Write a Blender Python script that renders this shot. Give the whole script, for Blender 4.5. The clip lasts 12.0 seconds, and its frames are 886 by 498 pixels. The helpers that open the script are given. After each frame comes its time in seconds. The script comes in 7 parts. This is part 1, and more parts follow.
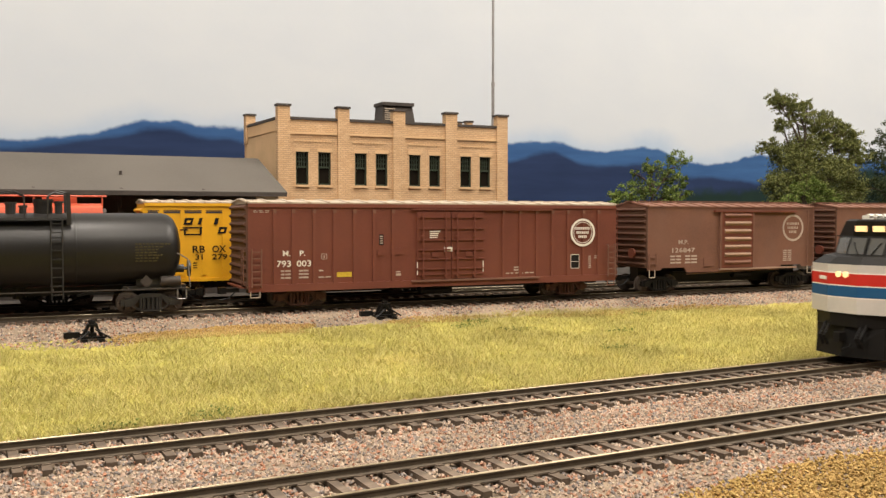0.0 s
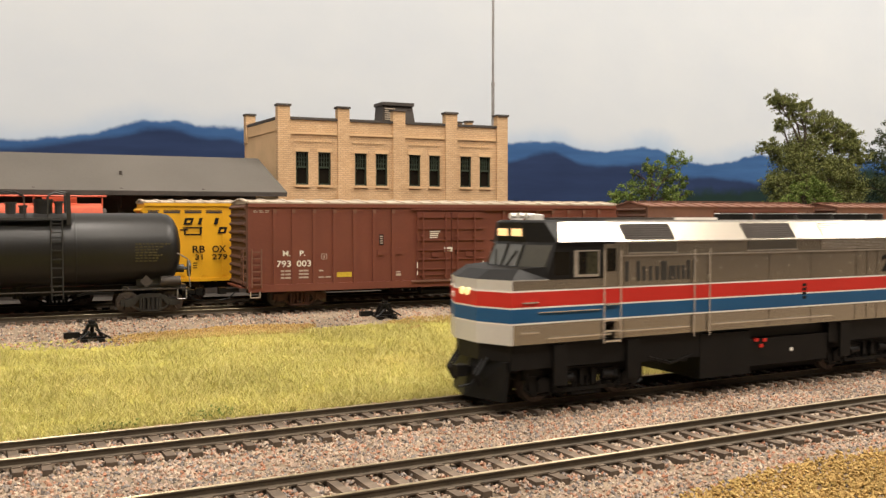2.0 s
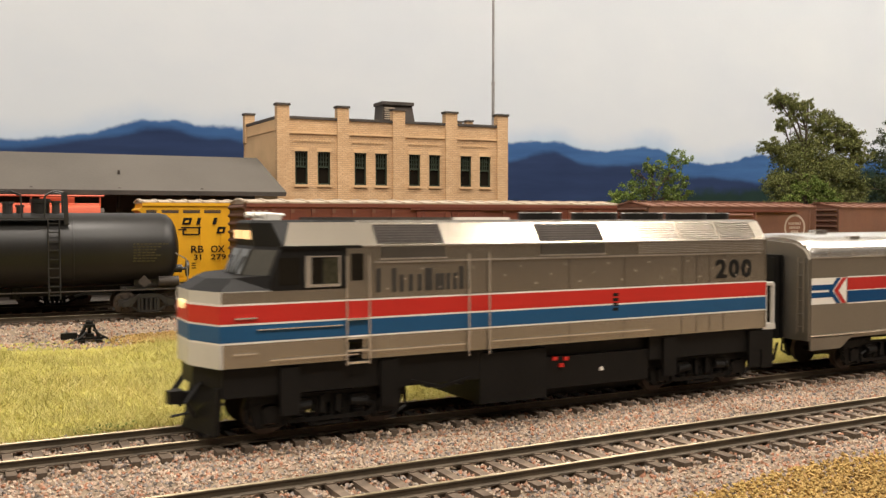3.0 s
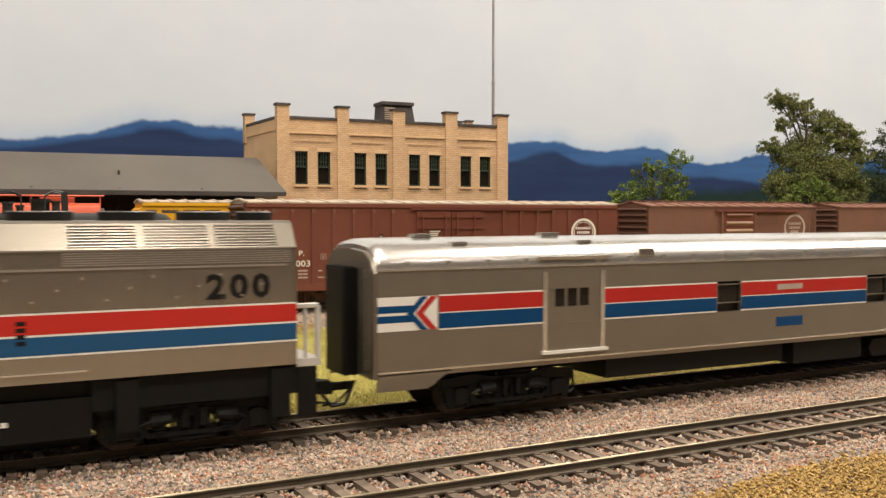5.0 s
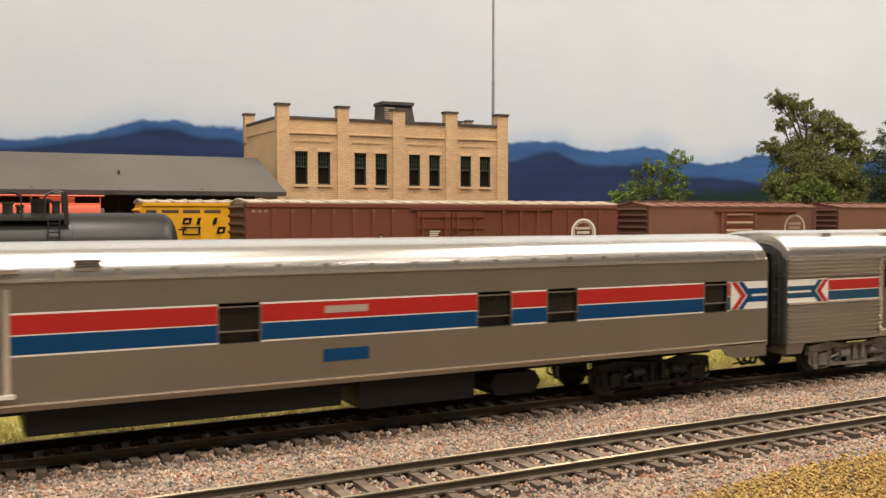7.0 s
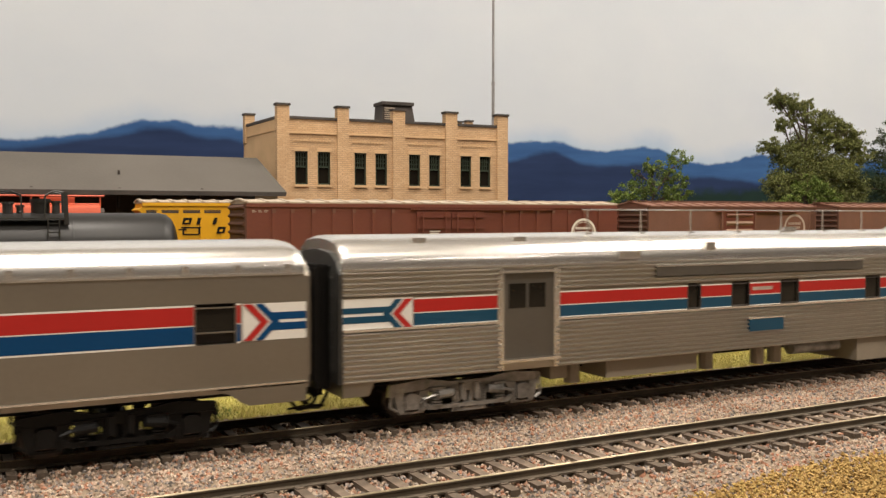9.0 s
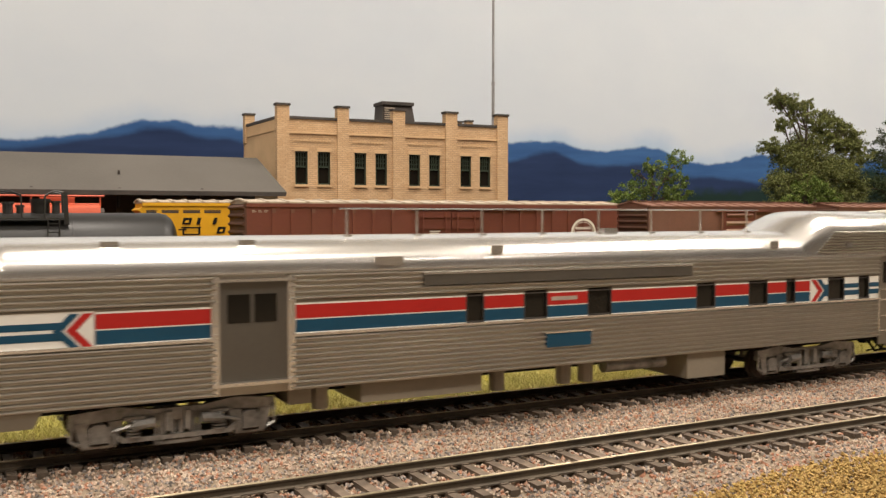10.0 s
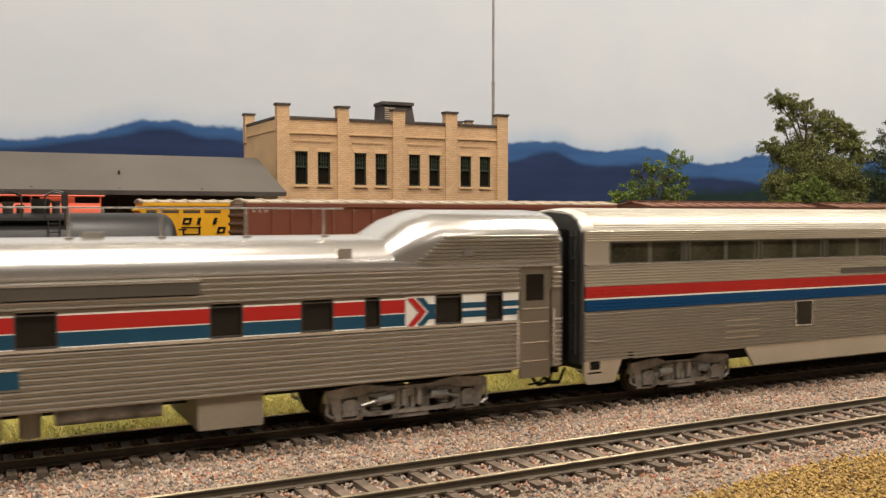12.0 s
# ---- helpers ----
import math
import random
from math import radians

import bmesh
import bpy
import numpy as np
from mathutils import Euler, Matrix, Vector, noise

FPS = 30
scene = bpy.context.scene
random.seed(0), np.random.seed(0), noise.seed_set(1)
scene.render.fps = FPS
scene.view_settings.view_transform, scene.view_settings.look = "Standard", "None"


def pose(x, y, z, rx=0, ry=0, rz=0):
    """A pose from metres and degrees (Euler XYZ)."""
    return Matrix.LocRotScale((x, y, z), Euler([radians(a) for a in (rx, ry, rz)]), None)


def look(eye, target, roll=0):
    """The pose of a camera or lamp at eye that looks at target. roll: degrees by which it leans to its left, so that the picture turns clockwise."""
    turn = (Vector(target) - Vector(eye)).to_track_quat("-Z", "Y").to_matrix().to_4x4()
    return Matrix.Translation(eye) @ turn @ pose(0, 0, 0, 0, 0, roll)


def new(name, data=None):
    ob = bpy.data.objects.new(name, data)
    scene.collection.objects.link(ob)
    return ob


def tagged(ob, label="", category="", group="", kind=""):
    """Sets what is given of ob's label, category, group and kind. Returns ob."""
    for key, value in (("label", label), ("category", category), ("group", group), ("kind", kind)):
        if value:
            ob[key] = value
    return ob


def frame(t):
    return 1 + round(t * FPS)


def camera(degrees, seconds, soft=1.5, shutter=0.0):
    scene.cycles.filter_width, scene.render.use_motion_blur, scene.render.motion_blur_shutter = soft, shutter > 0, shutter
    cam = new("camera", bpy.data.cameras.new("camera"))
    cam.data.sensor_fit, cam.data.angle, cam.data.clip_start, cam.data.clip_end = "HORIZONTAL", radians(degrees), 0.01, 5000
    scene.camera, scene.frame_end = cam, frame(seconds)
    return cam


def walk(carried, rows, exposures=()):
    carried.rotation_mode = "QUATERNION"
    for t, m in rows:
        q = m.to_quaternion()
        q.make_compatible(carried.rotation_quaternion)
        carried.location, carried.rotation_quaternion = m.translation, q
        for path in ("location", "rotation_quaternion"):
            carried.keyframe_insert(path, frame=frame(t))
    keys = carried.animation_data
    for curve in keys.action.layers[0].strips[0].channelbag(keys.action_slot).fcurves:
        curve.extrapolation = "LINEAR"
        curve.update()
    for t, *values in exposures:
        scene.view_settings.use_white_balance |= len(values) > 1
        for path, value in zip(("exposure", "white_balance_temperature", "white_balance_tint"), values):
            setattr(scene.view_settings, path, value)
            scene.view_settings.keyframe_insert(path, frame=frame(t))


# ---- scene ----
# A model railway layout in HO scale, written in millimetres and built in metres.
U = 0.001

cam = camera(51.66, 12.0, soft=1.4, shutter=0.4)
EYE = Vector((-39.4, -236.1, 54.87))
AHEAD = Vector((0.46566, 0.88427, -0.03504))


def eye_pose(forward):
    e = EYE + AHEAD * forward
    return look(e * U, (e + AHEAD * 500) * U, 0.0)


walk(cam, [(0.0, eye_pose(0.0)), (2.0, eye_pose(0.0)), (3.0, eye_pose(2.9)), (6.0, eye_pose(2.8)),
           (9.0, eye_pose(2.8)), (12.0, eye_pose(2.6))],
     exposures=[(0.0, 0.0), (2.0, 0.0), (3.0, -0.06), (5.0, -0.1), (7.0, -0.14), (9.0, -0.2), (12.0, -0.24)])

# ---- light: ceiling lamps of the layout room ----
world = bpy.data.worlds.new("room_air")
scene.world = world
world.use_nodes = True
world.node_tree.nodes["Background"].inputs[0].default_value = (1.0, 0.88, 0.74, 1)
world.node_tree.nodes["Background"].inputs[1].default_value = 0.05

# (x, y, z, watts, disc size): a row over the front edge, a row over the main line, two in the room behind
LAMPS = ([(-500, -620, 1050, 8.0, 0.22), (160, -620, 1050, 8.0, 0.22), (890, -430, 1050, 8.0, 0.22), (1650, -430, 1050, 8.0, 0.22)]
         + [(x, 40, 1050, 9.0, 0.16) for x in (-780, 30, 840, 1650)] + [(-500, -1450, 1050, 2.5, 0.16), (900, -1450, 1050, 2.5, 0.16)])
for lx, ly, lz, watts, disc in LAMPS:
    ld = bpy.data.lights.new("ceiling_lamp_light", "AREA")
    ld.shape, ld.size = "DISK", disc
    ld.energy = watts
    ld.color = (1.0, 0.905, 0.80)
    lo = new("ceiling_lamp_light", ld)
    lo.location = (lx * U, ly * U, lz * U)


# ---- materials ----
def mat(name, col, rough=0.6, metal=0.0, var=0.25, scale=60.0, bump=0.15, bscale=900.0, spec=0.4, dirt=None, dirtscale=25.0):
    """A surface with colour variation at two scales and fine relief."""
    m = bpy.data.materials.new(name)
    m.use_nodes = True
    nt = m.node_tree
    b = nt.nodes["Principled BSDF"]
    b.inputs["Roughness"].default_value = rough
    b.inputs["Metallic"].default_value = metal
    b.inputs["Specular IOR Level"].default_value = spec
    tc = nt.nodes.new("ShaderNodeTexCoord")
    n1 = nt.nodes.new("ShaderNodeTexNoise")
    n1.inputs["Scale"].default_value, n1.inputs["Detail"].default_value = scale, 5.0
    n2 = nt.nodes.new("ShaderNodeTexNoise")
    n2.inputs["Scale"].default_value, n2.inputs["Detail"].default_value = bscale, 3.0
    for n in (n1, n2):
        nt.links.new(tc.outputs["Object"], n.inputs["Vector"])
    ramp = nt.nodes.new("ShaderNodeValToRGB")
    ramp.color_ramp.elements[0].position, ramp.color_ramp.elements[1].position = 0.3, 0.7
    lo_c = [c * (1 - var) for c in col]
    hi_c = [min(1, c * (1 + var)) for c in col]
    ramp.color_ramp.elements[0].color, ramp.color_ramp.elements[1].color = (*lo_c, 1), (*hi_c, 1)
    add = nt.nodes.new("ShaderNodeMath")
    add.operation = "MULTIPLY_ADD"
    nt.links.new(n2.outputs[0], add.inputs[0])
    add.inputs[1].default_value = 0.35
    nt.links.new(n1.outputs[0], add.inputs[2])
    sub = nt.nodes.new("ShaderNodeMath")
    sub.operation = "SUBTRACT"
    nt.links.new(add.outputs[0], sub.inputs[0])
    sub.inputs[1].default_value = 0.175
    nt.links.new(sub.outputs[0], ramp.inputs[0])
    out = ramp.outputs[0]
    if dirt:
        n3 = nt.nodes.new("ShaderNodeTexNoise")
        n3.inputs["Scale"].default_value, n3.inputs["Detail"].default_value = dirtscale, 7.0
        nt.links.new(tc.outputs["Object"], n3.inputs["Vector"])
        r3 = nt.nodes.new("ShaderNodeValToRGB")
        r3.color_ramp.elements[0].position, r3.color_ramp.elements[1].position = 0.48, 0.75
        r3.color_ramp.elements[0].color, r3.color_ramp.elements[1].color = (0, 0, 0, 1), (0.7, 0.7, 0.7, 1)
        nt.links.new(n3.outputs[0], r3.inputs[0])
        mix = nt.nodes.new("ShaderNodeMixRGB")
        nt.links.new(r3.outputs[0], mix.inputs[0])
        nt.links.new(out, mix.inputs[1])
        mix.inputs[2].default_value = (*dirt, 1)
        out = mix.outputs[0]
    nt.links.new(out, b.inputs["Base Color"])
    if bump:
        bp = nt.nodes.new("ShaderNodeBump")
        bp.inputs["Strength"].default_value = bump
        bp.inputs["Distance"].default_value = 0.0003
        nt.links.new(n2.outputs[0], bp.inputs["Height"])
        nt.links.new(bp.outputs[0], b.inputs["Normal"])
    return m


def island_mat(name, cols, rough=0.9, spec=0.2):
    """Many small loose bits, each with a colour of its own."""
    m = bpy.data.materials.new(name)
    m.use_nodes = True
    nt = m.node_tree
    b = nt.nodes["Principled BSDF"]
    b.inputs["Roughness"].default_value = rough
    b.inputs["Specular IOR Level"].default_value = spec
    g = nt.nodes.new("ShaderNodeNewGeometry")
    r = nt.nodes.new("ShaderNodeValToRGB")
    r.color_ramp.interpolation = "CONSTANT"
    while len(r.color_ramp.elements) < len(cols):
        r.color_ramp.elements.new(0.5)
    for i, c in enumerate(cols):
        r.color_ramp.elements[i].position = i / len(cols)
        r.color_ramp.elements[i].color = (*c, 1)
    nt.links.new(g.outputs["Random Per Island"], r.inputs[0])
    tc = nt.nodes.new("ShaderNodeTexCoord")
    n = nt.nodes.new("ShaderNodeTexNoise")
    n.inputs["Scale"].default_value, n.inputs["Detail"].default_value = 22.0, 4.0
    nt.links.new(tc.outputs["Object"], n.inputs["Vector"])
    mr = nt.nodes.new("ShaderNodeMapRange")
    mr.inputs[1].default_value, mr.inputs[2].default_value = 0.3, 0.7
    mr.inputs[3].default_value, mr.inputs[4].default_value = 0.78, 1.2
    nt.links.new(n.outputs[0], mr.inputs[0])
    mul = nt.nodes.new("ShaderNodeMixRGB")
    mul.blend_type = "MULTIPLY"
    mul.inputs[0].default_value = 1.0
    nt.links.new(r.outputs[0], mul.inputs[1])
    nt.links.new(mr.outputs[0], mul.inputs[2])
    nt.links.new(mul.outputs[0], b.inputs["Base Color"])
    return m


def glow(name, col, power):
    m = bpy.data.materials.new(name)
    m.use_nodes = True
    b = m.node_tree.nodes["Principled BSDF"]
    b.inputs["Base Color"].default_value = (*col, 1)
    b.inputs["Emission Color"].default_value = (*col, 1)
    b.inputs["Emission Strength"].default_value = power
    return m


def brick_mat():
    m = bpy.data.materials.new("tan_brick")
    m.use_nodes = True
    nt = m.node_tree
    b = nt.nodes["Principled BSDF"]
    b.inputs["Roughness"].default_value = 0.85
    tc = nt.nodes.new("ShaderNodeTexCoord")
    sep = nt.nodes.new("ShaderNodeSeparateXYZ")
    com = nt.nodes.new("ShaderNodeCombineXYZ")
    ad = nt.nodes.new("ShaderNodeMath")
    nt.links.new(tc.outputs["Object"], sep.inputs[0])
    nt.links.new(sep.outputs[0], ad.inputs[0])
    nt.links.new(sep.outputs[1], ad.inputs[1])
    nt.links.new(ad.outputs[0], com.inputs[0])
    nt.links.new(sep.outputs[2], com.inputs[1])
    bt = nt.nodes.new("ShaderNodeTexBrick")
    bt.inputs["Scale"].default_value = 1000.0
    bt.inputs["Brick Width"].default_value, bt.inputs["Row Height"].default_value = 3.4, 1.35
    bt.inputs["Mortar Size"].default_value = 0.11
    bt.inputs["Color1"].default_value = (0.56, 0.36, 0.19, 1)
    bt.inputs["Color2"].default_value = (0.64, 0.43, 0.245, 1)
    bt.inputs["Mortar"].default_value = (0.36, 0.235, 0.13, 1)
    nt.links.new(com.outputs[0], bt.inputs["Vector"])
    n = nt.nodes.new("ShaderNodeTexNoise")
    n.inputs["Scale"].default_value, n.inputs["Detail"].default_value = 30.0, 6.0
    nt.links.new(tc.outputs["Object"], n.inputs["Vector"])
    mr = nt.nodes.new("ShaderNodeMapRange")
    mr.inputs[1].default_value, mr.inputs[2].default_value = 0.3, 0.7
    mr.inputs[3].default_value, mr.inputs[4].default_value = 0.86, 1.08
    nt.links.new(n.outputs[0], mr.inputs[0])
    mul = nt.nodes.new("ShaderNodeMixRGB")
    mul.blend_type = "MULTIPLY"
    mul.inputs[0].default_value = 1.0
    nt.links.new(bt.outputs[0], mul.inputs[1])
    nt.links.new(mr.outputs[0], mul.inputs[2])
    nt.links.new(mul.outputs[0], b.inputs["Base Color"])
    bp = nt.nodes.new("ShaderNodeBump")
    bp.inputs["Strength"].default_value, bp.inputs["Distance"].default_value = 0.6, 0.0003
    bp.invert = True
    nt.links.new(bt.outputs[1], bp.inputs["Height"])
    nt.links.new(bp.outputs[0], b.inputs["Normal"])
    return m


M_GROUND = mat("soil", (0.21, 0.16, 0.11), 0.95, var=0.4, bump=0.8)
M_GRASSBED = mat("grass_bed", (0.30, 0.27, 0.055), 0.95, var=0.45, scale=90, bump=1.0, dirt=(0.34, 0.21, 0.05), dirtscale=18)
M_STONE = island_mat("ballast_stone", [(0.342, 0.262, 0.200), (0.262, 0.218, 0.182), (0.408, 0.328, 0.251), (0.335, 0.167, 0.106), (0.138, 0.120, 0.109),
                                       (0.328, 0.244, 0.189), (0.444, 0.357, 0.269), (0.364, 0.218, 0.146), (0.226, 0.200, 0.182), (0.393, 0.291, 0.218)])
M_BLADE = island_mat("grass_blade", [(0.493, 0.442, 0.153), (0.419, 0.386, 0.116), (0.558, 0.488, 0.205), (0.456, 0.423, 0.130), (0.381, 0.358, 0.107), (0.539, 0.451, 0.177)])
M_TAN = island_mat("tan_turf", [(0.38, 0.25, 0.085), (0.33, 0.21, 0.07), (0.43, 0.29, 0.11), (0.37, 0.26, 0.09), (0.28, 0.175, 0.06)])
M_WEED = island_mat("weed_tuft", [(0.16, 0.20, 0.05), (0.20, 0.23, 0.06), (0.11, 0.13, 0.03)])
M_TIE = mat("weathered_tie", (0.115, 0.085, 0.06), 0.85, var=0.35, scale=150, bump=0.4, dirt=(0.20, 0.155, 0.115), dirtscale=60)
M_RAIL = mat("rusty_rail_side", (0.065, 0.048, 0.03), 0.65, var=0.3, scale=120, spec=0.5)
M_RAILTOP = mat("polished_rail_head", (0.44, 0.37, 0.255), 0.32, metal=0.9, var=0.12, scale=70, bump=0.05)
def brush_across(m, axis):
    """Polish marks: the gloss spreads along the given axis."""
    nt = m.node_tree
    b = nt.nodes["Principled BSDF"]
    v = nt.nodes.new("ShaderNodeCombineXYZ")
    for k in range(3):
        v.inputs[k].default_value = axis[k]
    b.inputs["Anisotropic"].default_value = 1.0
    nt.links.new(v.outputs[0], b.inputs["Tangent"])


M_RAILTOP.node_tree.nodes["Principled BSDF"].inputs["Roughness"].default_value = 0.62
brush_across(M_RAILTOP, (0, 1, 0))
M_BLACK = mat("black_plastic", (0.006, 0.0055, 0.005), 0.5, var=0.3, spec=0.25)
M_TANK = mat("tank_black", (0.012, 0.011, 0.010), 0.42, var=0.25, scale=40, bump=0.06, dirt=(0.02, 0.018, 0.015))
M_BOXRED = mat("boxcar_brown", (0.150, 0.043, 0.0255), 0.55, var=0.13, scale=35, bump=0.08, dirt=(0.16, 0.055, 0.032), dirtscale=30)
# boxcar brown with dust, darkened in colour for the shade on left ends
M_BOXEND = mat("dusty_brown_end_painted_shade", (0.085, 0.036, 0.022), 0.75, var=0.25, scale=60, dirt=(0.10, 0.06, 0.035), dirtscale=50)
M_BOXWORN = mat("boxcar_faded_brown", (0.162, 0.073, 0.046), 0.8, var=0.16, scale=40, bump=0.12, dirt=(0.17, 0.09, 0.062), dirtscale=30)
M_ROOFPALE = mat("dusty_pale_roof", (0.38, 0.315, 0.24), 0.7, var=0.12)
M_YELLOW = mat("railcar_yellow", (0.74, 0.38, 0.012), 0.5, var=0.07, dirt=(0.6, 0.29, 0.02))
M_ORANGE = mat("loco_orange_red", (0.56, 0.10, 0.045), 0.5, var=0.12)
M_WHITE = mat("white_paint", (0.78, 0.75, 0.68), 0.5, var=0.05)
M_DECAL = mat("white_lettering", (0.72, 0.68, 0.6), 0.6, var=0.06)
M_DECALDIM = mat("worn_white_lettering", (0.42, 0.33, 0.27), 0.7, var=0.15)
M_DARKDECAL = mat("dark_lettering", (0.012, 0.011, 0.010), 0.6, spec=0.15)
M_OLIVE = mat("dull_yellow_lettering", (0.055, 0.043, 0.016), 0.6)
M_YDECAL = mat("yellow_label", (0.6, 0.42, 0.04), 0.5)
M_SILVER = mat("silver_paint", (0.30, 0.272, 0.228), 0.36, metal=0.8, var=0.06, scale=30, bump=0.04)
M_STEEL = mat("stainless_shell", (0.78, 0.755, 0.71), 0.25, metal=0.9, var=0.06, scale=40, bump=0.04)
M_FLUTE = mat("fluted_stainless", (0.48, 0.45, 0.39), 0.34, metal=0.92, var=0.06, scale=40, bump=0)
M_HIROOF = mat("pale_silver_roof_paint", (0.74, 0.70, 0.61), 0.38, metal=0.35, var=0.07, scale=25, bump=0.05)
M_ENDGREY = mat("dark_grey_end_paint", (0.07, 0.07, 0.066), 0.4, metal=0.4, var=0.2)
M_NOSE = mat("pale_silver_nose_paint", (0.60, 0.575, 0.53), 0.35, metal=0.2, var=0.06)
M_IRON = mat("worn_black_iron", (0.019, 0.018, 0.017), 0.42, var=0.45, scale=120, spec=0.6)
M_MARK = mat("dark_grey_side_mark", (0.035, 0.032, 0.028), 0.5, var=0.1)
M_FLUTEPALE = mat("pale_fluted_stainless", (0.72, 0.675, 0.58), 0.3, metal=0.8, var=0.06, scale=40, bump=0)
M_DOOR = mat("dull_grey_door", (0.17, 0.16, 0.14), 0.35, metal=0.7, var=0.08)
M_TEAL = mat("teal_blue_stripe_paint", (0.007, 0.062, 0.115), 0.42, var=0.06)
M_DUST = mat("dusty_brown", (0.27, 0.17, 0.115), 0.8, var=0.15)
# soil darkened in colour for the shade behind and under the freight cars
M_YARDSHADE = mat("yard_soil_painted_shade", (0.05, 0.043, 0.037), 0.95, var=0.4, bump=0.8)
# base colour lifted above M_GLASS to stand in for the reflection
M_SHIELD = mat("windshield_painted_reflection", (0.06, 0.058, 0.05), 0.08, var=0.15, bump=0, spec=0.6)
M_NAVY = mat("navy_stripe_paint", (0.003, 0.052, 0.15), 0.45, var=0.06, spec=0.2)
M_CRED = mat("deep_red_stripe_paint", (0.44, 0.018, 0.014), 0.42, var=0.05)
M_LOCOSIL = mat("loco_silver", (0.36, 0.325, 0.27), 0.23, metal=0.85, var=0.07, scale=35, bump=0.05)
M_RED = mat("red_stripe_paint", (0.52, 0.025, 0.017), 0.42, var=0.05)
M_BLUE = mat("blue_stripe_paint", (0.010, 0.08, 0.19), 0.42, var=0.06)
M_TINT = mat("olive_tinted_window", (0.05, 0.046, 0.028), 0.15, var=0.6, scale=60, bump=0, spec=0.4)
M_PILLAR = mat("olive_grey_pillar", (0.10, 0.092, 0.068), 0.5, var=0.12)
M_GLASS = mat("smoked_window", (0.012, 0.010, 0.007), 0.12, var=0.2, bump=0, spec=0.3)
M_TRUCKSIL = mat("grey_truck", (0.33, 0.315, 0.29), 0.36, metal=0.6, var=0.5, scale=170, dirt=(0.09, 0.08, 0.07), dirtscale=90)
M_GREYBOX = mat("tan_grey_underframe", (0.26, 0.22, 0.165), 0.6, var=0.12)
M_WHEEL = mat("dark_steel_wheel", (0.09, 0.072, 0.06), 0.5, metal=0.5)
M_RUST = mat("rusty_truck", (0.085, 0.04, 0.026), 0.75, var=0.35)
M_BRICK = brick_mat()
M_TRIM = mat("plain_tan_trim", (0.58, 0.39, 0.215), 0.8, var=0.08)
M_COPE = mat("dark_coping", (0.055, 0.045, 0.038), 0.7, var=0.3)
M_ROOFGREY = mat("grey_roof_felt", (0.088, 0.079, 0.068), 0.85, var=0.14, scale=14, bump=0.3, dirt=(0.115, 0.103, 0.09), dirtscale=9)
M_FRAMEGRN = mat("dark_green_frame", (0.028, 0.04, 0.024), 0.5)
M_LAMP = glow("number_board_glow", (1.0, 0.66, 0.3), 0.85)
M_HEAD = glow("headlight_glow", (1.0, 0.76, 0.34), 0.8)
M_WALL = mat("room_wall_paint", (0.22, 0.18, 0.14), 0.8, var=0.06, scale=4)
M_CEIL = mat("ceiling_paint", (0.7, 0.67, 0.62), 0.85, var=0.05, scale=4)
M_CARPET = mat("room_carpet", (0.12, 0.10, 0.085), 0.95, var=0.2)
M_BARK = mat("bark", (0.075, 0.055, 0.038), 0.9, var=0.3, scale=200)
M_LEAF1 = island_mat("leaf_olive", [(0.155, 0.172, 0.05), (0.105, 0.12, 0.036), (0.21, 0.222, 0.075), (0.075, 0.085, 0.03), (0.165, 0.168, 0.055)])
M_LEAF2 = island_mat("leaf_bright", [(0.136, 0.192, 0.036), (0.088, 0.132, 0.024), (0.208, 0.248, 0.068), (0.068, 0.100, 0.022)])
M_LEAF3 = island_mat("leaf_dark", [(0.036, 0.052, 0.022), (0.052, 0.066, 0.026), (0.026, 0.038, 0.017), (0.066, 0.08, 0.03)])
M_MAST = mat("grey_rod", (0.36, 0.345, 0.34), 0.4, metal=0.6)


TALL, YARD_LONG = 0.956, 0.99  # the rolling stock and the yard are a little lower and shorter than the drawings used below


# ---- mesh helpers, in millimetres ----
def box(bm, x0, x1, y0, y1, z0, z1):
    v = [bm.verts.new((x, y, z)) for x in (x0, x1) for y in (y0, y1) for z in (z0, z1)]
    for f in ((0, 1, 3, 2), (4, 6, 7, 5), (0, 4, 5, 1), (2, 3, 7, 6), (0, 2, 6, 4), (1, 5, 7, 3)):
        bm.faces.new([v[i] for i in f])


def loft(bm, rings, close=True, caps=True):
    rs = [[bm.verts.new(p) for p in r] for r in rings]
    n = len(rs[0])
    for a, b in zip(rs, rs[1:]):
        for i in range(n if close else n - 1):
            j = (i + 1) % n
            bm.faces.new((a[i], a[j], b[j], b[i]))
    if caps and close:
        bm.faces.new(rs[0][::-1])
        bm.faces.new(rs[-1])


def prism(bm, prof, x0, x1):
    """A (y, z) outline drawn out along x."""
    loft(bm, [[(x, y, z) for y, z in prof] for x in (x0, x1)])


def slab(bm, prof, y0, y1):
    """An (x, z) outline drawn out along y."""
    loft(bm, [[(x, y, z) for x, z in prof] for y in (y0, y1)])


def rod(bm, a, b, r, n=8, r2=None):
    a, b = Vector(a), Vector(b)
    q = (b - a).to_track_quat("Z", "Y")
    r2 = r if r2 is None else r2
    loft(bm, [[c + q @ Vector((k * math.cos(t), k * math.sin(t), 0)) for t in [2 * math.pi * i / n for i in range(n)]] for c, k in ((a, r), (b, r2))])


def wire(bm, pts, r, n=5):
    for a, b in zip(pts, pts[1:]):
        rod(bm, a, b, r, n)


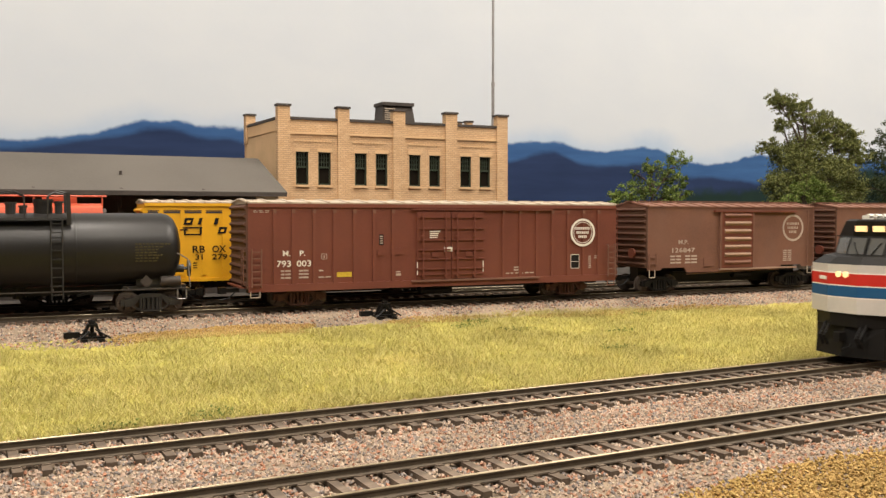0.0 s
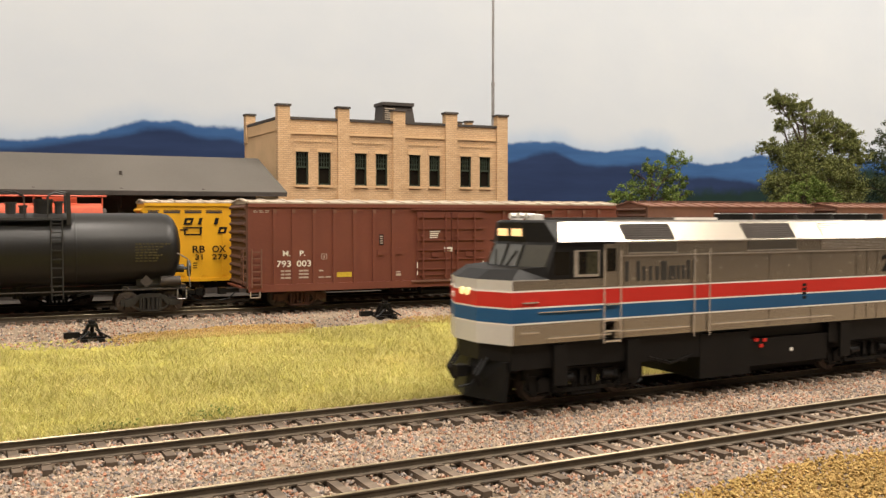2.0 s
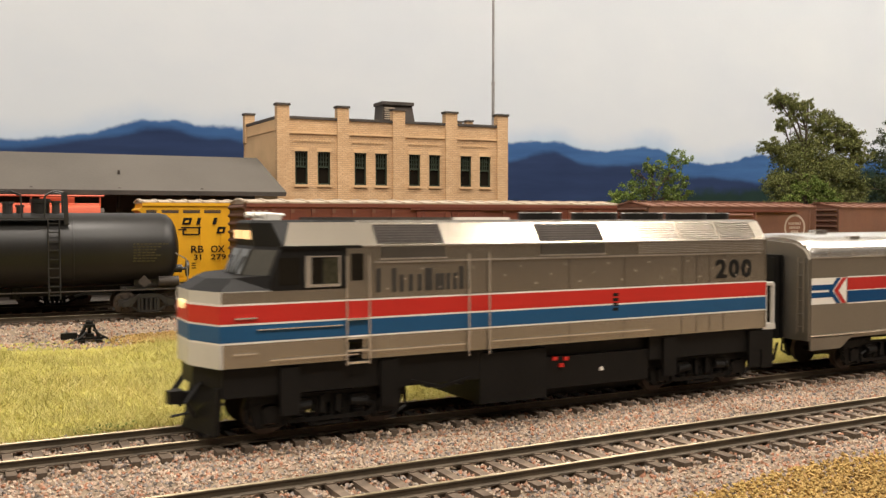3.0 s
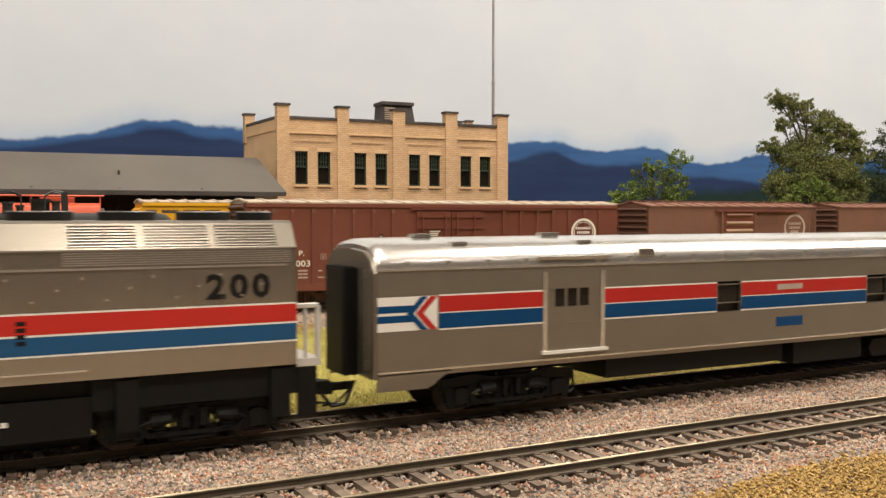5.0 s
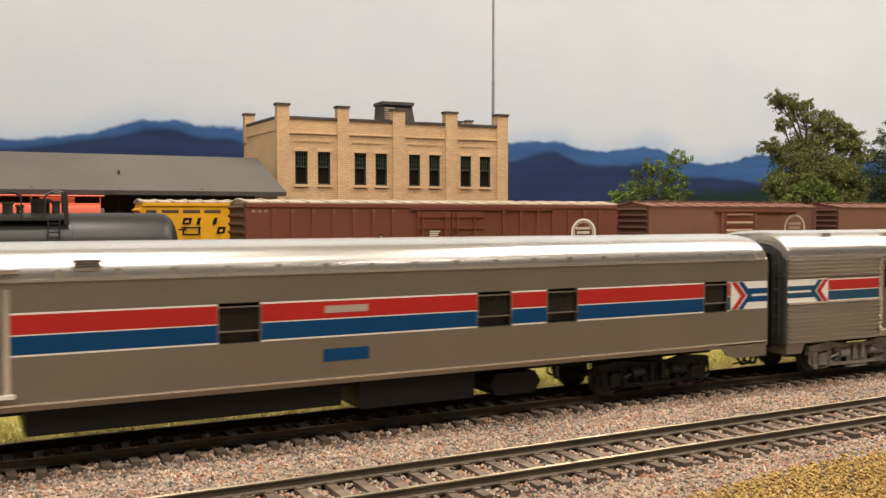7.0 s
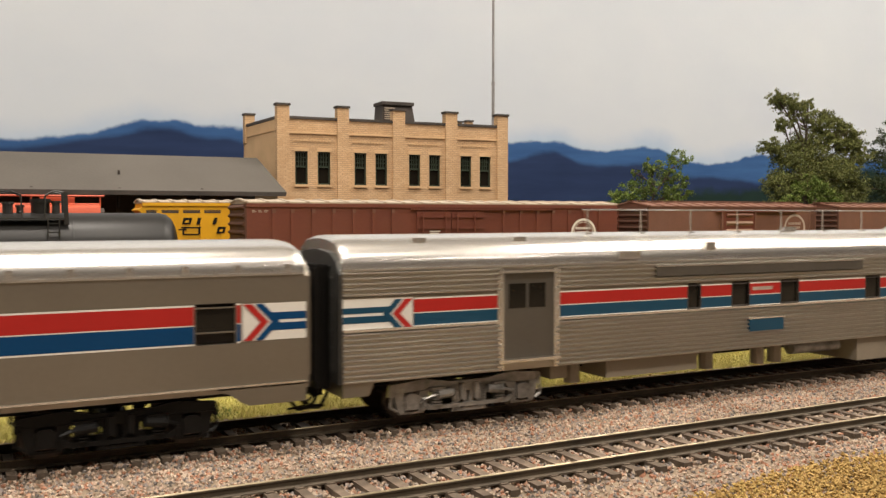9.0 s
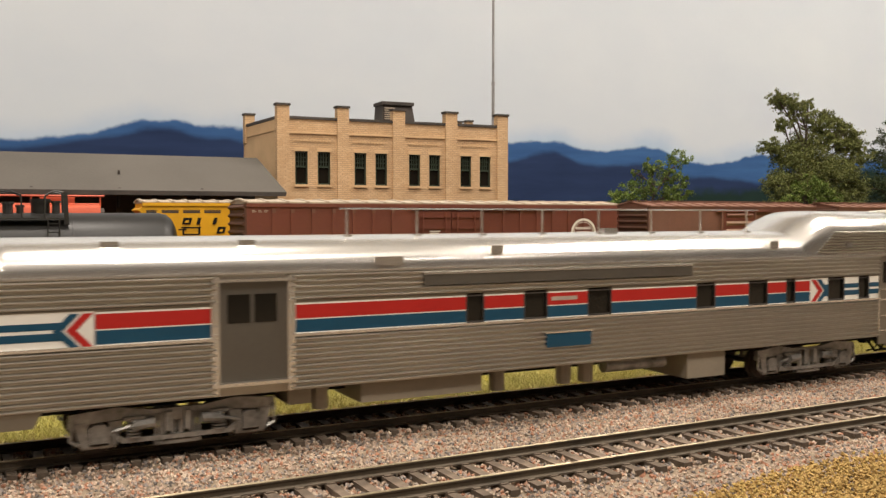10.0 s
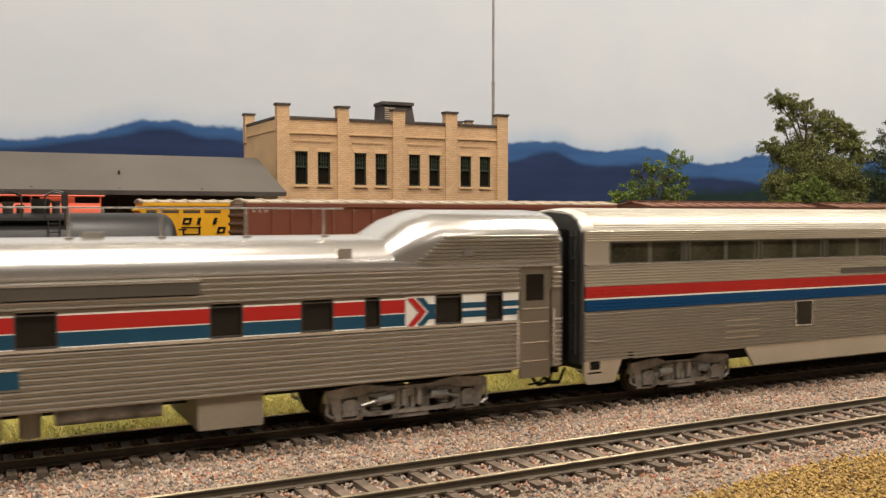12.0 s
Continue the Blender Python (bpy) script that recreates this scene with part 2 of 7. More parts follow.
def ring(bm, c, r0, r1, y0, y1, n=32):
    """A flat ring facing y."""
    for i in range(n):
        a, b = 2 * math.pi * i / n, 2 * math.pi * (i + 1) / n
        v = [bm.verts.new((c[0] + k * math.cos(t), y, c[1] + k * math.sin(t))) for y in (y0, y1) for k in (r0, r1) for t in (a, b)]
        for f in ((0, 1, 3, 2), (4, 6, 7, 5), (2, 3, 7, 6), (0, 4, 5, 1)):
            bm.faces.new([v[k] for k in f])


def panel(bm, xs, zs, holes, y0, y1):
    """One connected upright sheet with openings: grid lines xs, zs and holes (x0, x1, z0, z1)."""
    solid = [[not any(h[0] < (a + c) / 2 < h[1] and h[2] < (e + f) / 2 < h[3] for h in holes) for e, f in zip(zs, zs[1:])] for a, c in zip(xs, xs[1:])]
    v = {}

    def at(i, j, y):
        if (i, j, y) not in v:
            v[i, j, y] = bm.verts.new((xs[i], y, zs[j]))
        return v[i, j, y]

    n, m = len(xs) - 1, len(zs) - 1
    for i in range(n):
        for j in range(m):
            if not solid[i][j]:
                continue
            for y in (y0, y1):
                bm.faces.new((at(i, j, y), at(i + 1, j, y), at(i + 1, j + 1, y), at(i, j + 1, y)))
            for di, dj, p, q in ((-1, 0, (i, j), (i, j + 1)), (1, 0, (i + 1, j), (i + 1, j + 1)), (0, -1, (i, j), (i + 1, j)), (0, 1, (i, j + 1), (i + 1, j + 1))):
                k, l = i + di, j + dj
                if not (0 <= k < n and 0 <= l < m and solid[k][l]):
                    bm.faces.new((at(*p, y0), at(*q, y0), at(*q, y1), at(*p, y1)))


def mesh_of(name, bm, material, bevel=0.0, smooth=False):
    if bevel:
        bmesh.ops.bevel(bm, geom=[e for e in bm.edges if len(e.link_faces) == 2 and e.calc_face_angle(0) > 0.6], offset=bevel, segments=1, affect="EDGES", clamp_overlap=True)
    bmesh.ops.recalc_face_normals(bm, faces=bm.faces)
    for v in bm.verts:
        v.co *= U
    if smooth:
        for f in bm.faces:
            f.smooth = True
        for e in bm.edges:
            e.smooth = not (len(e.link_faces) == 2 and e.calc_face_angle(0) > 0.6)
    me = bpy.data.meshes.new(name)
    bm.to_mesh(me)
    bm.free()
    me.materials.append(material)
    return me


def part(name, bm, material, parent, label="", bevel=0.0, smooth=False):
    ob = new(name, mesh_of(name, bm, material, bevel, smooth))
    ob.parent = parent
    if label:
        ob["label"] = label
    return ob


def thing(name, label, category, m, group="", kind="", along=1.0):
    ob = new(name)
    ob.empty_display_size = 0.01
    ob.matrix_basis = m @ Matrix.Diagonal((along, 1, TALL, 1))
    return tagged(ob, label, category, group, kind)


def B():
    return bmesh.new()


def boxpart(name, dims, material, parent, label="", bevel=0.0):
    bm = B()
    box(bm, *dims)
    return part(name, bm, material, parent, label, bevel)


def lettering(name, text, x0, x1, z0, z1, y, material, parent, bold=0.015):
    """Upright raised letters on a side that faces the viewer, filling the given field."""
    cu = bpy.data.curves.new("letters", "FONT")
    cu.body, cu.extrude, cu.resolution_u, cu.offset = text, 0.02, 2, bold
    tmp = bpy.data.objects.new("letters", cu)
    scene.collection.objects.link(tmp)
    me = bpy.data.meshes.new_from_object(tmp.evaluated_get(bpy.context.evaluated_depsgraph_get()))
    bpy.data.objects.remove(tmp)
    bpy.data.curves.remove(cu)
    co = np.empty(len(me.vertices) * 3)
    me.vertices.foreach_get("co", co)
    co = co.reshape(-1, 3)
    lo, hi = co.min(0), co.max(0)
    out = np.empty_like(co)
    out[:, 0] = x0 + (co[:, 0] - lo[0]) / (hi[0] - lo[0]) * (x1 - x0)
    out[:, 2] = z0 + (co[:, 1] - lo[1]) / (hi[1] - lo[1]) * (z1 - z0)
    out[:, 1] = y - np.where(co[:, 2] > 0, 0.08, 0.0)
    me.vertices.foreach_set("co", (out * U).ravel())
    me.materials.clear()
    me.materials.append(material)
    ob = new(name, me)
    ob.parent = parent
    return ob


def bars(name, rows, y, material, parent, t=0.06):
    """Unreadable small writing as plain bars: rows of (x0, x1, z0, z1)."""
    bm = B()
    for x0, x1, z0, z1 in rows:
        box(bm, x0, x1, y - t, y, z0, z1)
    return tagged(part(name, bm, material, parent), kind="stuff" if len(rows) > 4 else "")


def loose(name, verts, faces, material, label, category):
    me = bpy.data.meshes.new(name)
    me.from_pydata((np.asarray(verts) * U).tolist(), [], faces.tolist())
    me.materials.append(material)
    return tagged(new(name, me), label, category, kind="stuff")


# ---- the plan ----
SIDING_X, SIDING_Y, SIDING_Z, SIDING_TURN = 38.8, 215.3, 10.36, -3.39
FRONT_Y = -59.0
SIDING = pose(SIDING_X * U, SIDING_Y * U, SIDING_Z * U, 0, 0, SIDING_TURN)
YARD = pose(SIDING_X * U, SIDING_Y * U, 0, 0, 0, SIDING_TURN)
TAN_T = math.tan(radians(SIDING_TURN))


def siding_y(x):
    return SIDING_Y + (x - SIDING_X) * TAN_T


def yard_place(s, v):
    """A place in the yard, s along it and v back from its track."""
    return YARD @ pose((YARD_LONG * s + 0.2129 * (v + 18)) * U, (-18 + 1.179 * (v + 18)) * U, 0)


def bank_place(x, y):
    """A place on the bank between the main line and the yard."""
    return x + 0.2129 * (y + 17.5), -17.5 + 1.179 * (y + 17.5)


def ground_z(x, y):
    """Height of the scenery: main line bed, grass bank, raised yard bed."""
    s = np.asarray(siding_y(x))
    k = [(-440, -8.6), (-126.6, -6.2), (-96, -4.4), (-77, -3.45), (19.6, -3.45), (26.7, -4.2)]
    z = np.interp(y, [a for a, _ in k], [b for _, b in k])
    u = np.clip((np.asarray(y) - 26.7) / np.maximum(s - 44 - 26.7, 1), 0, 1)
    z = np.where(np.asarray(y) > 26.7, -4.2 + 7.1 * u, z)
    w = np.clip((np.asarray(y) - (s - 44)) / 27, 0, 1)
    return np.where(np.asarray(y) > s - 44, 2.9 + 4.1 * w, z)


def build_ground():
    xs = np.concatenate([np.linspace(-1300, -120, 30), np.linspace(-110, 700, 163), np.linspace(720, 2000, 30)])
    ys = np.concatenate([np.linspace(-400, -130, 10), np.linspace(-124, 310, 167), np.linspace(320, 650, 17)])
    gx, gy = np.meshgrid(xs, ys)
    gz = ground_z(gx, gy)
    bump = np.array([[noise.noise((x * 0.05, y * 0.05, 0)) for x in xs] for y in ys])
    gz = gz + 0.7 * bump * (gy > 31)
    me = bpy.data.meshes.new("ground")
    v = np.stack([gx, gy, gz], -1).reshape(-1, 3) * U
    n = len(xs)
    f = [(j * n + i, j * n + i + 1, (j + 1) * n + i + 1, (j + 1) * n + i) for j in range(len(ys) - 1) for i in range(n - 1)]
    me.from_pydata(v.tolist(), [], f)
    for p in me.polygons:
        p.use_smooth = True
    me.materials.append(M_GROUND)
    me.materials.append(M_GRASSBED)
    cy = (gy[:-1, :-1] + gy[1:, 1:]) / 2
    cx = (gx[:-1, :-1] + gx[1:, 1:]) / 2
    # ground behind the yard track: the cars' shade painted as dark soil
    me.materials.append(M_YARDSHADE)
    green = ((cy > 26.7) & (cy < siding_y(cx) - 42)).ravel()
    me.polygons.foreach_set("material_index", green.astype(np.int32) + 2 * (cy > siding_y(cx) + 13).ravel().astype(np.int32))
    tagged(new("ground", me), "brown scenery base with a grassy bank", "ground", kind="structure")


build_ground()


def stones(rng, pts, size):
    """Angular little stones at the given places."""
    base = np.array([(1, 0, 0), (0, 1, 0), (-1, 0, 0), (0, -1, 0), (0, 0, 1), (0, 0, -1)], float)
    tri = np.array([(0, 1, 4), (1, 2, 4), (2, 3, 4), (3, 0, 4), (1, 0, 5), (2, 1, 5), (3, 2, 5), (0, 3, 5)])
    n = len(pts)
    r = size * rng.uniform(0.5, 1.15, (n, 1, 1)) * rng.uniform(0.65, 1.25, (n, 6, 1))
    v = base[None] * r + rng.uniform(-0.18, 0.18, (n, 6, 3)) * size
    a, b = rng.uniform(0, 6.28, n), rng.uniform(-0.9, 0.9, n)
    ca, sa, cb, sb = np.cos(a), np.sin(a), np.cos(b), np.sin(b)
    z0, o = np.zeros(n), np.ones(n)
    r1 = np.stack([np.stack([ca, -sa, z0], -1), np.stack([sa, ca, z0], -1), np.stack([z0, z0, o], -1)], 1)
    r2 = np.stack([np.stack([o, z0, z0], -1), np.stack([z0, cb, -sb], -1), np.stack([z0, sb, cb], -1)], 1)
    v = np.einsum("nij,nvj->nvi", r1 @ r2, v) + pts[:, None, :]
    f = (tri[None] + 6 * np.arange(n)[:, None, None]).reshape(-1, 3)
    return v.reshape(-1, 3), f


def build_ballast():
    rng = np.random.default_rng(4)
    n = 78000
    y = rng.uniform(-103, 28, n)
    x = rng.uniform(-75, 340, n)
    keep = x < 90 + (y + 220) * 1.25
    edge = -94 + 5 * np.sin(x * 0.043) + rng.normal(0, 2.5, n)
    keep &= y > edge
    x, y = x[keep], y[keep]
    z = ground_z(x, y) + rng.uniform(-0.25, 0.42, len(x))
    # keep the tie tops and rails clear
    for c in (1.0, FRONT_Y):
        inside = np.abs(y - c) < 15.2
        on_tie = np.abs(((x + 600) % 6.6) - 3.3) < 1.35
        z = np.where(inside & on_tie, z - 0.95, z)
        z = np.where((np.abs(y - c - 8.7) < 1.4) | (np.abs(y - c + 8.7) < 1.4), z - 0.5, z)
        z = np.where(inside & ~on_tie, z + 0.45, z)
    v, f = stones(rng, np.stack([x, y, z], -1), 0.62)
    loose("ballast", v, f, M_STONE, "pinkish grey crushed stone ballast round the tracks", "ballast")
    n = 44000
    x = rng.uniform(-100, 690, n)
    off = rng.uniform(-72, 20, n)
    lim = -36 - 8 * np.sin((x - 36) * 0.021 + 0.6) - 28 * np.exp(-((x + 2) / 32) ** 4) + rng.normal(0, 2.2, n)
    k = off > lim
    x, off = x[k], off[k]
    y = siding_y(x) + off
    z = ground_z(x, y) + rng.uniform(-0.2, 0.45, len(x))
    v, f = stones(rng, np.stack([x, y, z], -1), 0.68)
    loose("ballast", v, f, M_STONE, "grey-pink ballast shoulder along the yard track", "ballast")


build_ballast()


def blades(rng, x, y, h, w, lean):
    n = len(x)
    z = ground_z(x, y) - 0.3
    a = rng.uniform(0, 6.28, n)
    dx, dy = np.cos(a) * w / 2, np.sin(a) * w / 2
    l = rng.uniform(0, lean, n)
    b = rng.uniform(0, 6.28, n)
    hh = h * rng.uniform(0.55, 1.15, n)
    p0 = np.stack([x - dx, y - dy, z], -1)
    p1 = np.stack([x + dx, y + dy, z], -1)
    p2 = np.stack([x + np.cos(b) * l * hh, y + np.sin(b) * l * hh, z + hh], -1)
    v = np.stack([p0, p1, p2], 1).reshape(-1, 3)
    return v, np.arange(3 * n).reshape(-1, 3)


def build_grass():
    rng = np.random.default_rng(9)
    n = 300000
    y = 26 + 160 * rng.random(n) ** 1.25
    x = -75 + rng.random(n) * (160 + (y + 203) * 1.5)
    s = siding_y(x)
    lim = s - 41 - 8 * np.sin((x - 36) * 0.021 + 0.6) - 28 * np.exp(-((x + 2) / 32) ** 4) + rng.normal(0, 2.0, n)
    patch = np.array([noise.noise((a * 0.03, b * 0.03, 3)) for a, b in zip(x, y)])
    near = 25.5 + rng.normal(0, 1.2, n) + 2 * patch
    k = (y < lim) & (y > near)
    x, y, patch = x[k], y[k], patch[k]
    h = 2.5 + 1.0 * patch
    v, f = blades(rng, x, y, np.maximum(h, 1.0), 0.25, 1.7)
    loose("grass", v, f, M_BLADE, "yellow-green static grass on the bank", "grass")
    n = 26000
    x = rng.uniform(40, 250, n)
    y = rng.uniform(-130, -80, n)
    k = y < -90 + 3.0 * np.sin(x * 0.05 + 1) + (x - 126) * 0.03 + rng.normal(0, 1.3, n)
    x, y = x[k], y[k]
    v, f = stones(rng, np.stack([x, y, ground_z(x, y) + rng.uniform(0.2, 1.5, len(x))], -1), 0.55)
    loose("tan_turf", v, f, M_TAN, "ochre ground foam turf beside the front track", "turf")
    n = 15000
    x = np.where(rng.random(n) < 0.5, rng.uniform(24, 154, n), rng.uniform(16, 366, n))
    off = np.where(x < 154, rng.uniform(-56, -37, n), rng.uniform(-50, -33, n)) + 3 * np.sin((x - 36) * 0.05)
    k = np.array([noise.noise((a * 0.02, b * 0.05, 9)) for a, b in zip(x, off)]) > np.where(x < 154, -0.22, 0.0)
    x, off = x[k], off[k]
    y = siding_y(x) + off
    v, f = stones(rng, np.stack([x, y, ground_z(x, y) + rng.uniform(0.1, 0.9, len(x))], -1), 0.5)
    loose("tan_turf", v, f, M_TAN, "ochre turf at the edge of the yard ballast", "turf")
    pts = []
    for cx, cy in ((152, 128), (15, 24), (-12, 22), (165, 105), (215, 88), (190, 60), (142, 118), (250, 120)):
        cx, cy = bank_place(cx, cy)
        for _ in range(60):
            px, py = cx + rng.normal(0, 4.5), cy + rng.normal(0, 2.0)
            pts.append((px, py, float(ground_z(px, py)) + rng.uniform(0.3, 2.0)))
    v, f = stones(rng, np.array(pts), 0.5)
    loose("weeds", v, f, M_WEED, "dark green weed tufts in the grass", "weeds")


build_grass()


# ---- tracks ----
RAIL_SIDE = [(-1.25, -2.1), (1.25, -2.1), (1.2, -1.8), (0.28, -1.55), (0.28, -0.62), (0.52, -0.45), (0.52, -0.12), (-0.52, -0.12), (-0.52, -0.45), (-0.28, -0.62), (-0.28, -1.55), (-1.2, -1.8)]
RAIL_HEAD = [(-0.52, -0.12), (0.52, -0.12), (0.5, -0.04), (0.42, 0.0), (-0.42, 0.0), (-0.5, -0.04)]


def tie_mesh(seed):
    rng = random.Random(seed)
    bm = B()
    w, l = 1.16 + rng.uniform(-0.1, 0.1), 15.0 + rng.uniform(-0.5, 0.5)
    box(bm, -w, w, -l, l, -4.2, -2.12)
    for y in (-8.7, 8.7):
        box(bm, -0.9, 0.9, y - 2.1, y + 2.1, -2.12, -1.86)
    return mesh_of("tie", bm, M_TIE, bevel=0.14)


TIES = [tie_mesh(i) for i in range(5)]


def track(label, m, x0, x1, tx0, tx1):
    t = thing("railway_track", label, "track", m, "model railway tracks")
    for y in (-8.7, 8.7):
        bm = B()
        prism(bm, [(y + a, b) for a, b in RAIL_SIDE], x0, x1)
        r = part("rail", bm, M_RAIL, t, "brown rusted rail")
        bm = B()
        prism(bm, [(y + a, b) for a, b in RAIL_HEAD], x0, x1)
        part("rail_head", bm, M_RAILTOP, r, "polished rail head", smooth=True)
    rng = random.Random(x0 + x1)
    rest = B()
    x = -600 + 3.3
    while x < x1:
        if tx0 <= x <= tx1:
            o = new("tie", rng.choice(TIES))
            o.parent = t
            o.matrix_basis = pose((x + rng.uniform(-0.3, 0.3)) * U, rng.uniform(-0.5, 0.5) * U, 0, 0, 0, rng.uniform(-1.2, 1.2))
        elif x > x0:
            box(rest, x - 1.3, x + 1.3, -15, 15, -4.2, -2.12)
        x += 6.6
    o = part("tie_row", rest, M_TIE, t)
    tagged(o, kind="stuff")
    return t


track("main line with polished rails on dark wooden ties", pose(0, 1.0 * U, 0), -1200, 1900, -60, 420)
track("front track with rusty rails on dark wooden ties", pose(0, FRONT_Y * U, 0), -1200, 1900, -60, 300)
track("yard track with rusty rails under the freight cars", SIDING, -900, 1700, -90, 560)
track("rear yard track behind the freight cars", SIDING @ pose(9.7 * U, 53.1 * U, 0), -900, 1700, -90, 60)


# ---- room, backdrop ----
def wall(name, label, dims, material, category="wall"):
    bm = B()
    box(bm, *dims)
    return tagged(new(name, mesh_of(name, bm, material)), label, category, kind="structure")


wall("floor", "dark carpeted floor of the layout room", (-1900, 2700, -2600, 700, -1160, -1150), M_CARPET, "floor")
wall("ceiling", "off-white ceiling of the layout room", (-1900, 2700, -2600, 700, 1100, 1110), M_CEIL, "ceiling")
wall("wall_south", "plain beige room wall", (-1900, 2700, -2610, -2600, -1150, 1100), M_WALL)
wall("wall_west", "plain beige room wall", (-1910, -1900, -2600, 700, -1150, 1100), M_WALL)
wall("wall_east", "plain beige room wall", (2700, 2710, -2600, 700, -1150, 1100), M_WALL)
wall("wall_north", "plain beige room wall behind the backdrop", (-1900, 2700, 700, 710, -1150, 1100), M_WALL)
wall("layout_table", "plain dark table base under the layout", (-1290, 1990, -398, 648, -1150, -14), M_COPE, "table")
wall("layout_fascia", "dark front edge board of the layout table", (-1300, 2000, -412, -400, -120, -6), M_COPE, "fascia")

for lx, ly, lz, watts, disc in LAMPS:
    t = thing("ceiling_lamp", "round white ceiling lamp, switched on", "lamp", pose(lx * U, ly * U, lz * U), "ceiling lamps")
    bm = B()
    rod(bm, (0, 0, 14), (0, 0, 50), disc * 500 + 15, 28, 60)
    part("housing", bm, M_CEIL, t, bevel=2)


def backdrop_mat():
    """Hand-painted sky and blue hills on a smooth panel."""
    m = bpy.data.materials.new("painted_backdrop")
    m.use_nodes = True
    nt = m.node_tree
    b = nt.nodes["Principled BSDF"]
    b.inputs["Roughness"].default_value = 0.75
    b.inputs["Specular IOR Level"].default_value = 0.15
    L = nt.links.new
    tc = nt.nodes.new("ShaderNodeTexCoord")
    sep = nt.nodes.new("ShaderNodeSeparateXYZ")
    L(tc.outputs["Object"], sep.inputs[0])

    def math_node(op, a, c=None, d=None):
        n = nt.nodes.new("ShaderNodeMath")
        n.operation = op
        for i, v in enumerate((a, c, d)):
            if v is None:
                continue
            if isinstance(v, (int, float)):
                n.inputs[i].default_value = v
            else:
                L(v, n.inputs[i])
        return n.outputs[0]

    def noise_node(sx, sz, detail, rough=0.55):
        mp = nt.nodes.new("ShaderNodeMapping")
        mp.inputs["Scale"].default_value = (sx, 1, sz)
        L(tc.outputs["Object"], mp.inputs[0])
        n = nt.nodes.new("ShaderNodeTexNoise")
        n.inputs["Scale"].default_value, n.inputs["Detail"].default_value, n.inputs["Roughness"].default_value = 1.0, detail, rough
        L(mp.outputs[0], n.inputs["Vector"])
        return n.outputs[0]

    def curve(pts):
        """Height in mm over the panel's length, from -300 to 1000 mm."""
        n = nt.nodes.new("ShaderNodeFloatCurve")
        x = math_node("MULTIPLY_ADD", sep.outputs[0], 1 / 1.3, 0.3 / 1.3)
        L(x, n.inputs["Value"])
        c = n.mapping.curves[0]
        pts = [((px + 300) / 1300, pz / 200) for px, pz in pts]
        c.points[0].location, c.points[1].location = pts[0], pts[-1]
        for p in pts[1:-1]:
            c.points.new(*p)
        n.mapping.update()
        return math_node("MULTIPLY", n.outputs[0], 0.2)

    def mixc(f, a, c):
        n = nt.nodes.new("ShaderNodeMixRGB")
        L(f, n.inputs[0])
        for i, v in ((1, a), (2, c)):
            if isinstance(v, tuple):
                n.inputs[i].default_value = (*v, 1)
            else:
                L(v, n.inputs[i])
        return n.outputs[0]

    def below(h, soft):
        """1 below the line h, with a soft edge."""
        d = math_node("SUBTRACT", h, sep.outputs[2])
        n = nt.nodes.new("ShaderNodeMapRange")
        n.interpolation_type = "SMOOTHSTEP"
        n.inputs[1].default_value, n.inputs[2].default_value = -soft, soft
        L(d, n.inputs[0])
        return n.outputs[0]

    fine = noise_node(60, 60, 6)
    broad = noise_node(9, 14, 5)
    streak = noise_node(12, 90, 5)
    far = curve([(-300, 122), (-132, 122), (-90, 126), (-46, 137), (-14, 144), (14, 140), (58, 138), (150, 132), (250, 133), (331, 135), (372, 138), (428, 129), (500, 135), (547, 122), (586, 119), (652, 131), (760, 130), (1000, 130)])
    far = math_node("ADD", far, math_node("MULTIPLY_ADD", fine, 0.009, -0.0045))
    near = curve([(-300, 116), (-132, 117), (-90, 121), (-46, 130), (-14, 138), (14, 133), (60, 127), (200, 110), (330, 116), (372, 124), (428, 112), (500, 116), (547, 100), (600, 104), (652, 100), (1000, 105)])
    near = math_node("ADD", near, math_node("MULTIPLY_ADD", broad, 0.024, -0.012))
    low = curve([(-300, 70), (200, 80), (331, 70), (430, 72), (547, 84), (650, 92), (700, 110), (1000, 116)])
    low = math_node("ADD", low, math_node("MULTIPLY_ADD", fine, 0.02, -0.01))
    sky = mixc(broad, (0.485, 0.53, 0.59), (0.58, 0.61, 0.635))
    haze = below(math_node("ADD", far, math_node("MULTIPLY_ADD", broad, 0.05, -0.018)), 0.016)
    sky = mixc(math_node("MULTIPLY", haze, 0.5), sky, (0.22, 0.36, 0.56))
    blue_far = mixc(streak, (0.016, 0.05, 0.15), (0.055, 0.14, 0.31))
    blue_near = mixc(streak, (0.008, 0.013, 0.04), (0.022, 0.036, 0.095))
    green = mixc(fine, (0.006, 0.016, 0.018), (0.012, 0.030, 0.022))
    c = mixc(below(far, 0.0022), sky, blue_far)
    c = mixc(math_node("MULTIPLY", below(near, 0.0035), 0.9), c, blue_near)
    c = mixc(below(low, 0.007), c, green)
    L(c, b.inputs["Base Color"])
    bp = nt.nodes.new("ShaderNodeBump")
    bp.inputs["Strength"].default_value, bp.inputs["Distance"].default_value = 0.15, 0.0005
    L(fine, bp.inputs["Height"])
    L(bp.outputs[0], b.inputs["Normal"])
    return m


bm = B()
box(bm, -1100, 2100, 300, 308, -20, 640)
ob = new("backdrop", mesh_of("backdrop", bm, backdrop_mat()))
ob.matrix_basis = yard_place(0, 300) @ pose(0, -300 * U, 0) @ Matrix.Diagonal((YARD_LONG, 1, TALL, 1))
tagged(ob, "hand-painted backdrop of pale sky and blue hills", "backdrop", kind="structure")


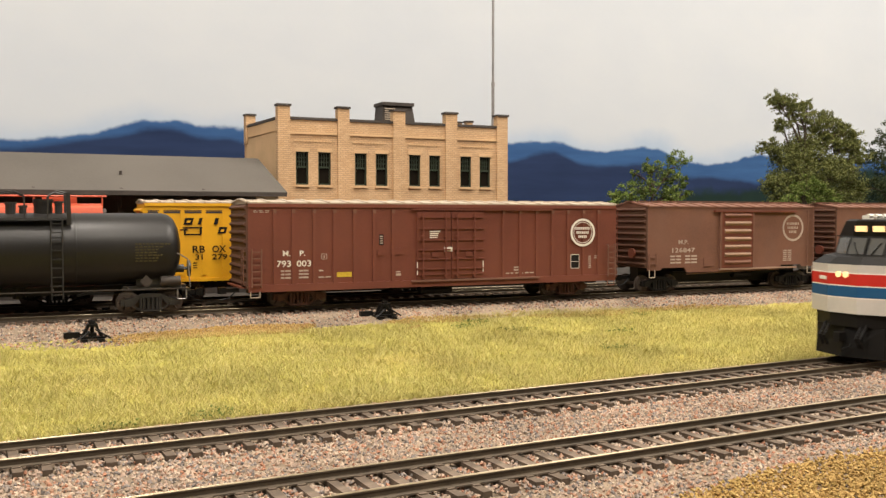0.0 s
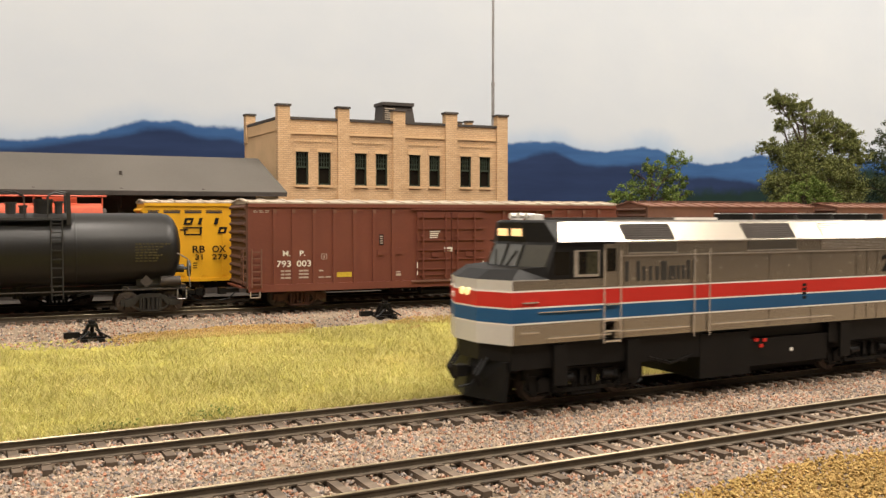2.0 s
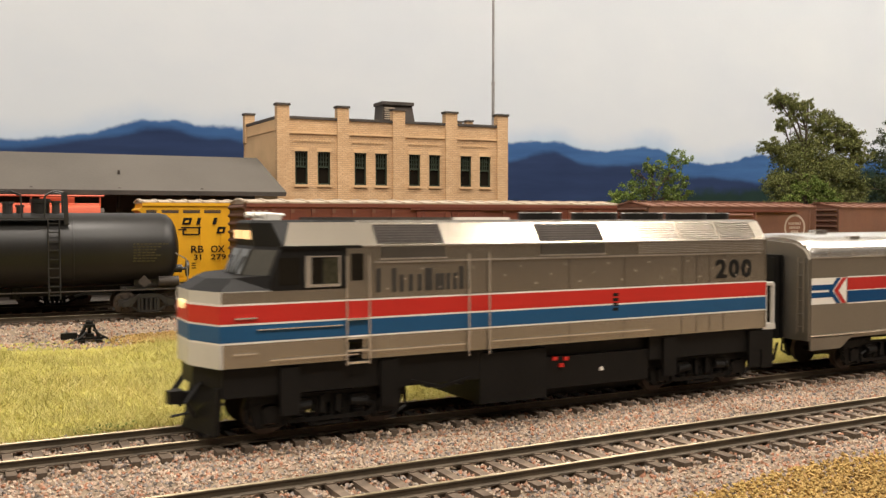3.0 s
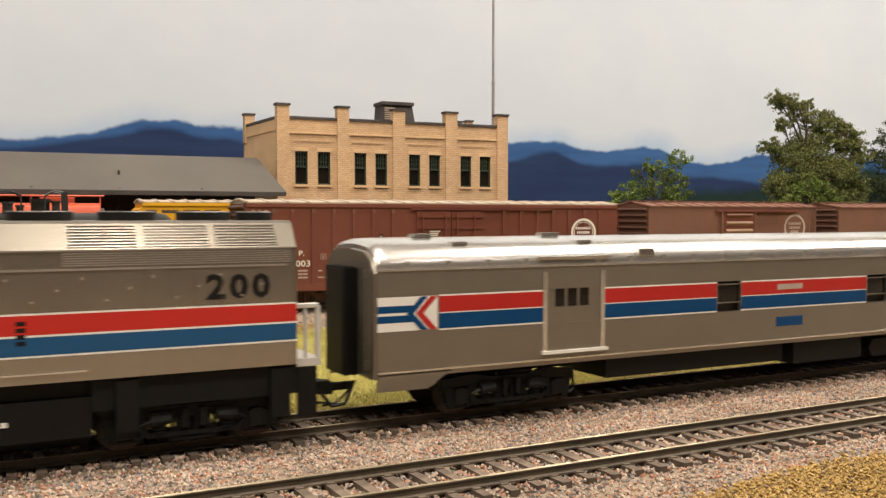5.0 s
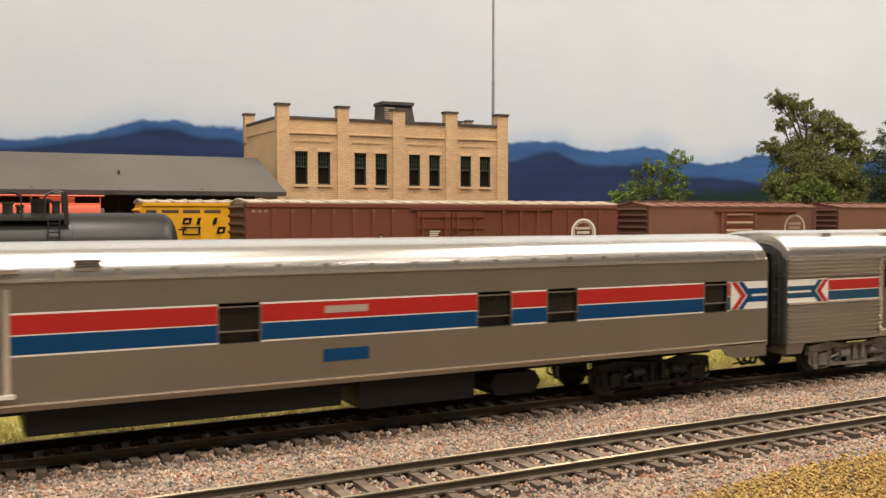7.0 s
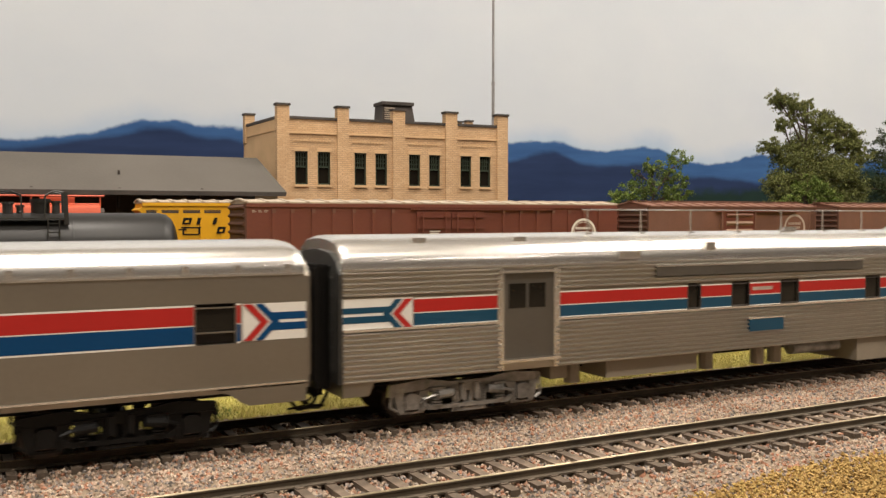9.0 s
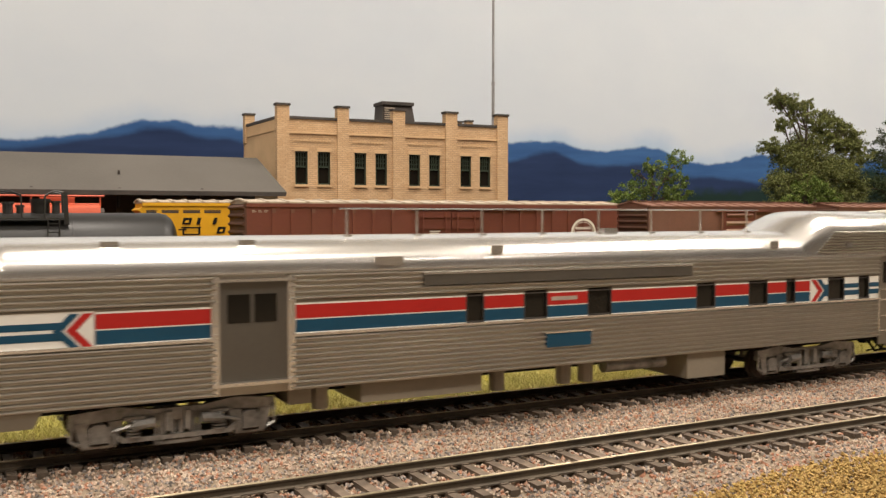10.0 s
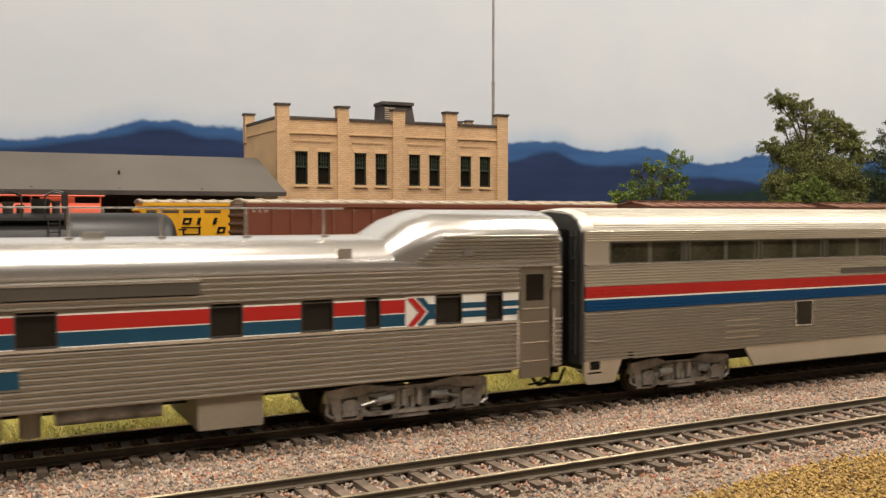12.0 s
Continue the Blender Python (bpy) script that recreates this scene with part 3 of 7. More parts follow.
# ---- station building and platform roof ----
def station():
    t = thing("station_building", "two-storey tan brick station with dark parapet coping", "building", yard_place(-2.8, 110) @ pose(0, -110 * U, 0), along=YARD_LONG)
    F, ZB, ZP = 110.0, 6.0, 124.2
    SK = -0.087
    D = 73.0
    # front wall pieces round eight openings
    wins = [(85.6, 94.2), (101.0, 109.8), (126.8, 135.3), (141.9, 150.5), (166.7, 175.2), (182.0, 190.4), (206.4, 215.0), (221.8, 230.5)]
    x0, x1, wz0, wz1 = 74.0, 243.5, 79.6, 102.3
    bm = B()
    panel(bm, [x0] + [q for w in wins for q in w] + [x1], [ZB, wz0, wz1, ZP], [(p, q, wz0, wz1) for p, q in wins], F, F + 3)
    part("wall", bm, M_BRICK, t, "tan brick front wall")
    bm = B()
    loft(bm, [[(x0, F, z), (x0 + 3, F + 3, z), (x0 + SK * D + 3, F + D, z), (x0 + SK * D, F + D, z)] for z in (ZB, ZP - 0.4)])
    part("wall", bm, M_TRIM, t, "smooth tan side wall")
    bm = B()
    loft(bm, [[(x1 - 3, F + 3, z), (x1, F, z), (x1 + 4, F + D, z), (x1, F + D, z)] for z in (ZB, ZP - 0.4)])
    part("wall", bm, M_BRICK, t)
    bm = B()
    box(bm, x0 + SK * D, x1 + 4, F + D - 3, F + D, ZB, ZP)
    part("wall", bm, M_BRICK, t)
    bm = B()
    loft(bm, [[(x0 + 2, F + 3, z), (x1 - 2, F + 3, z), (x1 + 2, F + D - 3, z), (x0 + SK * D + 3, F + D - 3, z)] for z in (116, 118)])
    part("roof", bm, M_ROOFGREY, t, "flat grey roof")
    bm = B()
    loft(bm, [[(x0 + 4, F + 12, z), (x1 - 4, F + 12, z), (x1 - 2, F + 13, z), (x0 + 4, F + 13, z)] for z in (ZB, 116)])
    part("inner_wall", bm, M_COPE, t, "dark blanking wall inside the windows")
    cols = [(73.2, 81.5), (114.4, 122.5), (154.3, 163.2), (194.2, 203.2), (235.4, 243.9)]
    for i, (a, c) in enumerate(cols):
        bm = B()
        box(bm, a, c, F - 1.6, F + 4.5, ZB, 133.0)
        col = part("pilaster", bm, M_BRICK, t)
        bm = B()
        box(bm, a - 0.7, c + 0.7, F - 2.3, F + 5.2, 133.0, 134.4)
        part("cap", bm, M_COPE, col, "dark pilaster cap", bevel=0.2)
    # back corner pier and low chimneys
    for a, v, w, z in ((x0 + SK * D - 0.5, F + D - 7, 7, 133), (222, F + 40, 5, 131.5), (233, F + 44, 5, 133)):
        bm = B()
        box(bm, a, a + w, v, v + w, 112, z)
        col = part("chimney", bm, M_BRICK, t)
        boxpart("cap", (a - 0.6, a + w + 0.6, v - 0.6, v + w + 0.6, z, z + 1.3), M_COPE, col, bevel=0.2)
    for (a, c) in zip(cols, cols[1:]):
        boxpart("coping", (a[1], c[0], F - 0.7, F + 4, ZP, 126.0), M_COPE, t, "dark grey coping", bevel=0.2)
        boxpart("string_course", (a[1], c[0], F - 0.9, F, 114.3, 115.8), M_TRIM, t, bevel=0.25)
        bm = B()
        n = int((c[0] - a[1] - 6) / 2.2)
        for k in range(n):
            x = a[1] + 3 + k * 2.2
            box(bm, x, x + 1.2, F - 0.6, F, 109.2, 110.3)
        part("dentils", bm, M_TRIM, t)
    bm = B()
    loft(bm, [[(x0, F, z), (x0 + 3, F, z), (x0 + SK * D + 3, F + D, z), (x0 + SK * D - 0.6, F + D, z)] for z in (ZP, 126.0)])
    part("coping", bm, M_COPE, t)
    bm = B()
    loft(bm, [[(x0 - 0.7, F + 2, z), (x0 + 1, F + 2, z), (x0 + SK * D + 1, F + D - 8, z), (x0 + SK * D * 0.88 - 0.7, F + D - 8, z)] for z in (116.2, 117.4)])
    part("string_course", bm, M_TRIM, t)
    for a, c in wins:
        w = thing_part("window", t)
        bm = B()
        y0, y1 = F + 0.9, F + 1.9
        box(bm, a, a + 0.9, y0, y1, wz0, wz1)
        box(bm, c - 0.9, c, y0, y1, wz0, wz1)
        box(bm, a, c, y0, y1, wz1 - 1.0, wz1)
        box(bm, a, c, y0, y1, wz0, wz0 + 1.0)
        mid = wz0 + (wz1 - wz0) * 0.54
        box(bm, a + 0.9, c - 0.9, y0, y1, mid - 0.6, mid + 0.6)
        for k in (1, 2, 3):
            x = a + 0.9 + (c - a - 1.8) * k / 4
            box(bm, x - 0.28, x + 0.28, y0 + 0.2, y1 - 0.1, mid + 0.6, wz1 - 1)
        for k in (1, 2):
            z = mid + 0.6 + (wz1 - 1 - mid - 0.6) * k / 3
            box(bm, a + 0.9, c - 0.9, y0 + 0.25, y1 - 0.15, z - 0.28, z + 0.28)
        part("frame", bm, M_FRAMEGRN, w, "dark green sash frame")
        boxpart("pane", (a + 0.5, c - 0.5, F + 1.95, F + 2.15, wz0 + 0.5, wz1 - 0.5), M_GLASS, w, "dark glass pane")
        boxpart("sill", (a - 0.7, c + 0.7, F - 1.0, F + 0.8, wz0 - 1.6, wz0), M_TRIM, w, bevel=0.2)
        boxpart("lintel", (a - 0.7, c + 0.7, F - 0.35, F, wz1, wz1 + 2.4), M_TRIM, w)
    # roof ventilator
    v = thing_part("roof_ventilator", t)
    bm = B()
    loft(bm, [[(161 - 2 * k, F + 36 - k, z), (184 + 4 * k, F + 36 - k, z), (184 + 4 * k, F + 52, z), (161 - 2 * k, F + 52, z)] for k, z in ((1, 118), (0, 142))])
    part("housing", bm, M_COPE, v, bevel=0.4)
    boxpart("lid", (160, 185, F + 34.5, F + 53, 142, 144.4), M_COPE, v, bevel=0.4)
    bm = B()
    for k in range(6):
        box(bm, 162, 170, F + 34.6, F + 35.2, 131 + k * 1.6, 131.8 + k * 1.6)
    part("louvres", bm, M_ROOFPALE, v)
    boxpart("roof_hatch", (100, 112, F + 20, F + 30, 118, 127.5), M_COPE, t, bevel=0.3)


def thing_part(name, parent):
    """A part that gathers its pieces."""
    o = new(name)
    o.empty_display_size = 0.005
    o.parent = parent
    return o


station()


def canopy():
    t = thing("platform_canopy", "long platform roof in grey felt on posts", "canopy", yard_place(0, 85) @ pose(0, -85 * U, 0), along=YARD_LONG)
    bm = B()
    L0, R0 = -420, 74.5
    ridge_r = 65.5
    ring1 = [(L0, 85, 73.4), (R0, 85, 73.4), (ridge_r, 126, 97.6), (L0, 126, 97.6)]
    v1 = [bm.verts.new(p) for p in ring1]
    v2 = [bm.verts.new((x, y, z - 1.6)) for x, y, z in ring1]
    bm.faces.new(v1)
    bm.faces.new(v2[::-1])
    for i in range(4):
        j = (i + 1) % 4
        bm.faces.new((v1[i], v2[i], v2[j], v1[j]))
    part("roof", bm, M_ROOFGREY, t, "grey felt roof slope")
    bm = B()
    loft(bm, [[(L0, 126, z), (ridge_r, 126, z), (72.5, 167, z - 24), (L0, 167, z - 24)] for z in (96.0, 97.4)])
    part("roof", bm, M_ROOFGREY, t)
    boxpart("fascia", (L0, R0 - 0.4, 84.6, 86.0, 70.6, 73.2), M_COPE, t, "dark eave board")
    for i, x in enumerate(range(-400, 70, 47)):
        bm = B()
        box(bm, x - 1.2, x + 1.2, 94, 96.4, 6, 76)
        box(bm, x - 0.8, x + 0.8, 87, 104, 73, 75)
        wire(bm, [(x, 95, 62), (x, 88, 73)], 0.6)
        part("post", bm, M_COPE, t)
    # dark sheet added to stand for the deep shade below the canopy
    boxpart("shade_backing", (L0, 60, 108, 110, 6, 80), M_COPE, t, "dark sheet added for the shade under the roof")
    bm = B()
    rod(bm, (-23, 102, 84), (-23, 102, 86), 0.8, 8)
    part("vent", bm, M_COPE, t)


canopy()

t = thing("mast", "thin grey upright metal rod behind the station", "mast", yard_place(-3.0, 172) @ pose(0, -172 * U, 0), along=YARD_LONG)
bm = B()
rod(bm, (257.8, 172, 6), (257.8, 172, 170), 1.25, 10)
rod(bm, (257.8, 172, 170), (257.8, 172, 330), 1.0, 10)
part("rod", bm, M_MAST, t, smooth=True)
bm = B()
rod(bm, (257.8, 172, 6), (257.8, 172, 9), 4, 12)
rod(bm, (257.8, 172, 168), (257.8, 172, 171), 1.6, 10)
part("collar", bm, M_MAST, t)


# ---- trees ----
def tree(label, s, v, height, blobs, leaf, seed, n_leaf, size):
    """blobs: (ds, dv, z, r) clumps that limbs reach and leaves fill."""
    rng = random.Random(seed)
    nr = np.random.default_rng(seed)
    t = thing("tree", label, "tree", yard_place(s, v) @ pose(0, 0, 5.7 * U), along=YARD_LONG)
    bm = B()
    top = max(b[2] for b in blobs)
    p, r = Vector((0, 0, 0)), 2.2 + height * 0.012
    trunk = [p]
    for i in range(1, 7):
        trunk.append(Vector((rng.uniform(-2, 2), rng.uniform(-2, 2), top * 0.82 * i / 6)))
    for i in range(6):
        rod(bm, trunk[i], trunk[i + 1], r * (1 - i / 7), 7, r * (1 - (i + 1) / 7))
    for dx, dy, z, br in blobs:
        a = min(trunk, key=lambda q: abs(q.z - z * 0.72))
        c = Vector((dx, dy, z))
        m = a.lerp(c, 0.5) + Vector((rng.uniform(-3, 3), rng.uniform(-3, 3), 3))
        rod(bm, a, m, 1.1, 5, 0.8)
        rod(bm, m, c, 0.8, 5, 0.4)
        for _ in range(5):
            e = c + Vector((rng.gauss(0, 1), rng.gauss(0, 1), rng.gauss(0, 0.8))).normalized() * br * 0.85
            rod(bm, m.lerp(c, rng.random()), e, 0.4, 4, 0.15)
    part("trunk", bm, M_BARK, t, "brown trunk and limbs")
    tot = sum(b[3] ** 2 for b in blobs)
    cen = []
    for dx, dy, z, br in blobs:
        k = int(n_leaf * br ** 2 / tot)
        tw = nr.normal(0, 1, (max(6, k // 26), 3))
        tw = tw / np.linalg.norm(tw, axis=1, keepdims=True) * nr.uniform(0.35, 1.12, (len(tw), 1)) * br
        pick = tw[nr.integers(0, len(tw), k)] + nr.normal(0, br * 0.115, (k, 3))
        cen.append(pick * [1, 1, 0.85] + [dx, dy, z])
    cen = np.concatenate(cen)
    n = len(cen)
    a = nr.normal(0, 1, (n, 3))
    a /= np.linalg.norm(a, axis=1, keepdims=True)
    c = np.cross(a, nr.normal(0, 1, (n, 3)))
    c /= np.linalg.norm(c, axis=1, keepdims=True)
    d = np.cross(a, c)
    ss = size * nr.uniform(0.6, 1.3, (n, 1))
    q = np.stack([cen + c * ss, cen + d * ss * 0.6 + a * ss * 0.25, cen - c * ss, cen - d * ss * 0.6 + a * ss * 0.25], 1).reshape(-1, 3)
    me = bpy.data.meshes.new("crown")
    me.from_pydata((q * U).tolist(), [], np.arange(4 * n).reshape(-1, 4).tolist())
    me.materials.append(leaf)
    o = new("crown", me)
    o.parent = t
    o["label"] = "leafy crown with gaps"
    return t


tree("small bright green tree behind the freight cars", 400, 150, 115, [(26, 0, 102, 11), (20, 2, 88, 12), (-2, 0, 95, 10), (-8, 3, 78, 13), (14, -4, 72, 14), (-24, 0, 72, 12), (-36, 2, 62, 13), (4, 0, 58, 16), (30, 0, 70, 9), (36, 2, 84, 6), (-16, 4, 90, 5)], M_LEAF2, 3, 8500, 1.0)
tree("tall olive green tree with an uneven crown", 572, 150, 175, [(-34, 0, 164, 9), (-20, 2, 160, 11), (-8, -2, 152, 11), (4, 0, 160, 6), (14, 0, 142, 13), (-26, 0, 140, 9), (-38, 3, 118, 11), (-22, 0, 108, 14), (2, 2, 118, 19), (30, 0, 128, 13), (44, -3, 138, 11), (28, 0, 148, 10), (58, 0, 132, 11), (66, 0, 122, 10), (74, 0, 112, 10), (52, 0, 120, 12), (-8, 0, 90, 22), (26, 3, 96, 24), (52, 0, 96, 16), (-34, 0, 84, 14), (8, 0, 64, 22), (44, 0, 66, 20), (-28, 0, 62, 14), (70, 2, 80, 14), (66, 0, 106, 8)], M_LEAF1, 5, 60000, 1.0)
tree("dark green tree beside the olive tree", 690, 150, 150, [(-10, 0, 132, 14), (4, 0, 144, 12), (-22, 0, 110, 15), (6, 0, 108, 20), (24, 0, 124, 14), (-24, 0, 84, 17), (4, 0, 78, 22), (30, 0, 90, 20), (50, 0, 100, 18), (-14, 0, 60, 16), (30, 0, 60, 20)], M_LEAF3, 8, 15000, 1.05)
tree("dark tree at the end of the row", 770, 160, 150, [(0, 0, 130, 18), (-20, 0, 110, 18), (20, 0, 112, 20), (0, 0, 90, 24), (-28, 0, 80, 18), (30, 0, 82, 20), (0, 0, 62, 22)], M_LEAF3, 11, 6000, 1.4)
tree("low bright green bush in front of the trees", 536, 112, 80, [(-6, 0, 74, 10), (6, 0, 80, 10), (20, 0, 72, 11), (30, 0, 66, 10), (-20, 0, 66, 9), (-34, 0, 62, 7), (8, 0, 60, 13)], M_LEAF2, 13, 6000, 0.95)
tree("low olive bush behind the freight cars", 470, 190, 60, [(0, 0, 50, 12), (-18, 0, 46, 11), (18, 0, 48, 11), (40, 0, 46, 12), (-36, 0, 44, 10)], M_LEAF3, 17, 2500, 1.3)


# ---- rolling stock: trucks and couplers ----
def wheelset(parent, x, r, gauge=8.7, material=None):
    """An axle with two flanged wheels, at its own centre so that it can turn."""
    bm = B()
    rod(bm, (0, -9.5, 0), (0, 9.5, 0), 0.9, 6)
    for y in (-gauge, gauge):
        s = 1 if y > 0 else -1
        rod(bm, (0, y - 0.2 * s, 0), (0, y + 1.2 * s, 0), r, 20)
        rod(bm, (0, y - 0.9 * s, 0), (0, y - 0.2 * s, 0), r + 0.45, 20)
        for k in range(6):
            a = k * math.pi / 3
            rod(bm, (0, y + 1.25 * s, 0), (r * 0.8 * math.cos(a), y + 1.3 * s, r * 0.8 * math.sin(a)), 0.3, 4)
    o = part("wheelset", bm, material or M_WHEEL, parent, "dark steel wheels on an axle")
    o.location = (x * U, 0, r * U)
    return o


def truck(parent, x, base, r, material, yo=11.6, style="freight", axles=2):
    """A truck with two side frames, springs, journal boxes, a bolster and wheelsets."""
    bm = B()
    h = base / 2
    for s in (-1, 1):
        y0, y1 = (yo * s, (yo + 1.5) * s) if s > 0 else (-(yo + 1.5), -yo)
        if style == "freight":
            slab(bm, [(-h - 3.4, r - 1.2), (-h - 3.4, r + 1.8), (-h + 2, r + 2.4), (-4.4, r + 4.4), (4.4, r + 4.4), (h - 2, r + 2.4), (h + 3.4, r + 1.8), (h + 3.4, r - 1.2), (h - 2.5, r - 1.3), (4.8, r + 2.4), (-4.8, r + 2.4), (-h + 2.5, r - 1.3)], y0, y1)
            slab(bm, [(-h + 1.8, r - 0.8), (-4.2, r - 3.4), (4.2, r - 3.4), (h - 1.8, r - 0.8), (h - 2.4, r - 2.0), (4.6, r - 4.3), (-4.6, r - 4.3), (-h + 2.4, r - 2.0)], y0, y1)
            for sx in (-4.4, 4.4):
                box(bm, sx - 0.6, sx + 0.6, y0, y1, r - 3.6, r + 3.0)
        else:
            out = lambda d0, d1: sorted(((yo + d0) * s, (yo + d1) * s))
            # cast top beam, bowed down between the wheels
            slab(bm, [(-h - 6.6, r + 1.8), (-h - 6.2, r + 5.2), (-h + 4, r + 6.2), (-6, r + 4.9), (6, r + 4.9), (h - 4, r + 6.2), (h + 6.2, r + 5.2), (h + 6.6, r + 1.8), (h + 3.6, r + 2.6), (h - 5, r + 3.2), (6, r + 1.9), (-6, r + 1.9), (-h + 5, r + 3.2), (-h - 3.6, r + 2.6)], *out(0, 1.5))
            for sx in (-h, h):
                # pedestals with a journal cover between their legs
                for k in (-1, 1):
                    slab(bm, [(sx + k * 2.2, r + 3.0), (sx + k * 5.4, r + 3.0), (sx + k * 4.4, r - 1.2), (sx + k * 3.8, r - 2.9), (sx + k * 2.0, r - 2.9)], *out(0, 1.7))
                slab(bm, [(sx - 1.9, r - 2.0), (sx + 1.9, r - 2.0), (sx + 2.1, r + 1.6), (sx + 1.2, r + 2.5), (sx - 1.2, r + 2.5), (sx - 2.1, r + 1.6)], *out(0.2, 2.3))
                box(bm, sx - 3.6, sx + 3.6, *out(0.3, 1.3), r - 3.4, r - 2.8)
            # equaliser bar, coil springs on it, swing hangers and brake gear
            slab(bm, [(-h + 2.2, r - 0.4), (-h + 5.0, r - 2.6), (h - 5.0, r - 2.6), (h - 2.2, r - 0.4), (h - 3.4, r - 0.1), (h - 5.8, r - 1.5), (-h + 5.8, r - 1.5), (-h + 3.4, r - 0.1)], *out(1.0, 2.2))
            for sx in (-h + 7.6, h - 7.6):
                for k in range(6):
                    rod(bm, (sx, (yo + 1.2) * s, r - 1.4 + 0.78 * k), (sx, (yo + 1.2) * s, r - 1.0 + 0.78 * k), 1.75, 9)
                box(bm, sx - 2.3, sx + 2.3, *out(0.2, 2.7), r + 3.0, r + 3.7)
            box(bm, -5.4, 5.4, *out(0, 1.8), r - 3.9, r - 3.0)
            for sx in (-5.0, -3.9, 3.9, 5.0):
                rod(bm, (sx, (yo + 1.9) * s, r - 3.6), (sx, (yo + 1.9) * s, r + 3.8), 0.36, 6)
            for sx in (-1, 1):
                rod(bm, (sx * 5.4, (yo + 2.4) * s, r + 2.0), (sx * 9.6, (yo + 2.4) * s, r + 1.6), 1.25, 10)
                rod(bm, (sx * 9.6, (yo + 2.4) * s, r + 1.6), (sx * 10.2, (yo + 2.4) * s, r + 1.6), 1.6, 10)
                wire(bm, [(sx * 10.2, (yo + 2.3) * s, r + 1.6), (sx * (h - 3.2), (yo + 2.3) * s, r + 0.6), (sx * (h - 3.4), (yo + 2.3) * s, r - 2.4)], 0.45)
                wire(bm, [(sx * (h + 5.6), (yo + 1.6) * s, r + 4), (sx * (h + 6.2), (yo + 1.6) * s, r - 1.0), (sx * (h + 4.4), (yo + 1.6) * s, r - 2.2)], 0.42)
                box(bm, sx * 2.2 - 0.7, sx * 2.2 + 0.7, *out(1.2, 2.9), r - 0.4, r + 4.2)
        for sx in (-3, -1, 1, 3):
            rod(bm, (sx, (yo + 0.9) * s, r - 3.3), (sx, (yo + 0.9) * s, r + 2.2), 0.72, 7)
        for sx in (-h, h):
            rod(bm, (sx, yo * s, r), (sx, (yo + 2.1) * s, r), 1.6, 10)
            box(bm, sx - 1.7, sx + 1.7, min(yo * s, (yo + 1.8) * s), max(yo * s, (yo + 1.8) * s), r - 1.7, r + 1.9)
    box(bm, -3, 3, -yo, yo, r - 1, r + 2.6)
    box(bm, -1.5, 1.5, -3, 3, r + 2, r + 6)
    o = part("truck", bm, material, parent, bevel=0.0)
    o.location = (x * U, 0, 0)
    ws = [wheelset(o, -h, r), wheelset(o, h, r)]
    return o, ws


def coupler(parent, x, z, d, material=None):
    bm = B()
    box(bm, min(x, x + 7 * d), max(x, x + 7 * d), -1.1, 1.1, z - 1, z + 1)
    loft(bm, [[(x + 6.5 * d, -2.4, k), (x + 10 * d, -2.2, k), (x + 10.4 * d, 0.2, k), (x + 8.6 * d, 0.5, k), (x + 8.4 * d, 2.3, k), (x + 6.5 * d, 1.6, k)] for k in (z - 1.7, z + 1.7)])
    wire(bm, [(x + 2 * d, -3, z - 0.5), (x + 6 * d, -3.4, z - 4), (x + 10 * d, -3, z - 4.6)], 0.35)
    return part("coupler", bm, material or M_BLACK, parent)


def ladder(parent, x0, x1, y, z0, z1, n, material, name="ladder"):
    bm = B()
    for x in (x0, x1):
        wire(bm, [(x, y, z0), (x, y, z1)], 0.36)
        for z in (z0 + 0.5, z1 - 0.5):
            wire(bm, [(x, y, z), (x, y + 1.2, z)], 0.25)
    for i in range(n):
        z = z0 + (z1 - z0) * (i + 0.5) / n
        box(bm, x0, x1, y - 0.3, y + 0.3, z - 0.28, z + 0.28)
    return part(name, bm, material, parent)


def corrugated_end(parent, x, d, w, z0, z1, n, material):
    e = boxpart("corrugated_end", (*sorted((x, x + 0.8 * d)), -w, w, z0, z1), material, parent)
    h = (z1 - z0) / n * 0.32
    bm = B()
    loft(bm, [[(x + 0.7 * d, y, -h), (x + 2.0 * d, y * 0.98, -h * 0.2), (x + 2.0 * d, y * 0.98, h * 0.2), (x + 0.7 * d, y, h)] for y in (-w + 0.6, w - 0.6)])
    me = mesh_of("end_rib", bm, material)
    for i in range(n):
        o = new("end_rib", me)
        o.parent = e
        o.location = (0, 0, (z0 + (z1 - z0) * (i + 0.6) / n) * U)


def emblem(parent, x, z, r, y, material, double=True):
    """A round plain emblem: a ring with three bars for its unreadable lettering."""
    bm = B()
    ring(bm, (x, z), r * 0.84, r, y - 0.07, y, 40)
    if double:
        ring(bm, (x, z), r * 0.72, r * 0.76, y - 0.07, y, 40)
    e = part("emblem", bm, material, parent, "white ring emblem")
    rows = []
    for k, (zz, ww, n) in enumerate(((0.3, 0.6, 8), (0.0, 0.52, 7), (-0.3, 0.36, 5))):
        for i in range(n):
            a = x - r * ww + 2 * r * ww * i / n
            rows.append((a, a + 2 * r * ww / n * 0.62, z + r * zz - r * 0.09, z + r * zz + r * 0.09))
    bars("writing", rows, y, material, e)
    return e


def small_rows(rng, x0, x1, z0, z1, lines, words):
    out = []
    lh = (z1 - z0) / lines
    for i in range(lines):
        x = x0
        for _ in range(words):
            w = (x1 - x0) / words
            out.append((x, x + w * rng.uniform(0.5, 0.85), z1 - (i + 0.75) * lh, z1 - (i + 0.2) * lh))
            x += w
    return out


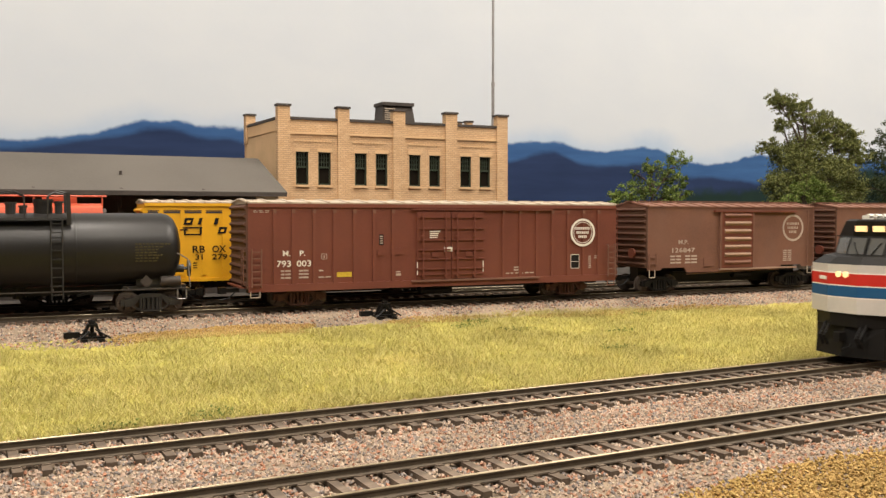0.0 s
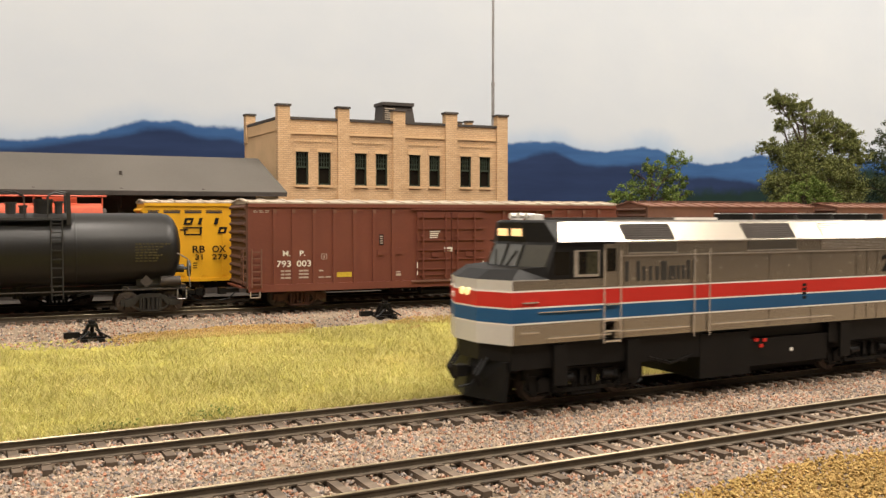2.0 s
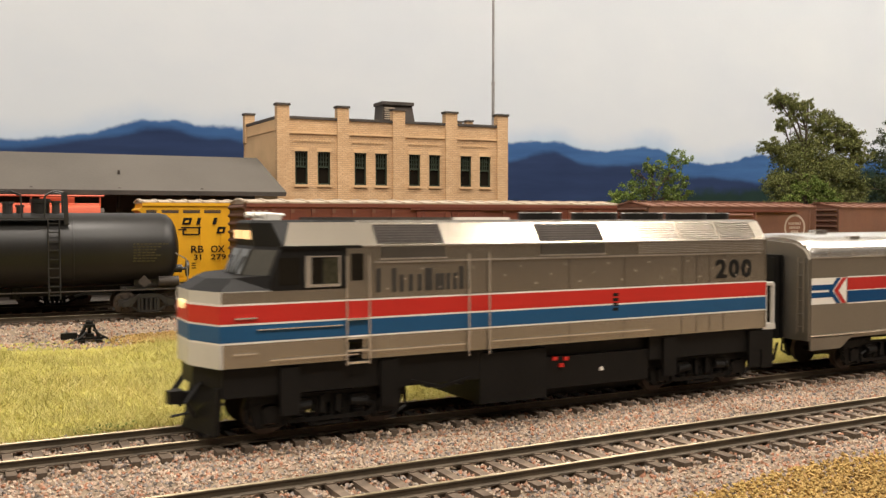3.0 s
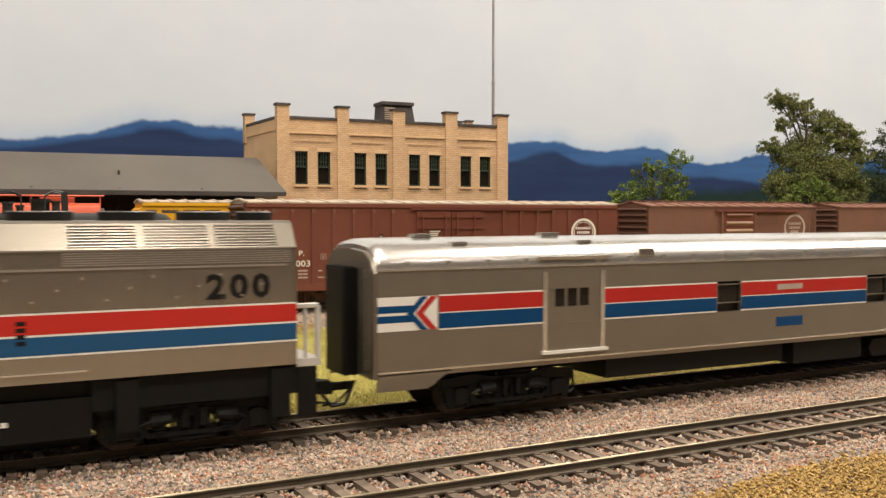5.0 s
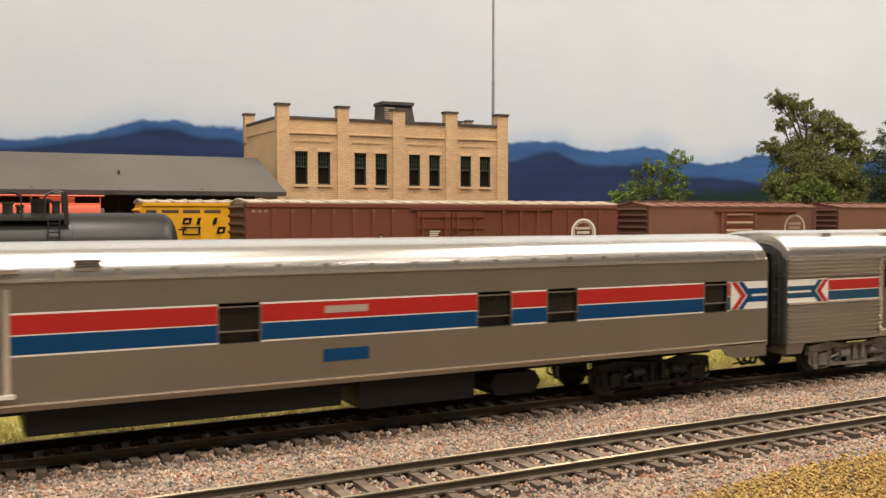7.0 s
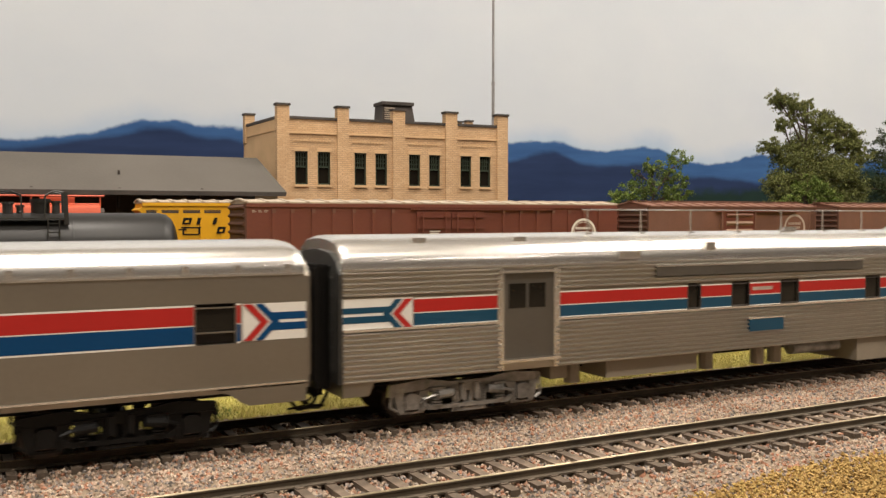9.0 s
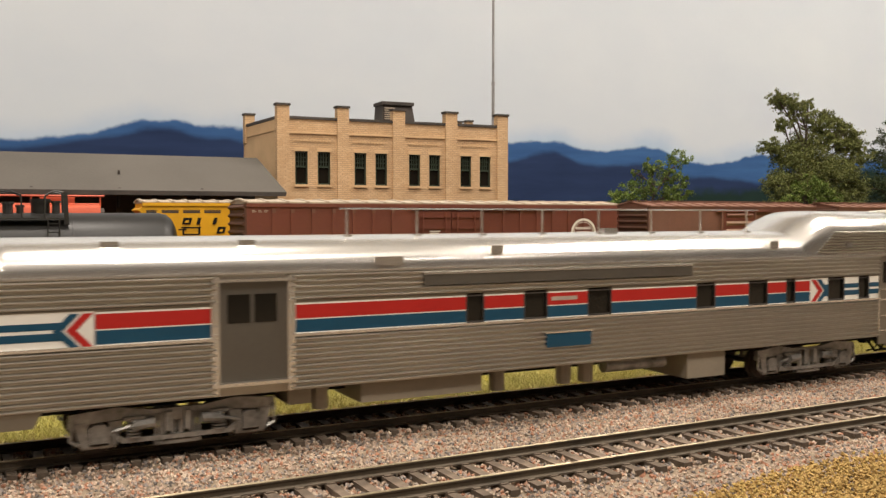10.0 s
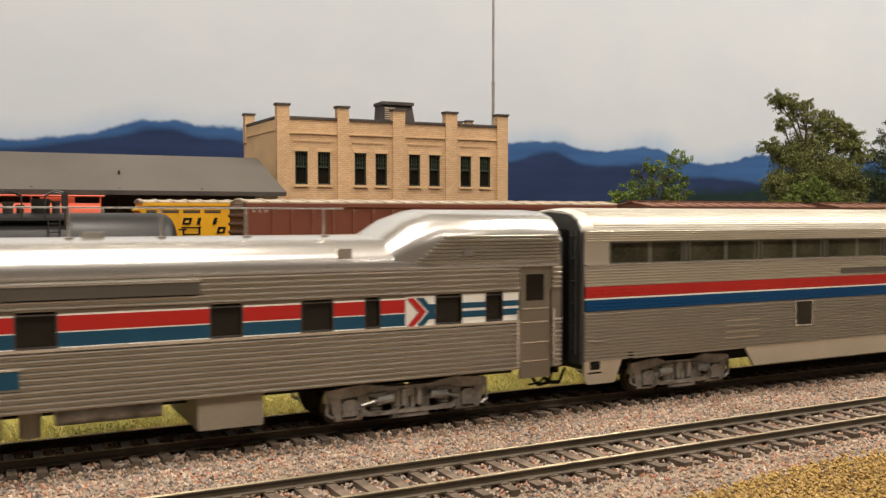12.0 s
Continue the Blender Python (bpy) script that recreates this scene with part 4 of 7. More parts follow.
def box_roof(parent, L, w, z_eave, z_peak, n, material, label):
    bm = B()
    prism(bm, [(-w - 0.4, z_eave), (w + 0.4, z_eave), (w + 0.4, z_eave + 0.8), (3.5, z_peak - 0.7), (-3.5, z_peak - 0.7), (-w - 0.4, z_eave + 0.8)], -L - 0.3, L + 0.3)
    r = part("roof", bm, material, parent, label)
    bm = B()
    ends = [(-w - 0.55, z_eave + 0.5), (-3.5, z_peak - 0.9), (3.5, z_peak - 0.9), (w + 0.55, z_eave + 0.5)]
    loft(bm, [[(-0.9, y, z), (0.9, y, z), (0.6, y, z + 0.75), (-0.6, y, z + 0.75)] for y, z in ends])
    me = mesh_of("roof_rib", bm, material)
    for i in range(n + 1):
        o = new("roof_rib", me)
        o.parent = r
        o.location = ((-L + 2 * L * i / n) * U, 0, 0)


def boxcar_long():
    """The 60-foot double-door boxcar."""
    t = thing("boxcar", "long red-brown double-door boxcar with a pale dusty roof", "boxcar", SIDING @ pose(151.2 * YARD_LONG * U, 0, 0), "freight cars", along=YARD_LONG)
    rng = random.Random(2)
    L, w, z0, z1 = 106.4, 18.0, 10.2, 53.0
    boxpart("body", (-L, L, -w, w, z0, z1), M_BOXRED, t, "red-brown steel body")
    for s in (-1, 1):
        boxpart("side_sill", (-L, L, *sorted((s * (w - 0.4), s * (w + 0.75))), 8.6, 12.3), M_BOXRED, t, bevel=0.15)
        boxpart("top_rail", (-L, L, *sorted((s * (w - 0.2), s * (w + 0.55))), 51.4, 53.3), M_BOXRED, t, bevel=0.15)
    xs = [58, 67.3, 77.9, 88.4, 99.0, 109.5, 120, 184.5, 195, 205.5, 215.5, 225.8, 236.0, 246.2]
    for s in (-1, 1):
        for x in xs:
            x -= 151.2
            o = boxpart("side_post", (x - 0.95, x + 0.95, *sorted((s * w, s * (w + 0.7))), 12.3, 50.6), M_BOXRED, t, bevel=0.25)
            if s < 0:
                boxpart("post_cap", (x - 0.85, x + 0.85, -w - 0.85, -w - 0.7, 48.4, 50.4), M_BOXWORN, o, "worn paler post top")
    box_roof(t, L, w, 53.2, 56.2, 21, M_ROOFPALE, "pale dusty ribbed roof")
    # left end: its shade is in the darker colour; right end keeps body brown
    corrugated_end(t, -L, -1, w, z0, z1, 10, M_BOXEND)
    corrugated_end(t, L, 1, w, z0, z1, 10, M_BOXRED)
    # plug doors
    d0, d1 = 132.8 - 151.2, 172.4 - 151.2
    mid = (d0 + d1) / 2
    for a, c in ((d0, mid), (mid, d1)):
        bm = B()
        box(bm, a + 0.3, c - 0.2, -w - 0.9, -w, 12.6, 49.4)
        door = part("door", bm, M_BOXRED, t, "plug door with locking bars", bevel=0.15)
        for z in (15.2, 18.2, 23.6, 28.6, 34.0, 40.2, 46.4):
            boxpart("bar", (a + 0.6, c - 0.5, -w - 1.6, -w - 0.9, z - 0.32, z + 0.32), M_BOXRED, door)
        for x in (a + 3.4, c - 3.4) if a == d0 else (a + 3.4, c - 6.2):
            bm = B()
            rod(bm, (x, -w - 1.9, 13), (x, -w - 1.9, 49), 0.4, 6)
            for z in (14.5, 27, 36, 47):
                box(bm, x - 0.8, x + 0.8, -w - 2.1, -w - 0.9, z - 0.5, z + 0.5)
            part("locking_rod", bm, M_BOXRED, door)
        boxpart("lock_box", ((a + c) / 2 - 1.4, (a + c) / 2 + 2.4, -w - 1.8, -w - 0.9, 24.8, 27.2), M_BOXRED, door)
    boxpart("door_rail", (d0 - 3, 215 - 151.2, -w - 1.3, -w, 50.2, 51.0), M_BOXRED, t, "dark upper door track")
    boxpart("door_rail", (d0 - 3, d1 + 34, -w - 1.8, -w - 0.7, 11.4, 12.4), M_BOXWORN, t, "rusty lower door track")
    for x0, x1, z0b, z1b, m in ((111.4, 114.6, 26.2, 29.0, M_BOXRED), (118.6, 125.2, 26.5, 30.4, M_BOXRED)):
        boxpart("data_plate", (x0 - 151.2, x1 - 151.2, -w - 0.5, -w, z0b, z1b), m, t, bevel=0.1)
    boxpart("yellow_label", (89.4 - 151.2, 97.4 - 151.2, -w - 0.12, -w, 15.2, 17.7), M_YDECAL, t)
    boxpart("black_label", (112.3 - 151.2, 114.6 - 151.2, -w - 0.12, -w, 31.6, 37.2), M_DARKDECAL, t)
    bars("label_marks", [(112.7 - 151.2, 114.2 - 151.2, 32.3 + 1.2 * k, 32.9 + 1.2 * k) for k in range(4)], -w - 0.12, M_DECALDIM, t)
    for zb in (16.6, 20.6):
        boxpart("black_label", (227.9 - 151.2, 233 - 151.2, -w - 0.1, -w, zb, zb + 3.7), M_DARKDECAL, t)
        bars("label_frame", [(227.7 - 151.2, 233.2 - 151.2, zb + 3.7, zb + 4.0), (227.7 - 151.2, 233.2 - 151.2, zb - 0.3, zb), (227.6 - 151.2, 227.9 - 151.2, zb, zb + 3.7), (233 - 151.2, 233.3 - 151.2, zb, zb + 3.7)], -w - 0.05, M_DECAL, t)
    lettering("lettering", "M.", 61.9 - 151.2, 65.7 - 151.2, 26.6, 29.3, -w - 0.03, M_DECAL, t)
    lettering("lettering", "P.", 70.4 - 151.2, 73.2 - 151.2, 26.6, 29.3, -w - 0.03, M_DECAL, t)
    lettering("lettering", "793", 58.7 - 151.2, 66.0 - 151.2, 21.0, 24.3, -w - 0.03, M_DECAL, t)
    lettering("lettering", "003", 68.8 - 151.2, 76.2 - 151.2, 21.0, 24.3, -w - 0.03, M_DECAL, t)
    rows = []
    for i in range(3):
        z = 19.0 - 1.75 * i
        for a, c in ((60.8, 62.6), (63.0, 65.8), (69.9, 72), (72.2, 74.8)):
            rows.append((a - 151.2, c - 151.2, z - 0.45, z + 0.45))
    rows += small_rows(rng, 80 - 151.2, 87 - 151.2, 14.8, 15.9, 1, 2) + [(80.2 - 151.2, 82.4 - 151.2, 18.4, 19.2), (121.5 - 151.2, 124 - 151.2, 16.8, 17.4), (121.5 - 151.2, 124.2 - 151.2, 15.0, 16.2)]
    rows += small_rows(rng, 47.5 - 151.2, 56 - 151.2, 48.6, 50.0, 2, 3)
    rows += small_rows(rng, 191 - 151.2, 197.5 - 151.2, 15.6, 18.6, 2, 1) + small_rows(rng, 186 - 151.2, 204 - 151.2, 14.0, 15.2, 1, 6)
    for i in range(7):
        for a, c in ((235.6, 237.4), (239.4, 241.2)):
            rows.append((a - 151.2, c - 151.2, 16.4 + 1.1 * i, 17.0 + 1.1 * i))
    rows += [(243.5 - 151.2, 246.5 - 151.2, 22.0 + k, 22.6 + k) for k in (0, 1.1)]
    bars("small_writing", rows, -w - 0.01, M_DECALDIM, t)
    bars("door_writing", small_rows(rng, 140.2 - 151.2, 147.5 - 151.2, 34.8, 39.2, 4, 1) + [(148.6 - 151.2, 153.4 - 151.2, 27.6, 30.0), (132.9 - 151.2, 133.4 - 151.2, 19, 22), (132.9 - 151.2, 133.4 - 151.2, 15, 17.4), (171.4 - 151.2, 171.9 - 151.2, 16, 22)], -w - 0.95, M_DECAL, t)
    bars("square_mark", [(81.5 - 151.2, 84.4 - 151.2, 27.2, 27.5), (81.5 - 151.2, 84.4 - 151.2, 24.6, 24.9), (81.5 - 151.2, 81.8 - 151.2, 24.9, 27.2), (84.1 - 151.2, 84.4 - 151.2, 24.9, 27.2), (82.6 - 151.2, 83.3 - 151.2, 25.4, 26.6)], -w - 0.01, M_DECALDIM, t)
    emblem(t, 235.2 - 151.2, 37.4, 8.2, -w - 0.71, M_DECAL)
    for x in (46.2, 251.6):
        ladder(t, x - 151.2, x + 4.7 - 151.2, -w - 2.0, 11.0, 30.5, 6, M_BOXWORN)
    for s in (-1, 1):
        bm = B()
        wire(bm, [(s * (L - 1), -w - 0.6, 9), (s * (L - 1), -w - 0.6, 5.9), (s * (L - 5.5), -w - 0.6, 5.9), (s * (L - 5.5), -w - 0.6, 9)], 0.3)
        part("step", bm, M_ROOFPALE if s < 0 else M_BOXWORN, t, "bent wire step")
        bm = B()
        x = s * (L + 2.2)
        for y in (-w + 1, -w + 5.5):
            wire(bm, [(x, y, 12), (x, y, 30)], 0.28)
        for k in range(5):
            wire(bm, [(x, -w + 1, 14 + 3.7 * k), (x, -w + 5.5, 14 + 3.7 * k)], 0.25)
        part("end_ladder", bm, M_BOXWORN, t)
        boxpart("crossover_platform", (*sorted((s * L, s * (L + 3.4))), -w + 2, w - 2, 10.6, 11.4), M_BOXRED, t)
        coupler(t, s * (L + 1), 8.6, s)
    bm = B()
    box(bm, -L + 4, L - 4, -5, 5, 6.5, 10.2)
    for x in (-60, -30, 0, 30, 60):
        box(bm, x - 1, x + 1, -w + 1, w - 1, 8, 10.2)
    rod(bm, (-12, -8, 6), (6, -8, 6), 2.4, 10)
    part("underframe", bm, M_BLACK, t)
    for x in (-79.5, 77):
        truck(t, x, 20.0, 5.0, M_RUST)
    return t


boxcar_long()


def boxcar_short(s0, label, loud):
    """A 40-foot boxcar with a ribbed sliding door."""
    t = thing("boxcar", label, "boxcar", SIDING @ pose(s0 * YARD_LONG * U, 0, 0), "freight cars", along=YARD_LONG)
    rng = random.Random(6)
    L, w = 65.5, 17.5
    M = M_BOXWORN
    bm = B()
    box(bm, -L, L, -w, w, 15.2, 52.4)
    part("body", bm, M, t, "faded brown steel body")
    for s in (-1, 1):
        bm = B()
        slab(bm, [(-L, 15.3), (-L, 13.6), (-L + 9, 13.6), (-L + 11, 15.0), (-L + 27, 15.0), (-L + 29, 11.8), (-13, 11.8), (14, 11.8), (L - 29, 11.8), (L - 27, 15.0), (L - 11, 15.0), (L - 9, 13.6), (L, 13.6), (L, 15.3)], *sorted((s * (w - 0.6), s * (w + 0.02))))
        part("side_sill", bm, M, t)
    box_roof(t, L, w, 52.4, 56.2, 13, M_BOXWORN, "faded red-brown ribbed roof")
    bm = B()
    for y in (-1.9, 0, 1.9):
        box(bm, -L - 1.5, L + 1.5, y - 0.8, y + 0.8, 56.2, 56.7)
    part("running_board", bm, M_BOXWORN, t)
    # the end turned from the light gets its shade as darker colour
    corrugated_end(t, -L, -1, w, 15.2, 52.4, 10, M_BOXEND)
    corrugated_end(t, L, 1, w, 15.2, 52.4, 10, M_BOXRED)
    d0, d1 = -11.4, 14.6
    bm = B()
    box(bm, d0, d1, -w - 1.0, -w, 14.2, 50.0)
    door = part("door", bm, M_BOXRED, t, "red-brown ribbed sliding door", bevel=0.15)
    for k in range(7):
        z = 17.5 + k * 5.0
        bm = B()
        loft(bm, [[(x, -w - 1.0, z - 1.5), (x, -w - 1.9, z - 0.3), (x, -w - 1.9, z + 0.3), (x, -w - 1.0, z + 1.3)] for x in (d0 + 3, d1 - 2.5)])
        part("door_rib", bm, M_BOXWORN if k in (0, 6) else M_DUST, door, "dusty pressed rib")
    for x in (d0, d1):
        boxpart("door_post", (x - 0.7, x + 0.7, -w - 1.4, -w, 14, 50.2), M, t)
    boxpart("door_rail", (d0 - 5, 50, -w - 1.6, -w, 49.6, 50.6), M_BOXRED, t)
    boxpart("door_rail", (d0 - 1, 50, -w - 1.6, -w, 12.8, 13.8), M_DUST, t, "rusty lower door track")
    boxpart("tack_board", (-24, -17, -w - 0.6, -w, 15.4, 20.6), M_BOXWORN, t, bevel=0.1)
    if loud:
        lettering("lettering", "M.P.", -43, -35.5, 29.5, 32.2, -w - 0.01, M_DECALDIM, t)
        lettering("lettering", "126847", -47.6, -30.5, 24.4, 27.3, -w - 0.01, M_DECALDIM, t)
        rows = []
        for i in range(3):
            for a, c in ((-49, -45.4), (-44.6, -41), (-38, -34), (-33.4, -29)):
                rows.append((a, c, 21.6 - 2.0 * i, 22.6 - 2.0 * i))
        rows += [(40 + 4 * (i % 2), 43 + 4 * (i % 2), 17.6 + 1.3 * (i // 2), 18.3 + 1.3 * (i // 2)) for i in range(12)]
        bars("small_writing", rows, -w - 0.01, M_DECALDIM, t)
        emblem(t, 48.2, 39.4, 8.9, -w - 0.02, M_DECALDIM, double=False)
    ladder(t, L - 5.5, L - 0.5, -w - 1.0, 16, 51, 8, M)
    ladder(t, -L + 0.5, -L + 5.5, -w - 1.0, 16, 24, 2, M, "grab_irons")
    for s in (-1, 1):
        bm = B()
        wire(bm, [(s * (L - 1), -w - 0.3, 14), (s * (L - 1), -w - 0.3, 9.2), (s * (L - 5), -w - 0.3, 9.2), (s * (L - 5), -w - 0.3, 14)], 0.3)
        part("step", bm, M_ROOFPALE, t, "bent wire step")
        coupler(t, s * (L + 1), 8.6, s)
        bm = B()
        x = s * (L + 2.4)
        for y in (w - 8, w - 3):
            wire(bm, [(x, y, 18), (x, y, 50)], 0.25)
        for k in range(7):
            wire(bm, [(x, w - 8, 20 + 4.5 * k), (x, w - 3, 20 + 4.5 * k)], 0.22)
        rod(bm, (x, -6, 24), (x + s * 1.2, -6, 24), 3.2, 14)
        part("end_ladder", bm, M_BOXRED, t)
    bm = B()
    box(bm, -L + 3, L - 3, -4, 4, 4.5, 15.2)
    box(bm, -L + 24, L - 24, -10, -8.5, 9.5, 12)
    rod(bm, (6, -9, 9.5), (20, -9, 9.5), 2.3, 10)
    part("underframe", bm, M_BLACK, t)
    wire_b = B()
    wire(wire_b, [(-34, -14, 10.6), (30, -14, 12.2)], 0.5)
    part("brake_rod", wire_b, M_DUST, t, "dusty brake rod")
    for x in (-53, 52):
        truck(t, x, 20.0, 5.0, M_BLACK)
    return t


boxcar_short(346.8, "faded brown boxcar with a ribbed sliding door", True)
boxcar_short(499.0, "red-brown boxcar at the end of the cut", False)


def tank_car():
    t = thing("tank_car", "black cylindrical tank car with ladder and top platform", "tank car", SIDING @ pose(-50 * YARD_LONG * U, 0, 0), "freight cars", along=YARD_LONG)
    rng = random.Random(3)
    zc, R = 30.9, 17.5
    n = 40
    prof = [(-63.5, 0.1), (-63.2, 6), (-62, 11), (-60, 14.6), (-57.5, 16.8), (-54.5, R), (-18, R), (-17.9, R + 0.12), (-17.2, R + 0.12), (-17.1, R), (17.1, R), (17.2, R + 0.12), (17.9, R + 0.12), (18, R), (56.5, R), (59.5, 16.8), (62, 14.6), (63.7, 11), (64.8, 6), (65.1, 0.1)]
    bm = B()
    loft(bm, [[(x, r * math.sin(2 * math.pi * i / n), zc + r * math.cos(2 * math.pi * i / n)) for i in range(n)] for x, r in prof])
    part("tank", bm, M_TANK, t, "satin black tank shell", smooth=True)
    # top platform with railings
    pz = 46.0
    boxpart("platform", (-16, 16, -15.5, -10.5, pz - 0.7, pz), M_IRON, t)
    boxpart("platform", (-16, 16, 10.5, 15.5, pz - 0.7, pz), M_IRON, t)
    for s in (-1, 1):
        for x in (-15, 15):
            bm = B()
            slab(bm, [(x - 1.0, pz - 3), (x + 1.0, pz - 3), (x + 0.5, 58), (x - 1.3, 58)], *sorted((s * 15.2, s * 14.2)))
            part("post", bm, M_IRON, t)
        bm = B()
        wire(bm, [(-15, s * 14.7, 57.5), (-8, s * 14.7, 58.4), (-3.5, s * 14.7, 56.5), (-3.2, s * 14.7, pz)], 0.35)
        wire(bm, [(15, s * 14.7, 57.5), (10, s * 14.7, 58.6), (6.5, s * 14.7, 56.5), (6, s * 14.7, pz)], 0.35)
        part("railing", bm, M_IRON, t)
    bm = B()
    for x in (-15, 15):
        wire(bm, [(x, -14.7, 57.5), (x, 14.7, 57.5)], 0.35)
    part("railing", bm, M_IRON, t)
    bm = B()
    rod(bm, (4.5, 0, 47), (4.5, 0, 53.2), 4.0, 18)
    rod(bm, (4.5, 0, 53.2), (4.5, 0, 55.0), 4.4, 18)
    part("manway", bm, M_TANK, t, smooth=True)
    for x, h, r in ((-9, 52.5, 2.2), (-4, 51, 1.5), (11, 53, 1.7)):
        bm = B()
        rod(bm, (x, -2, 46), (x, -2, h), r, 10)
        rod(bm, (x, -2, h), (x, -2, h + 1), r + 0.5, 10)
        part("valve", bm, M_IRON, t)
    for s in (-1, 1):
        ladder(t, 7.3, 12.0, s * 18.2, 8.4, 45.5, 9, M_IRON)
    bm = B()
    for s in (-1, 1):
        wire(bm, [(-66, s * 14, 11.6), (66, s * 14, 11.6)], 0.35)
        for x in (-64, -20, 8, 40, 64):
            wire(bm, [(x, s * 14, 11.6), (x, s * 11, 12.6)], 0.3)
    part("side_rail", bm, M_COPE, t, "thin dark hand rail")
    for s in (-1, 1):
        bm = B()
        box(bm, *sorted((s * 38, s * 67)), -9, 9, 10.6, 13)
        box(bm, *sorted((s * 44, s * 56)), -9.5, 9.5, 13, 18)
        box(bm, *sorted((s * 64, s * 68)), -15, 15, 10.4, 11.6)
        part("end_sill", bm, M_IRON, t, bevel=0.2)
        bm = B()
        rod(bm, (s * 56 - 1.5, -13, 15.4), (s * 56 + 7.5, -13, 15.4), 2.4, 14)
        part("air_tank", bm, M_COPE, t, "dark grey air reservoir", smooth=True)
        bm = B()
        rod(bm, (s * 63, -7, 21), (s * 68, -7, 21), 0.8, 8)
        rod(bm, (s * 68, -7, 21), (s * 69, -7, 21), 4.0, 16)
        rod(bm, (s * 62, -7, 21), (s * 66, -7, 21), 2.0, 12)
        part("brake_wheel", bm, M_IRON, t)
        bm = B()
        wire(bm, [(s * 62, -14, 29), (s * 67, -14, 26), (s * 68, -14, 12)], 0.3)
        wire(bm, [(s * 66, -15, 11), (s * 66, -15, 6.5), (s * 62, -15, 6.5), (s * 62, -15, 11)], 0.35)
        part("grab_iron", bm, M_TRUCKSIL, t)
        coupler(t, s * 66, 8.6, s)
    bm = B()
    slab(bm, [(45.0, 15.5), (48.0, 18.5), (51.0, 15.5), (48.0, 12.5)], -14.6, -14.2)
    part("placard", bm, M_COPE, t, "dark diamond placard board")
    bm = B()
    for k in range(7):
        a = 23 - k * 1.35
        ww = 16 if k == 0 else rng.uniform(9, 12)
        ang = math.asin(max(-1, min(1, (a + 10.6 - zc) / R)))
        y = -R * math.cos(ang) - 0.12
        x = 43
        while x < 43 + ww:
            l = rng.uniform(0.7, 1.8)
            box(bm, x, x + l, y, y + 0.3, a + 10.2, a + 10.9)
            x += l + 0.5
    part("small_writing", bm, M_OLIVE, t)
    bm = B()
    box(bm, -40, 40, -2, 2, 9, 13)
    rod(bm, (-6, 0, 8), (-6, 0, 14), 3, 12)
    wire(bm, [(18, -10, 9), (22, -10, 10.2), (34, -10, 9.6)], 0.7)
    part("underframe", bm, M_BLACK, t)
    for x in (-50, 50):
        truck(t, x, 20.0, 5.0, M_IRON)


tank_car()


